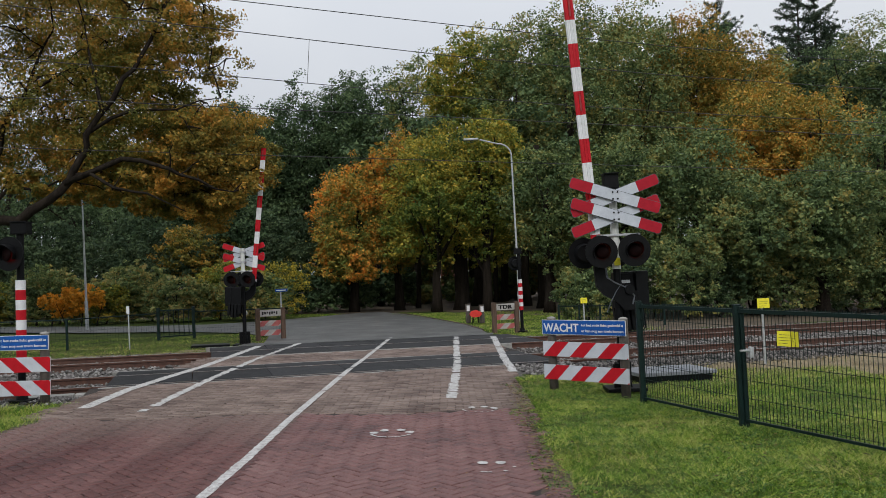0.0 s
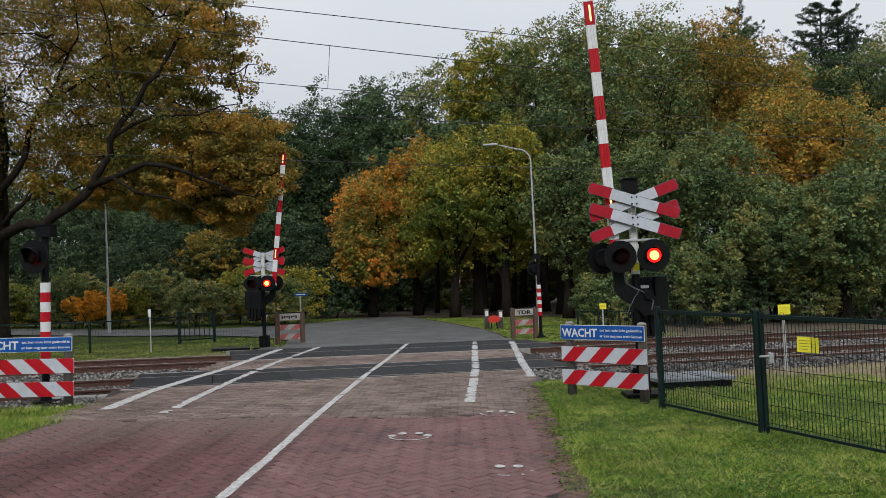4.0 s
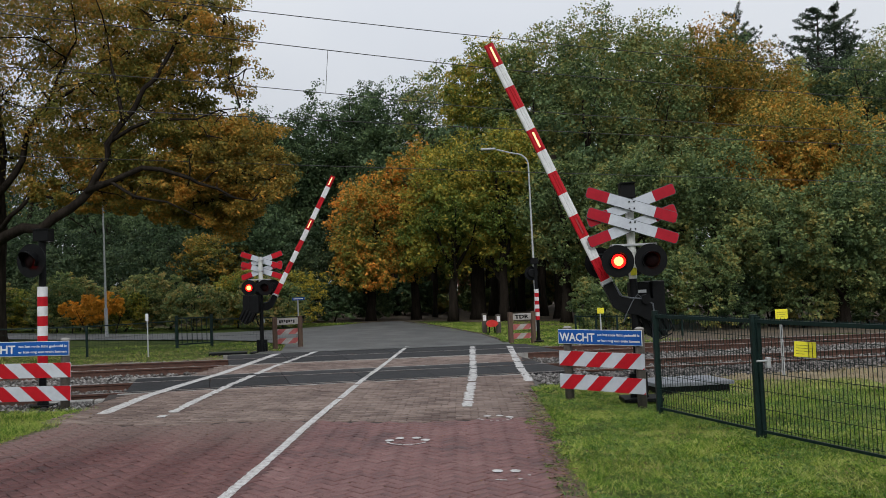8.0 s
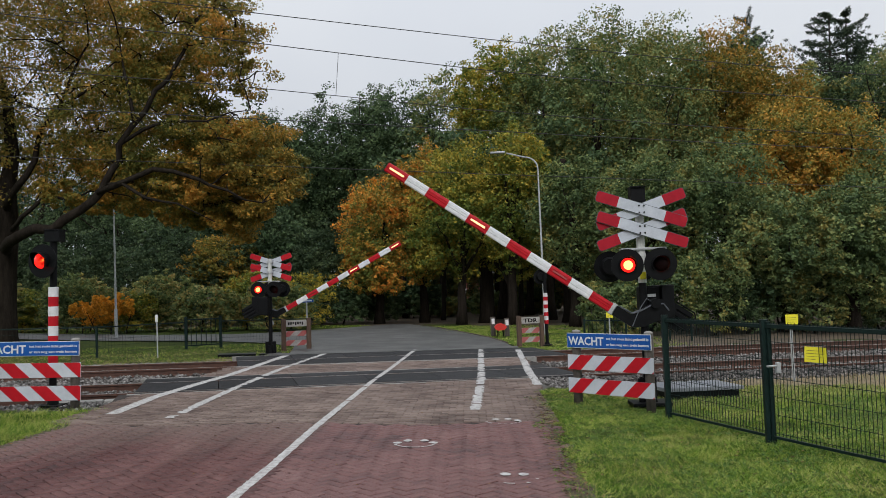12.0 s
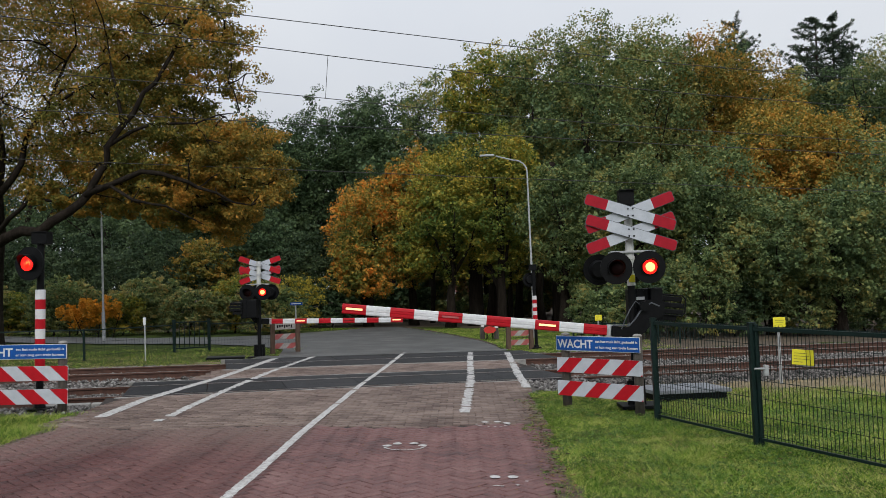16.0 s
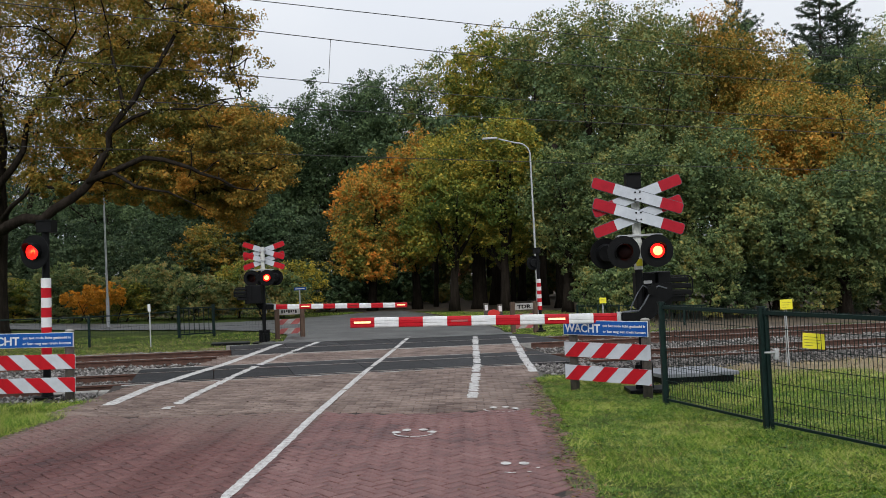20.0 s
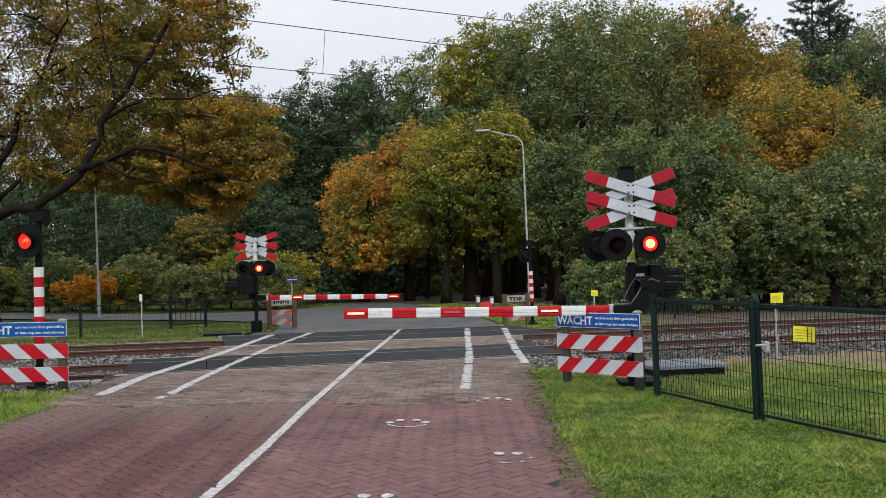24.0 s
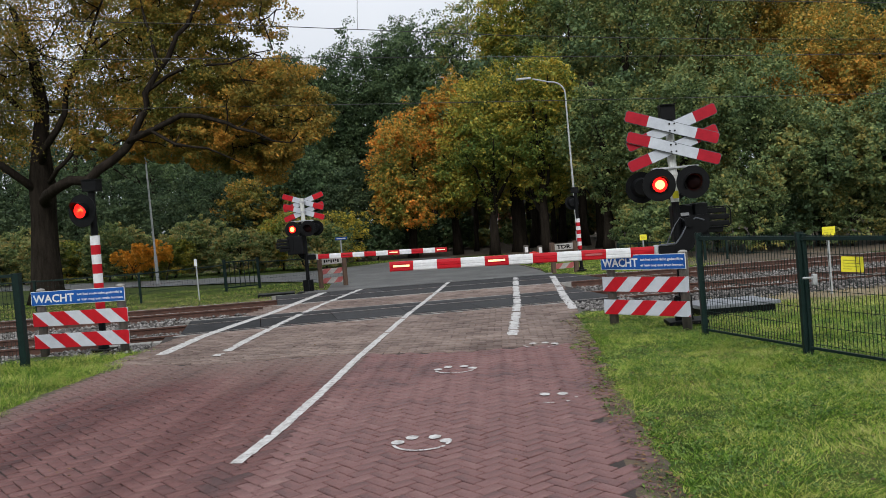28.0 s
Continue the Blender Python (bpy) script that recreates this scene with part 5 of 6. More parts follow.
def build_street_lamp(x, y, z, h, arm, label, name="street_lamp"):
    th = empty(name, upright(x, y, z, 0, -1.8))
    bm = bmesh.new()
    cyl(bm, (0, 0, 0), (0, 0, 1.2), 0.07, 0.07, 14)
    cyl(bm, (0, 0, 1.2), (0, 0, h - 0.8), 0.046, 0.032, 14)
    part("pole", bm, M_GALV, th, "slim grey tapered pole")
    bm = bmesh.new()
    pts = [(0, 0, h - 0.82)]
    for k in range(7):
        a = math.pi / 2 * k / 6
        pts.append((-0.55 * (1 - math.cos(a)) * (1 if arm > 0 else -1), 0, h - 0.75 + 0.5 * math.sin(a)))
    pts.append((-abs(arm) + 0.35 if arm > 0 else abs(arm) - 0.35, 0, h - 0.05))
    bent(bm, pts, 0.03, 8)
    part("arm", bm, M_GALV, th)
    bm = bmesh.new()
    sg = -1 if arm > 0 else 1
    box(bm, sg * abs(arm) - 0.3, sg * abs(arm) + 0.3, -0.09, 0.09, h - 0.05, h + 0.025, 0.025)
    part("lamp_head", bm, M_GALV, th, "flat grey lamp head")
    tagged(th, label, "street lamp", group="street lamps")


build_street_lamp(3.0, 33.0, FAR_Z, 7.5, 1.6, "slim grey street lamp with a curved arm")
build_street_lamp(-14.9, 33.8, FAR_Z, 6.6, 1.4, "slim grey street lamp behind the oak branches")


def marker(name, x, y, z, h, label, cat, build):
    th = empty(name, upright(x, y, z, 0, -1.6))
    build(th, h)
    tagged(th, label, cat)
    return th


def b_yellow(th, h):
    bm = bmesh.new()
    cyl(bm, (0, 0, 0), (0, 0, h), 0.024, seg=10)
    part("post", bm, M_GALV, th)
    bm = bmesh.new()
    box(bm, -0.1, 0.12, -0.04, -0.028, h - 0.06, h + 0.12, 0.003)
    pl = part("plate", bm, M_YELLOW, th, "small yellow plate")
    for i in range(3):
        bm = bmesh.new()
        box(bm, -0.07, 0.09 - 0.02 * i, -0.0435, -0.0405, h + 0.06 - i * 0.04, h + 0.064 - i * 0.04)
        part("text_bar", bm, M_POST, pl)


def b_white(th, h):
    bm = bmesh.new()
    cyl(bm, (0, 0, 0), (0, 0, h), 0.019, seg=10)
    part("post", bm, M_GALV, th)
    bm = bmesh.new()
    box(bm, -0.04, 0.04, -0.035, -0.019, h - 0.22, h, 0.003)
    part("reflector_plate", bm, M_WHITE, th)


marker("marker_post", 5.78, 14.9, 0, 1.08, "grey post with a small yellow plate on the verge", "sign post", b_yellow)
marker("marker_post", 4.5, 26.6, FAR_Z, 0.98, "leaning grey post with a yellow plate beyond the rails", "sign post", b_yellow)
marker("marker_post", -9.18, 23.6, FAR_Z, 1.25, "slim pale marker post beside the far rail", "marker post", b_white)


def b_street(th, h):
    bm = bmesh.new()
    cyl(bm, (0, 0, 0), (0, 0, h), 0.025, seg=10)
    part("post", bm, M_GALV, th)
    bm = bmesh.new()
    box(bm, -0.2, 0.26, -0.02, 0.02, h - 0.0, h + 0.11, 0.005)
    pl = part("name_plate", bm, M_BLUE, th, "blue name plate")
    bm = bmesh.new()
    box(bm, -0.15, 0.2, -0.024, -0.02, h + 0.04, h + 0.075)
    part("text_bar", bm, M_WHITE, pl)


marker("street_sign", -6.15, 30.5, FAR_Z, 1.45, "blue street name plate on a thin post", "street sign", b_street)


def b_bollard(th, h):
    bm = bmesh.new()
    box(bm, -0.1, 0.1, -0.1, 0.1, 0, h, 0.02)
    part("body", bm, M_POST, th)
    bm = bmesh.new()
    box(bm, -0.05, 0.07, -0.106, -0.1, h - 0.28, h - 0.06)
    part("reflector", bm, M_WHITE, th)


marker("bollard", 0.88, 32.6, FAR_Z, 0.76, "dark square bollard with a white reflector on the grass", "bollard", b_bollard)
marker("bollard", 1.42, 32.4, FAR_Z, 0.72, "dark square bollard with a white reflector on the grass", "bollard", b_bollard)


def b_bin(th, h):
    bm = bmesh.new()
    prism(bm, [(-0.2, 0.3), (-0.1, 0.24), (0.16, 0.26), (0.26, 0.36), (0.2, 0.46), (0.02, 0.52), (-0.16, 0.48), (-0.24, 0.38)], -0.14, 0.14)
    part("hood", bm, M_REDPLASTIC, th, "red plastic hood")
    bm = bmesh.new()
    for x in (-0.2, 0.2):
        cyl(bm, (x * 0.6, 0, 0), (x * 0.45, 0, 0.3), 0.025, seg=8)
    part("stand", bm, M_BLACK, th)


marker("grit_box", 1.16, 32.3, FAR_Z, 0.75, "small red plastic box on a stand in the grass", "box", b_bin)


def b_round(th, h):
    bm = bmesh.new()
    cyl(bm, (0, 0, 0), (0, 0, h), 0.03, seg=10)
    part("post", bm, M_GALV, th)
    bm = bmesh.new()
    cyl(bm, (0, -0.03, h - 0.3), (0, -0.05, h - 0.3), 0.22, seg=28)
    part("disc", bm, M_BLUE, th, "round blue sign disc")


marker("round_sign", 8.4, 50.0, FAR_Z, 2.0, "round blue traffic sign at the forest path", "traffic sign", b_round)


def build_cover():
    th = empty("cable_pit", pose(2.98, 12.7, -0.03, 0, 0, 15))
    bm = bmesh.new()
    box(bm, 0, 1.35, 0, 0.8, 0.13, 0.19, 0.015)
    for x in (0.44, 0.9):
        box(bm, x - 0.02, x + 0.02, 0.02, 0.78, 0.188, 0.2, 0.004)
    part("lid", bm, M_LID, th, "blue-grey steel lid")
    # black block in place of the shadow below the raised lid
    bm = bmesh.new()
    box(bm, 0.06, 1.29, 0.06, 0.74, 0.0, 0.132, 0.01)
    part("lid_shadow_block", bm, M_BLACK, th, "black block standing in for the shadow under the lid")
    tagged(th, "low steel-lidded cable pit beside the mast", "cable pit")
    bm = bmesh.new()
    box(bm, 0, 1.1, 0, 0.6, -0.05, 0.05, 0.015)
    ob = link_mesh("cable_cover", bm, M_BLACK)
    ob.matrix_basis = pose(-7.45, 23.75, FAR_Z, 0, 0, 15)
    tagged(ob, "flat dark metal pit cover beside the far mast", "cover slab")


build_cover()

# ---------- overhead wires ----------


def build_wires():
    """Heights are given along the line; the near wires sag away from their support."""
    near = (-60, -20, 0.7, 4.5, 7.2, 9.9, 15.6, 40, 90)
    lines = (
        ("feeder_wire", 15.74, near, (9.0, 7.9, 7.04, 6.89, 6.8, 6.73, 6.68, 6.9, 8.0), 0.008, "thin dark feeder wire over the tracks"),
        ("messenger_wire", 15.74, near, (8.6, 7.5, 6.46, 6.24, 6.15, 6.08, 6.02, 6.2, 7.0), 0.008, "thin dark messenger wire over the near track"),
        ("contact_wire", 15.74, near, (6.3, 6.2, 5.6, 5.4, 5.32, 5.26, 5.2, 5.2, 5.4), 0.007, "thin dark contact wire over the near track"),
        ("messenger_wire", 20.02, (-60, -1, 5.7, 12.5, 19.7, 90), (6.3, 5.9, 5.84, 5.77, 5.74, 5.9), 0.01, "thin dark messenger wire over the far track"),
        ("feeder_wire", 24.5, (-60, -5.6, 6.9, 15.3, 24.1, 90), (5.9, 5.48, 5.36, 5.3, 5.25, 5.3), 0.01, "thin dark feeder wire along the railway"),
    )
    for name, n, us, zs, r, label in lines:
        bm = bmesh.new()
        bent(bm, [(*tr(u, n), float(np.interp(u, us, zs))) for u in np.linspace(-60, 90, 61)], r, 6)
        tagged(link_mesh(name, bm, M_WIRE), label, "overhead wire", group="overhead wires")
    for u, z1 in ((-12.5, 7.1), (2.15, 6.37), (4.35, 6.25), (16.0, 6.02), (29.0, 6.1)):
        bm = bmesh.new()
        cyl(bm, (*tr(u - 0.05, 15.74), float(np.interp(u, near, lines[2][3]))), (*tr(u, 15.74), z1), 0.005, seg=6)
        tagged(link_mesh("dropper_wire", bm, M_WIRE), "thin upright dropper between the overhead wires", "overhead wire", group="overhead wires")


build_wires()

# ---------- trees ----------


def leaf_cloud(name, centres, radii, per, size, material, parent, rng, droop=0.2, flat=0.55, aspect=0.6, quad=False, extra=None):
    """Leaves in clumps: each leaf a small folded blade."""
    centres = np.asarray(centres, dtype=np.float32)
    k = len(centres)
    radii = np.asarray(radii, dtype=np.float32)
    idx = np.repeat(np.arange(k), per)
    sizes = np.full(len(idx), size)
    if extra is not None:
        c2, r2, per2, size2 = extra
        idx = np.concatenate([idx, np.repeat(np.arange(len(c2)) + k, per2)])
        centres = np.concatenate([centres, np.asarray(c2, dtype=np.float32)])
        radii = np.concatenate([radii, np.asarray(r2, dtype=np.float32)])
        sizes = np.concatenate([sizes, np.full(len(c2) * per2, size2)])
    m = len(idx)
    d = rng.normal(0, 1, (m, 3))
    d /= np.linalg.norm(d, axis=1, keepdims=True)
    d *= (rng.random((m, 1)) ** 0.45)
    d[:, 2] *= flat
    p = centres[idx] + d * radii[idx][:, None]
    nrm = rng.normal(0, 1, (m, 3)) * 0.75 + np.array([0, 0, 0.7]) + d * 0.5
    nrm /= np.linalg.norm(nrm, axis=1, keepdims=True)
    a = np.cross(nrm, rng.normal(0, 1, (m, 3)))
    a /= np.linalg.norm(a, axis=1, keepdims=True) + 1e-6
    a[:, 2] -= droop * rng.random(m)
    b = np.cross(nrm, a)
    ln = sizes[:, None] * rng.uniform(0.6, 1.35, (m, 1)) / 2
    w = ln * aspect
    if quad:
        fold = nrm * ln * 0.25
        v = np.stack([p - a * ln, p + b * w + fold, p + a * ln, p - b * w + fold], 1).reshape(-1, 3)
        f = np.arange(m * 4).reshape(-1, 4)
    else:
        v = np.stack([p - a * ln, p + b * w * 1.3 + a * ln * 0.5, p - b * w * 1.3 + a * ln * 0.7], 1).reshape(-1, 3)
        f = np.arange(m * 3).reshape(-1, 3)
    return raw_mesh(name, v, f, material, parent)


def crown_points(blobs, rng, lo=0.66):
    pts, rad = [], []
    for cx, cy, cz, rx, ry, rz, n in blobs:
        d = rng.normal(0, 1, (n, 3))
        d /= np.linalg.norm(d, axis=1, keepdims=True)
        r = lo + (1 - lo) * rng.random((n, 1)) ** 0.5
        bump = 1 + 0.1 * np.sin(d[:, 0:1] * 5 + cx) * np.cos(d[:, 2:3] * 6 + cy) + 0.06 * np.sin(d[:, 1:2] * 11 + d[:, 2:3] * 9 + cz) + 0.02 * rng.normal(0, 1, (n, 1))
        pts.append(np.array([cx, cy, cz]) + d * r * bump * np.array([rx, ry, rz]))
        rad.append(rng.uniform(0.1, 0.21, n) * (rx * ry * rz) ** (1 / 3))
    return np.concatenate(pts), np.concatenate(rad)


def wander(p0, p1, rng, n=6, amp=0.08, sag=0.0):
    p0, p1 = np.array(p0, float), np.array(p1, float)
    length = np.linalg.norm(p1 - p0)
    out = []
    off = np.zeros(3)
    for i in range(n + 1):
        t = i / n
        if 0 < i < n:
            off = off * 0.6 + rng.normal(0, amp * length, 3) * 0.5
        else:
            off = off * (0 if i == 0 else 0.4)
        q = p0 + (p1 - p0) * t + off
        q[2] += sag * length * math.sin(t * math.pi)
        out.append(tuple(q))
    return out


def build_tree(x, y, z, h, blobs, material, label, seed, trunk_r=0.28, per=60, size=0.16, limbs=9, category="tree", trunk=True, kind="tree", aspect=0.6, flat=0.55, group="forest edge trees", fill=0.85):
    """blobs are given from the trunk's foot: cx, cy, cz, rx, ry, rz, clumps."""
    rng = np.random.default_rng(seed)
    th = empty(kind, pose(x, y, z))
    pts, rad = crown_points(blobs, rng)
    keep = pts[:, 2] > 0.15
    pts, rad = pts[keep], rad[keep]
    if trunk:
        bm = bmesh.new()
        top = h * 0.72
        spine = wander((0, 0, -0.1), (rng.normal(0, 0.3), rng.normal(0, 0.3), top), rng, 8, 0.012)
        rr = [trunk_r * (1.25 if i == 0 else 1 - 0.8 * i / 8) for i in range(9)]
        bent(bm, spine, rr, 12)
        for i in range(limbs):
            tgt = pts[rng.integers(len(pts))]
            s0 = spine[min(7, max(2, int(8 * min(0.85, max(0.28, (tgt[2] / h) * 0.75)))))]
            bent(bm, wander(s0, tgt, rng, 5, 0.05, 0.06), [trunk_r * 0.36 * (1 - 0.82 * q / 5) for q in range(6)], 6)
        part("trunk", bm, M_BARK, th, "dark bare trunk with limbs", smooth=True)
    # deeper in, broad overlapping sprays close the crown
    deep, drad = crown_points([(b[0], b[1], b[2], b[3] * 0.9, b[4] * 0.9, b[5] * 0.91, max(8, int(b[6] * fill))) for b in blobs], rng, 0.3)
    ok = deep[:, 2] > 0.1
    leaf_cloud("crown", pts, rad, per, size, material, th, rng, aspect=aspect, flat=flat, extra=(deep[ok], drad[ok] * 1.8, 24, max(size * 1.4, 0.15)))
    return tagged(th, label, category, group=group)


def at_px(px, depth):
    """x of the view line px at that depth."""
    return depth * math.tan(math.atan((px - 784) / 1438.0) - radians(1.3))


def build_oak():
    rng = np.random.default_rng(11)
    ox, oy = -15.3, 26.2
    th = empty("oak_tree", pose(ox, oy, FAR_Z))
    rust = [(8.15, -1.3, 5.5, 2.1, 2.0, 1.9, 200), (7.6, -1.2, 4.7, 1.8, 1.8, 0.9, 80)]
    blobs = [(5.0, -0.3, 7.2, 3.6, 3.2, 2.5, 170), (6.3, -1.2, 5.9, 2.6, 2.2, 1.9, 220), (6.2, -1.2, 4.85, 2.2, 2.0, 0.95, 90), (3.2, -1.0, 5.0, 2.0, 1.5, 0.7, 70), (6.6, -1.0, 9.4, 2.4, 2.4, 2.3, 200), (4.4, 0.2, 11.0, 4.0, 3.6, 3.0, 230), (0, 1, 9.0, 6, 5, 4.3, 430), (1.5, 0.5, 7.6, 2.8, 2.4, 2.3, 110), (-6, 0, 8.0, 5.5, 5, 4.0, 480), (-1, -1, 13.0, 6, 5, 3.6, 330), (-6, -1, 5.0, 4, 3, 1.3, 90)]
    pts, rad = crown_points(blobs, rng, 0.3)
    rpts, rrad = crown_points(rust, rng, 0.3)
    own = len(pts)
    pts, rad = np.concatenate([pts, rpts]), np.concatenate([rad, rrad])
    bm = bmesh.new()
    spine = [(-0.1, 0, -0.1), (-0.1, 0, 0.5), (-0.08, 0, 1.6), (-0.03, 0, 2.9), (0.0, 0, 4.0), (0.05, 0, 5.3), (0.2, 0, 6.5), (0.0, 0, 8.3), (-0.6, 0, 9.9)]
    bent(bm, spine, [0.7, 0.52, 0.44, 0.4, 0.42, 0.27, 0.22, 0.16, 0.09], 16)
    limbs = [
        ([(0.0, -0.1, 3.2), (1.2, -1.7, 3.5), (2.2, -2.8, 3.65), (3.0, -3.0, 3.8), (4.0, -3.0, 4.4), (4.6, -3.0, 4.9), (4.9, -3.0, 5.5), (5.1, -3.0, 6.2), (5.9, -3.0, 7.3), (6.5, -3.0, 8.1), (6.9, -2.6, 9.2), (7.4, -2.2, 10.6)], 0.184),
        ([(4.5, -3.0, 4.8), (6.2, -3.2, 5.5), (7.5, -3.2, 5.2), (8.3, -3.0, 4.8), (9.2, -2.6, 4.5)], 0.095),
        ([(4.8, -3.0, 5.1), (6.0, -3.4, 4.6), (7.0, -3.4, 4.4), (8.0, -3.2, 3.9)], 0.061),
        ([(0.6, -0.6, 4.0), (1.5, -1.7, 4.3), (2.3, -1.7, 4.9), (3.2, -1.7, 4.8), (4.2, -1.7, 5.2)], 0.088),
        ([(0.05, 0, 4.6), (0.9, -1.2, 5.1), (1.6, -1.2, 6.1), (1.9, -1.2, 7.0), (2.6, -1.2, 8.6), (3.3, -1.2, 9.8)], 0.136),
        ([(0.0, 0, 3.6), (-0.6, -1.2, 4.4), (-1.6, -1.4, 5.1), (-4.0, -1.6, 5.8), (-6.5, -1.4, 7.2)], 0.150),
        ([(5.1, -3.0, 6.2), (6.4, -3.0, 6.9), (7.6, -2.8, 7.0), (8.8, -2.4, 7.3)], 0.061),
        ([(5.5, -3.0, 6.8), (5.3, -2.8, 8.0), (4.8, -2.4, 9.6)], 0.068),
        ([(2.3, -1.2, 7.8), (3.6, -1.4, 8.4), (5.0, -1.4, 9.4)], 0.061),
        ([(0.1, 0, 6.0), (-1.4, -0.5, 7.6), (-2.2, -0.6, 9.8)], 0.109),
    ]
    nodes = []
    for line, r in limbs:
        fine = []
        for (a, b) in zip(line, line[1:]):
            for t in (0, 0.5):
                fine.append(tuple(np.array(a) + (np.array(b) - np.array(a)) * t + rng.normal(0, 0.06, 3)))
        fine.append(line[-1])
        bent(bm, fine, [r * (1 - 0.8 * i / (len(fine) - 1)) for i in range(len(fine))], 9)
        nodes += fine[2:]
    nodes = np.array(nodes + [spine[i] for i in (5, 6, 7, 8)])
    order = rng.permutation(len(pts))[:700]
    for i in order:
        d = np.linalg.norm(nodes - pts[i], axis=1)
        j = int(rng.choice(np.argsort(d)[:4]))
        if d[j] < 3.6:
            twig = wander(nodes[j], pts[i], rng, 4, 0.09, 0.05)
            bent(bm, twig, [0.026, 0.021, 0.016, 0.01, 0.005], 5)
            nodes = np.concatenate([nodes, [twig[2], twig[3]]])
    part("trunk", bm, M_BARK, th, "dark furrowed trunk with spreading limbs", smooth=True)
    leaf_cloud("crown", pts[:own], rad[:own] * 1.0, 118, 0.1, M_LEAF_OAK, th, rng, droop=0.35, aspect=0.55)
    rusty = leaf_cloud("low_crown", pts[own:], rad[own:] * 1.1, 150, 0.095, M_LEAF_RUST, th, rng, droop=0.35, aspect=0.55)
    rusty["label"] = "rust-orange leaves on the low outer limbs"
    tagged(th, "large oak with brown-green autumn leaves and low spreading limbs", "tree")


build_oak()


def round_tree(px, depth, top, width, material, label, seed, low=2.5, per=54, clumps=420, size=0.12, trunk_r=0.28, narrow=1.0):
    x = at_px(px, depth)
    r = width / 2
    mid = (top + low) / 2
    hz = (top - low) / 2
    rng = random.Random(seed)
    blobs = [(0, 0, mid + hz * 0.1, r * 0.8, r * 0.75, hz * 0.9, clumps // 2)]
    for k in range(5):
        a = rng.uniform(0, 6.28)
        zz = rng.uniform(-0.75, 0.55)
        q = math.sqrt(max(0.1, 1 - zz * zz)) * 0.55
        blobs.append((r * q * math.cos(a), r * q * math.sin(a) - 0.3, mid + hz * zz, r * rng.uniform(0.4, 0.55), r * rng.uniform(0.4, 0.55), hz * rng.uniform(0.3, 0.42), clumps // 9))
    return build_tree(x, depth, FAR_Z, top, blobs, material, label, seed, trunk_r, per, size, flat=0.66, aspect=0.82, fill=1.0)


def build_forest():
    G, Y, O, K, R = M_LEAF_GREEN, M_LEAF_YELLOW, M_LEAF_ORANGE, M_LEAF_PINE, M_LEAF_GREY
    # far wood behind the bend
    round_tree(450, 59, 15.0, 6.5, G, "tall dark green tree at the wood's edge", 106, 2.2, size=0.135)
    round_tree(550, 61, 16.6, 6.5, G, "tall dark green tree at the wood's edge", 107, 2.2, size=0.135)
    round_tree(648, 61, 17.6, 6.5, G, "tall dark green tree at the wood's edge", 108, 2.2, size=0.135)
    round_tree(1575, 49, 17.0, 7.0, R, "tall grey-green tree behind the rails", 137, 2.2, size=0.098)
    round_tree(395, 58, 13.5, 9, G, "tall dark green tree at the wood's edge", 101, 2.5, size=0.14)
    round_tree(500, 60, 15.3, 8, G, "tall dark green tree at the wood's edge", 102, 2.2, size=0.14)
    round_tree(600, 62, 16.4, 8, G, "tall dark green tree with thin sky gaps", 103, 2.0, size=0.14)
    round_tree(690, 60, 17.3, 8, G, "tall dark green tree at the wood's edge", 104, 2.5, size=0.14)
    round_tree(770, 58, 17.6, 7, R, "tall grey-green tree with browning top", 105, 3.0, size=0.14)
    # coloured middle trees
    round_tree(655, 46, 8.6, 5.8, O, "orange and yellow autumn maple", 111, 1.0, clumps=420, size=0.108)
    round_tree(735, 47, 10.4, 4.6, O, "orange-topped autumn maple by the bend", 112, 1.4, clumps=360, size=0.108)
    round_tree(800, 44, 10.0, 6.4, Y, "yellow-green tree with drooping leaves", 113, 1.5, clumps=460, size=0.108)
    round_tree(890, 43, 10.5, 5.6, Y, "yellow-green tree with drooping leaves", 114, 2.1, clumps=380, size=0.108)
    # the tall mass beside the far fence
    round_tree(870, 51, 17.4, 7.0, Y, "tall green tree turning yellow on top", 121, 4.0, clumps=480, size=0.128)
    round_tree(960, 49, 18.0, 7.5, R, "tall grey-green tree at the wood's edge", 122, 3.5, clumps=500, size=0.128)
    round_tree(1060, 47, 18.0, 7.5, R, "tall grey-green tree at the wood's edge", 123, 3.0, clumps=520, size=0.128)
    round_tree(1160, 49, 18.9, 7.5, R, "tall grey-green tree at the wood's edge", 124, 3.0, clumps=520, size=0.128)
    round_tree(1265, 50, 18.4, 8.0, M_LEAF_OAK, "tall oak with rust-brown crown", 125, 3.0, clumps=560, size=0.128)
    round_tree(1352, 50, 16.6, 7.5, M_LEAF_OAK, "tall oak with green-brown crown", 126, 3.0, clumps=460, size=0.128)
    round_tree(1000, 40, 8.4, 5.5, R, "grey-green tree in front of the wood", 127, 1.7, clumps=380, size=0.108)
    round_tree(1130, 37, 8.2, 6.0, R, "bushy grey-green tree near the rails", 128, 0.6, clumps=460, size=0.108)
    round_tree(1260, 36, 8.6, 6.5, R, "bushy grey-green tree near the rails", 129, 0.4, clumps=500, size=0.108)
    round_tree(1390, 40.5, 11.4, 6.6, M_LEAF_AMBER, "orange-topped autumn tree behind the rails", 130, 4.6, clumps=440, size=0.108)
    round_tree(1485, 39.5, 10.6, 6.6, M_LEAF_AMBER, "amber-yellow autumn tree behind the rails", 136, 3.4, clumps=440, size=0.108)
    round_tree(1370, 34, 5.8, 5.5, R, "low bushy green tree near the rails", 131, 0.2, clumps=380, size=0.098)
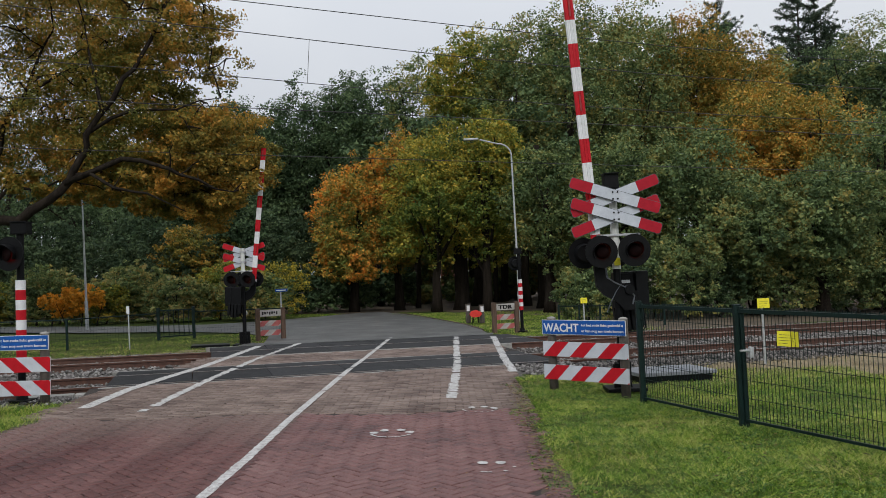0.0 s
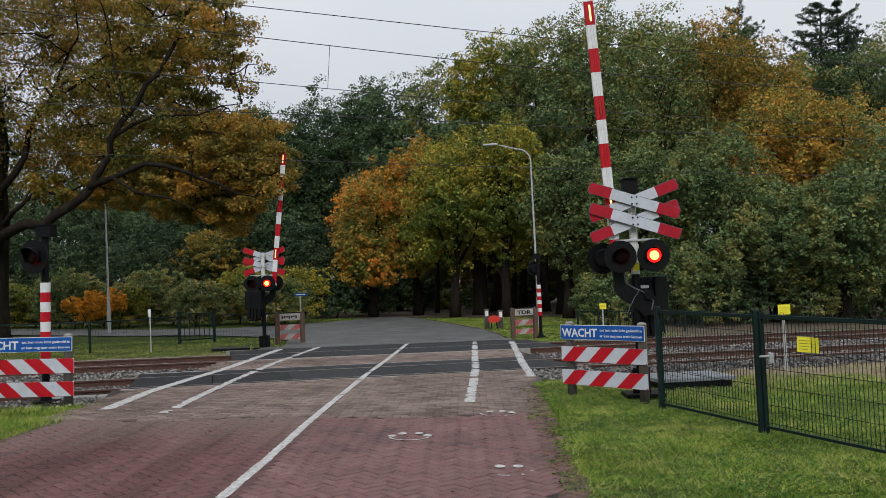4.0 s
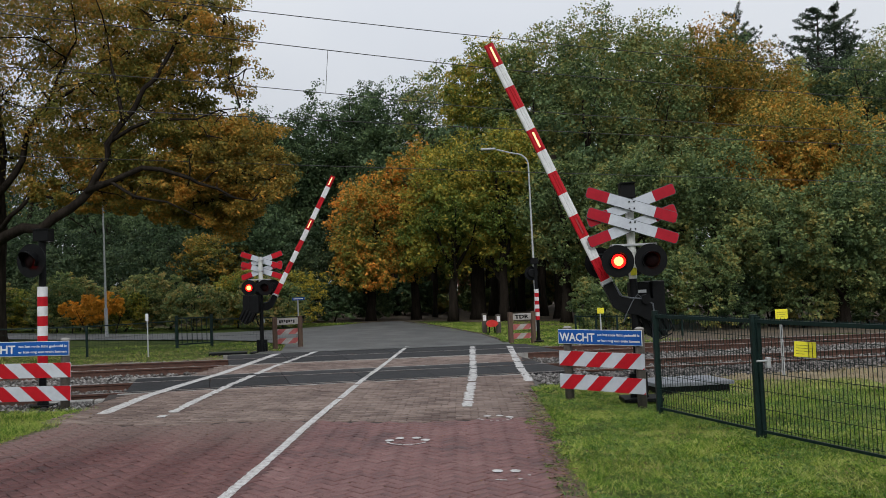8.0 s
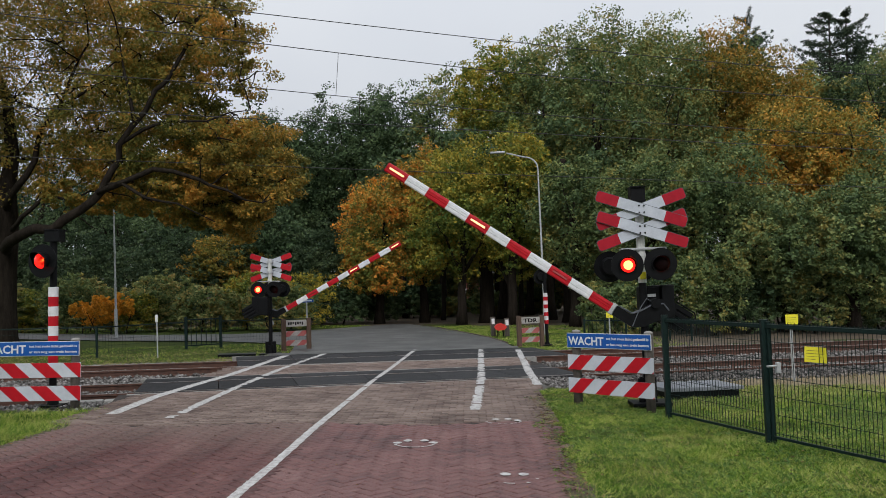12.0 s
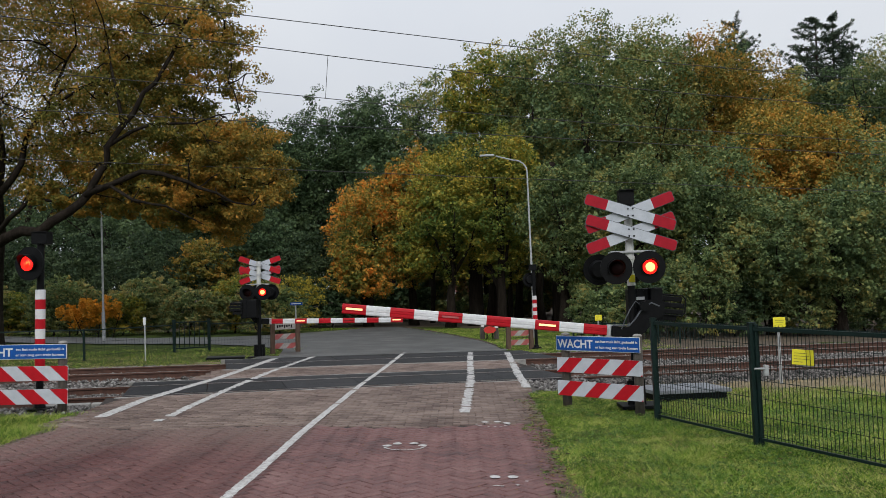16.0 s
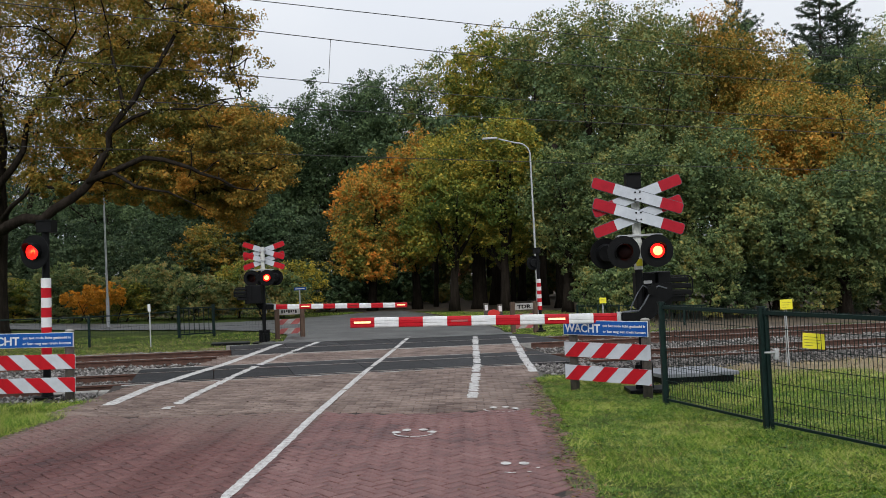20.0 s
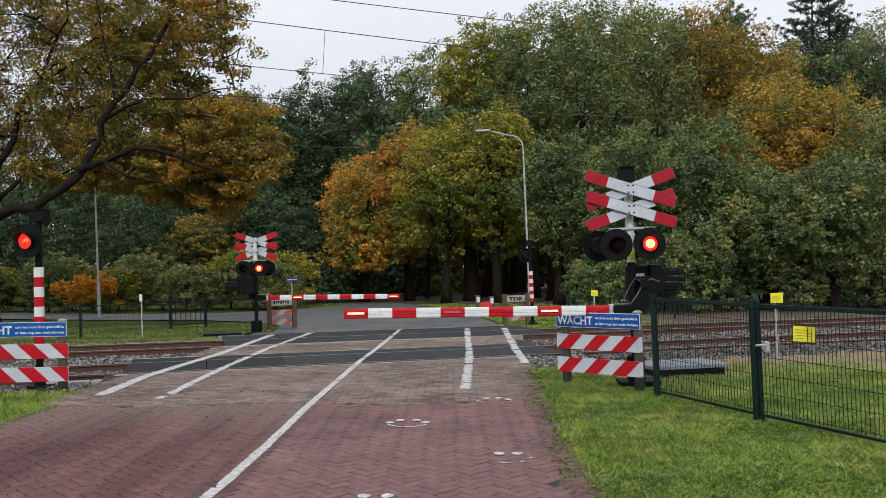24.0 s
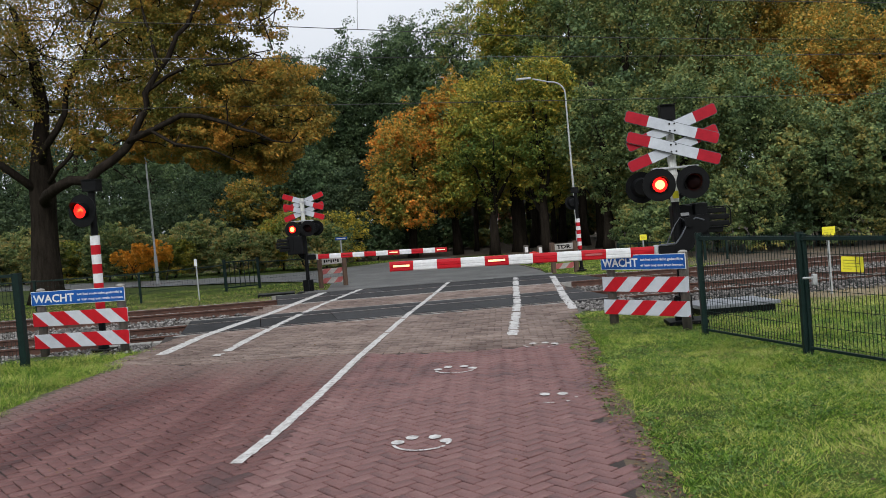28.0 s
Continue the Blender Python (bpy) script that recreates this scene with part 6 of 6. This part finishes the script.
    round_tree(1490, 33, 6.2, 5.5, R, "low bushy green tree near the rails", 132, 0.2, clumps=380, size=0.098)
    round_tree(1590, 36, 9.2, 7.0, R, "bushy grey-green tree near the rails", 133, 0.2, clumps=420, size=0.108)
    round_tree(1530, 52, 17.0, 8.0, G, "tall dark green tree at the wood's edge", 134, 2.0, clumps=420, size=0.14)
    round_tree(1690, 46, 15.0, 8.0, G, "tall dark green tree at the wood's edge", 135, 1.0, clumps=360, size=0.14)
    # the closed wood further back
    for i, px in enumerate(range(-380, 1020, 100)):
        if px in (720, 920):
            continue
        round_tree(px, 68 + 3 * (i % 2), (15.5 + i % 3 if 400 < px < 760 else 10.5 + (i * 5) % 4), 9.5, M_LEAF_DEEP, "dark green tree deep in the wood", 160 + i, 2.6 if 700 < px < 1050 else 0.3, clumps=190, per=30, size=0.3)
    for i, px in enumerate(range(920, 1650, 120)):
        round_tree(px, 57, (18.6, 19.6, 20.2, 19.4, 17.5, 16.5, 16.5)[i], 9.5, (M_LEAF_GREY, G)[i % 2], "tall tree deeper in the wood", 180 + i, 3.0, clumps=300, per=44, size=0.24)
    # behind the oak
    round_tree(40, 56, 17.5, 11, G, "dark green tree behind the oak", 141, 1.0, clumps=260, size=0.108)
    round_tree(190, 58, 16.5, 10, G, "dark green tree behind the oak", 142, 1.0, clumps=260, size=0.108)
    round_tree(300, 55, 14.0, 9, G, "dark green tree behind the oak", 143, 1.0, clumps=260, size=0.108)
    round_tree(-120, 54, 18.0, 12, G, "dark green tree behind the oak", 144, 1.0, clumps=200, size=0.108)
    round_tree(-330, 50, 17.0, 12, G, "dark green tree behind the oak", 145, 0.5, clumps=260, size=0.108)
    round_tree(380, 46, 5.2, 5.5, M_LEAF_OAK, "green-brown tree behind the far fence", 146, 1.2, clumps=300, size=0.108)
    round_tree(470, 47, 7.0, 5.0, G, "dark green tree behind the far mast", 147, 0.5, clumps=300, size=0.108)


build_forest()


def build_conifer(px, depth, top, r, seed):
    """A ragged conifer: rising sprays round a straight stem."""
    rng = np.random.default_rng(seed)
    x = at_px(px, depth)
    th = empty("conifer_tree", pose(x, depth, FAR_Z))
    bm = bmesh.new()
    bent(bm, [(0, 0, 0), (0.05, 0, top * 0.5), (0, 0, top * 0.99)], [0.3, 0.2, 0.03], 10)
    pts, rad = [], []
    z = top * 0.45
    while z < top - 0.1:
        f = (top - z) / (top * 0.55)
        for k in range(3 + int(7 * f)):
            a = rng.uniform(0, 6.28)
            rr = r * (0.06 + 1.05 * f ** 0.75) * rng.uniform(0.3, 1.3)
            up = rng.uniform(0.15, 0.75) * rr
            tip = (rr * math.cos(a), rr * math.sin(a), z + up)
            bent(bm, [(0, 0, z), (tip[0] * 0.55, tip[1] * 0.55, z + up * 0.25), tip], [0.045, 0.03, 0.008], 5)
            for q in np.linspace(0.25, 1.0, 6):
                pts.append((tip[0] * q, tip[1] * q, z + up * q * q))
                rad.append(0.34 * (1.25 - 0.85 * q) + 0.05)
        z += 0.4 + 0.3 * rng.random()
    part("trunk", bm, M_BARK, th, "straight dark conifer trunk", smooth=True)
    leaf_cloud("crown", np.array(pts), np.array(rad), 22, 0.34, M_LEAF_PINE, th, rng, droop=-0.25, flat=0.6, aspect=0.14)
    tagged(th, "dark conifer rising over the wood", "tree", group="forest edge trees")


build_conifer(1315, 72, 26.0, 5.2, 201)
build_conifer(1462, 62, 22.8, 5.4, 202)
build_conifer(1492, 64, 23.4, 5.0, 204)
build_conifer(1520, 65, 21.6, 4.4, 206)


def build_trunks():
    """Bare dark trunks standing inside the wood."""
    rng = random.Random(21)
    for px, depth, r in ((845, 46, 0.42), (768, 50, 0.14), (800, 55, 0.15), (885, 52, 0.22), (905, 56, 0.18), (925, 60, 0.2), (990, 45, 0.36), (740, 57, 0.2), (725, 60, 0.22), (1020, 54, 0.25), (960, 60, 0.2), (700, 54, 0.18), (865, 64, 0.3), (780, 66, 0.3), (1045, 50, 0.18)):
        th = empty("tree", pose(at_px(px, depth), depth, FAR_Z))
        bm = bmesh.new()
        bent(bm, [(0, 0, -0.1), (0.03, 0, 0.5), (rng.uniform(-0.1, 0.1), 0, 4), (rng.uniform(-0.3, 0.3), 0, 9)], [r * 1.3, r, r * 0.85, r * 0.6], 12)
        part("trunk", bm, M_BARK, th, smooth=True)
        nr = np.random.default_rng(int(px))
        p = nr.normal(0, 1, (40, 3)) * np.array([1.6, 1.6, 1.1]) + np.array([0, 0, 8.6])
        leaf_cloud("crown", p, np.full(40, 0.8), 40, 0.26, M_LEAF_GREEN, th, nr)
        tagged(th, "dark forest trunk in deep shade", "tree", group="forest trunks")


build_trunks()


def build_shrubs():
    spec = []
    mats = [M_LEAF_HEDGE, M_LEAF_HEDGE, M_LEAF_YELLOW, M_LEAF_HEDGE, M_LEAF_GREY]
    for i, px in enumerate(range(-260, 520, 40)):
        m = mats[i % 5]
        spec.append((px, 38.4 + (i % 3) * 0.9, 1.9 + 0.35 * ((i * 7) % 4), 2.4 + 0.4 * (i % 2), m, "mixed hedge shrub with thinning autumn leaves"))
    for i, px in enumerate((705, 752, 800, 905, 955, 1000, 1045)):
        spec.append((px, 63 + (i * 3) % 5, 4.2 + (i * 5) % 3, 5.0, M_LEAF_HEDGE, "dark undergrowth among the forest trunks"))
    for i, px in enumerate((770, 850, 930)):
        spec.append((px, 56 + 2 * i, 1.3 + 0.3 * i, 3.4, M_LEAF_GREY, "dark undergrowth among the forest trunks"))
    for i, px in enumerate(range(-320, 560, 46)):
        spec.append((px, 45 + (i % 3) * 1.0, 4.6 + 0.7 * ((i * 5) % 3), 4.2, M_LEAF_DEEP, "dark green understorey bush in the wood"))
    for px, depth, top, w in ((128, 36.8, 1.5, 1.3), (155, 36.6, 1.8, 1.2), (178, 36.9, 1.6, 1.1), (205, 37.2, 1.9, 0.9)):
        spec.append((px, depth, top, w, M_LEAF_BRIGHT, "bright orange autumn shrub"))
    spec.append((528, 42, 3.0, 3.4, M_LEAF_GOLD, "yellow-green shrub at the road bend"))
    spec.append((590, 45, 2.6, 3.2, M_LEAF_GREEN, "dark green shrub at the road bend"))
    spec.append((650, 48, 2.0, 3.4, M_LEAF_GREEN, "dark green shrub at the road bend"))
    spec.append((715, 54, 2.6, 4.0, M_LEAF_GREEN, "dark green shrub in the wood"))
    for i, px in enumerate(range(1070, 1700, 58)):
        spec.append((px, 31.5 + (i % 3) * 0.9 + 0.004 * (px - 1070), 2.3 + 0.45 * ((i * 5) % 4), 3.0, (M_LEAF_GREY, M_LEAF_GREEN, M_LEAF_GREY)[i % 3], "dense green shrub beyond the rails"))
    for i, px in enumerate((480, 550, 620, 690, 1010, 1080)):
        spec.append((px, 72 + (i % 2) * 3, 6.5, 7.0, M_LEAF_GREEN, "deep green undergrowth in the wood"))
    for i, (px, depth, top, w, m, label) in enumerate(spec):
        r = w / 2
        blobs = [(0, 0, top * 0.5, r, r * 0.8, top * 0.5, 60), (0, -0.15, top * 0.22, r * 0.95, r * 0.75, top * 0.24, 26), (r * 0.4, -0.2, top * 0.68, r * 0.55, r * 0.5, top * 0.3, 30), (-r * 0.45, -0.1, top * 0.6, r * 0.5, r * 0.5, top * 0.33, 30)]
        thin = m is M_LEAF_BRIGHT
        if thin:
            rr = random.Random(i)
            blobs = [(rr.uniform(-0.6, 0.6) * r, rr.uniform(-0.4, 0.4) * r, top * rr.uniform(0.3, 0.85), r * 0.5, r * 0.5, top * 0.16, 14) for q in range(8)]
        build_tree(at_px(px, depth), depth, FAR_Z, top * 0.8, blobs, m, label, 300 + i, 0.03 if thin else 0.05, 34 if thin else 66 if depth < 42 else 26, 0.072 if depth < 44 else 0.13 if depth < 50 else 0.24, 5, "shrub", kind="shrub", group="hedge shrubs", fill=0.12 if thin else 0.6)


build_shrubs()


def build_house():
    th = empty("house", pose(at_px(880, 84), 84, FAR_Z, 0, 0, 8))
    bm = bmesh.new()
    box(bm, -7, 7, 0, 8, 0, 3.2)
    part("wall", bm, M_HOUSE, th, "red brick wall")
    bm = bmesh.new()
    prism(bm, [(-7.4, 3.2), (7.4, 3.2), (6.0, 6.2), (-6.0, 6.2)], -0.4, 8.4)
    part("roof", bm, M_ROOF, th, "grey tiled roof")
    for x in (-5, -2, 1.2, 4.6):
        bm = bmesh.new()
        box(bm, x - 0.8, x + 0.8, -0.05, 0.0, 0.9, 2.3)
        w = part("window", bm, M_WHITE, th, "white framed window")
        for s in (-1, 1):
            bm = bmesh.new()
            box(bm, x + (0.05 if s > 0 else -0.72), x + (0.72 if s > 0 else -0.05), -0.06, -0.052, 1.0, 2.2)
            part("pane", bm, M_GLASS, w)
    tagged(th, "red brick house glimpsed between dark trunks", "house")


build_house()

# ---------- grass and litter ----------


def blades(name, spots, h, label, w=0.006, seed=7, material=None, messy=0.8):
    rng = np.random.default_rng(seed)
    p = np.asarray(spots, dtype=np.float32)
    m = len(p)
    ang = rng.uniform(0, 6.283, m)
    x, y = p[:, 0], p[:, 1]
    lush = np.sin(x * 2.3 + 2 * np.sin(y * 1.1)) * np.sin(y * 2.9 + 1.5 * np.sin(x * 1.7)) + 0.7 * np.sin(x * 7.3 + y * 3.1) * np.sin(y * 8.7 - x * 2.2)
    hh = h * rng.uniform(0.4, 1.3, m) * (1 + 0.45 * lush).clip(0.45)
    comb = np.stack([np.sin(x * 4.1 + y * 1.3), np.cos(y * 3.7 - x)], 1) * 0.5
    lean = (rng.normal(0, messy, (m, 2)) + comb) * hh[:, None]
    dx, dy = np.cos(ang) * w, np.sin(ang) * w
    base = p.copy()
    a = base + np.stack([dx, dy, np.zeros(m)], 1)
    b = base - np.stack([dx, dy, np.zeros(m)], 1)
    tip = base + np.stack([lean[:, 0], lean[:, 1], hh * 0.95], 1)
    v = np.stack([a, b, tip], 1).reshape(-1, 3)
    f = np.arange(m * 3).reshape(-1, 3)
    ob = raw_mesh(name, v, f, material or M_GRASS)
    return tagged(ob, label, "grass", kind="stuff")


def build_grass():
    rng = np.random.default_rng(9)

    def field(cnt, x0, x1, y0, y1, ok, zoff=-0.035):
        x, y = rng.uniform(x0, x1, cnt), rng.uniform(y0, y1, cnt)
        n = -TY * x + TX * y
        keep = ok(x, y, n)
        x, y, n = x[keep], y[keep], n[keep]
        f = np.clip((n - 22.6) / 2.0, 0, 1)
        z = FAR_Z * f * f * (3 - 2 * f)
        z = np.where((n > 22.2) & ((x < -5.6) | (x > 1.5)), np.minimum(z, -0.18), z)
        return np.stack([x, y, z + zoff], 1)

    edge = lambda y: 0.84 + 0.028 * np.maximum(0, y - 8)
    wob = lambda y: 0.09 * np.sin(y * 2.3) + 0.05 * np.sin(y * 7.1)
    ledge = lambda y: -5.3 - 0.03 * np.maximum(0, y - 8)
    right = field(300000, 0.55, 7.0, 3.2, 14.5, lambda x, y, n: (x > edge(y) - 0.05 + 1.2 * wob(y) + 0.22 * rng.random(len(x)) ** 2) & (n < 13.1) & (x < 1.5 + 0.55 * y) & (rng.random(len(x)) < 1.15 - y * 0.045))
    blades("verge_grass", right, 0.04, "ragged green verge grass with yellowed blades", 0.005, messy=1.15)
    tufts = field(1500, 0.75, 6.0, 3.4, 13.0, lambda x, y, n: (x > edge(y) + 0.05) & (n < 13.4) & (x < 1.5 + 0.55 * y))
    tufts = np.repeat(tufts, 26, axis=0) + rng.normal(0, 1, (len(tufts) * 26, 3)) * np.array([0.035, 0.035, 0.0])
    blades("grass_tufts", tufts, 0.052, "longer pale grass tufts in the verge", 0.003, seed=21)
    behind = field(22000, -11, 7.5, -5, 6.6, lambda x, y, n: ((x > edge(y) + wob(y)) & (y < 3.25)) | ((x < ledge(y) - wob(y)) & (x < -5.1)))
    blades("verge_grass", behind, 0.055, "ragged green verge grass along the road", 0.006, 24)
    dry = field(40000, 0.85, 7.0, 3.2, 13.5, lambda x, y, n: (x > edge(y) + 0.05) & (n < 13.1) & (x < 1.5 + 0.55 * y) & (np.sin(x * 1.9 + y) * np.sin(y * 2.3 - x * 0.7) > 0.1))
    blades("dry_grass", dry, 0.042, "straw-coloured dead blades among the verge grass", 0.003, 22, M_STRAW, 1.2)
    weeds = field(6500, 0.75, 6.0, 3.4, 13.0, lambda x, y, n: (x > edge(y) + wob(y)) & (n < 13.2) & (x < 1.5 + 0.55 * y) & (np.sin(x * 2.7 + 1) * np.sin(y * 1.9) > -0.25))
    tagged(leaf_cloud("weed_rosettes", weeds + np.array([0, 0, 0.035]), np.full(len(weeds), 0.06), 11, 0.022, M_WEED, None, rng, flat=0.35, aspect=0.55, quad=True), "low broad-leaved weeds in the verge grass", "weeds", kind="stuff")
    left = field(150000, -12, -5.0, 6.5, 15, lambda x, y, n: (x < ledge(y) - wob(y)) & (n < 13.15) & (rng.random(len(x)) < 0.9))
    blades("verge_grass", left, 0.07, "ragged green verge grass beside the brick road", 0.0042, seed=8)
    right2 = field(90000, 3, 22, 4, 20, lambda x, y, n: (n < 13.1) & (x > 2.6 + (11 - y) * 0.45) & (rng.random(len(x)) < 1.0 - 0.95 * np.clip((n - 9.9) / 1.2, 0, 1)))
    straw = field(60000, 2.6, 22, 7, 20, lambda x, y, n: (n < 13.3) & (n > 10.4) & (x > 2.6 + (11 - y) * 0.45))
    blades("dry_grass", straw, 0.06, "dead straw-coloured grass along the ballast", 0.005, 23, M_STRAW, 1.2)
    blades("verge_grass", right2, 0.06, "rough green grass behind the mesh fence", 0.005, seed=12)
    far = field(90000, -28, -5.4, 19, 44, lambda x, y, n: (n > 22.35) & ((n < 30.5) | (n > 41.5)) & ~((x > -10) & (y > 29.5) & (n < 40)))
    blades("verge_grass", far, 0.05, "rough grass on the far verge", 0.009, seed=13)
    fardry = field(30000, -28, -5.4, 19, 34, lambda x, y, n: (n > 22.35) & (n < 27.5))
    blades("dry_grass", fardry, 0.045, "dead straw-coloured grass on the far verge", 0.008, 25, M_STRAW, 1.2)
    far2 = field(90000, -4.0, 7.5, 24, 42, lambda x, y, n: (n > 23.2) & (x < 4.5 + 3.0 * rng.random(len(x))) & (x > 1.45 - np.maximum(0, y - 28) * 0.31))
    blades("verge_grass", far2, 0.045, "short bright grass behind the low sign", 0.012, seed=14, messy=1.1)
    # fallen leaves
    r2 = random.Random(5)
    v, f = [], []
    for i in range(1300):
        if i < 300 or i > 700:
            y = r2.uniform(3.5, 13)
            x = 0.84 + 0.028 * max(0, y - 8) + r2.gauss(0.05, 0.08)
        elif i < 380:
            x, y = r2.uniform(-5, 0.8), r2.uniform(4.5, 12)
        elif i < 460:
            y = r2.uniform(7, 13)
            x = -5.3 + r2.gauss(0, 0.15)
        else:
            x, y = r2.uniform(0.9, 4.5), r2.uniform(4, 11)
        a, s = r2.uniform(0, 6.28), r2.uniform(0.008, 0.02)
        z = 0.008 if x < 0.9 else 0.02 + r2.uniform(0, 0.03)
        k = len(v)
        for ca, rr, dz in ((0, 1.3, 0.004), (1.57, 0.6, 0.012), (3.14, 1.3, 0.002), (4.71, 0.6, 0.01)):
            v.append((x + s * rr * math.cos(a + ca), y + s * rr * math.sin(a + ca), z + dz))
        f.append((k, k + 1, k + 2, k + 3))
    tagged(raw_mesh("fallen_leaves", np.array(v), np.array(f), M_LITTER), "scattered brown fallen leaves along the road edge", "leaves", kind="stuff")


build_grass()


def build_near_bricks():
    v, f = brick_mesh("b", 0.2, 0.095)
    me = bpy.data.meshes.new("brick")
    me.from_pydata([tuple(p) for p in v], [], [tuple(q) for q in f])
    me.materials.append(M_BRICK1)
    rng = random.Random(17)
    for x, y, turn, z in NEAR_BRICKS:
        shared("brick", me, ROAD, pose(x, y, z, rng.gauss(0, 0.6), rng.gauss(0, 0.6), math.degrees(turn)))


build_near_bricks()

# ---------- what moves ----------
NEAR_ANGLES = ((0, 86.5), (3, 86.8), (5.5, 86.8), (6.0, 85.0), (6.5, 80.85), (7.0, 75.5), (7.5, 71.25), (8.0, 66.6), (8.5, 62.15), (9.0, 58.3), (9.5, 54.15), (10.0, 50.2), (10.5, 46.45), (11.0, 42.4), (11.5, 38.5), (12.5, 30.8), (13.5, 23.3), (14.0, 19.95), (14.5, 16.68), (15.0, 13.1), (15.5, 9.55), (16.0, 6.9), (16.5, 4.0), (16.9, 1.52), (17.4, 1.5), (28.0, 1.5))
FAR_ANGLES = ((0, 84.0), (3, 84.14), (5.5, 83.88), (6.0, 81.87), (6.5, 77.86), (7.0, 72.35), (7.5, 67.44), (8.0, 62.63), (9.0, 53.81), (10.0, 45.79), (11.0, 37.26), (11.5, 32.95), (12.5, 24.13), (13.5, 15.91), (14.0, 12.3), (14.5, 8.35), (15.0, 4.5), (15.5, 1.4), (16.0, -0.7), (16.5, -1.3), (16.9, -1.04), (28.0, -0.9))


def flash(lens, spans, seconds=28.0, tip=False):
    """Turn a lamp insert so that its lit face looks out during the spans."""
    at = lens.matrix_basis.translation.copy()
    face = lambda ang: pose(at.x, at.y, at.z, ang, 0, 0) if tip else pose(at.x, at.y, at.z, 0, 0, ang)
    rows = [(0.0, face(160))]
    f = 1.0 / FPS
    for a, b in spans:
        for k, ang in ((-2, 160), (-1, 80), (0, 0)):
            rows.append((a + k * f, face(ang)))
        for k, ang in ((0, 0), (1, 80), (2, 160)):
            rows.append((b + k * f, face(ang)))
    rows = [r for r in rows if r[0] < seconds - f]
    rows.append((seconds, rows[-1][1]))
    walk(lens, rows)


def motions():
    walk(NEAR_BOOM, [(t, pose(0.15, -0.06, 1.48, 0, a, 0)) for t, a in NEAR_ANGLES])
    walk(FAR_BOOM, [(t, pose(0.15, -0.06, 1.48, 0, a, 0)) for t, a in FAR_ANGLES])
    starts = [2.22 + 0.6425 * k for k in range(-2, 41)]
    one = [(0.56, 0.74)] + [(s, s + 0.22) for s in starts]
    two = [(0.78, 0.9)] + [(s + 0.27, s + 0.585) for s in starts]
    for lens in (NEAR_LENS["front_l"], FAR_LENS["rear_l"]):
        flash(lens, one)
    for lens in (NEAR_LENS["front_r"], FAR_LENS["rear_r"]):
        flash(lens, two)
    for slats in (NEAR_SLATS, FAR_SLATS):
        for i, spans in ((2, two), (6, one), (10, [(0.6, 40.0)])):
            for slat in slats[i]:
                flash(slat, spans, tip=True)
    mids = [1.75 + 0.648 * k for k in range(0, 17)] + [28.0 - 0.664 * k for k in range(23, -1, -1) if k != 21]
    flash(LEFT_LENS, [(0.58, 0.74), (0.96, 1.14)] + [(c - 0.07, c + 0.115) for c in mids])


motions()
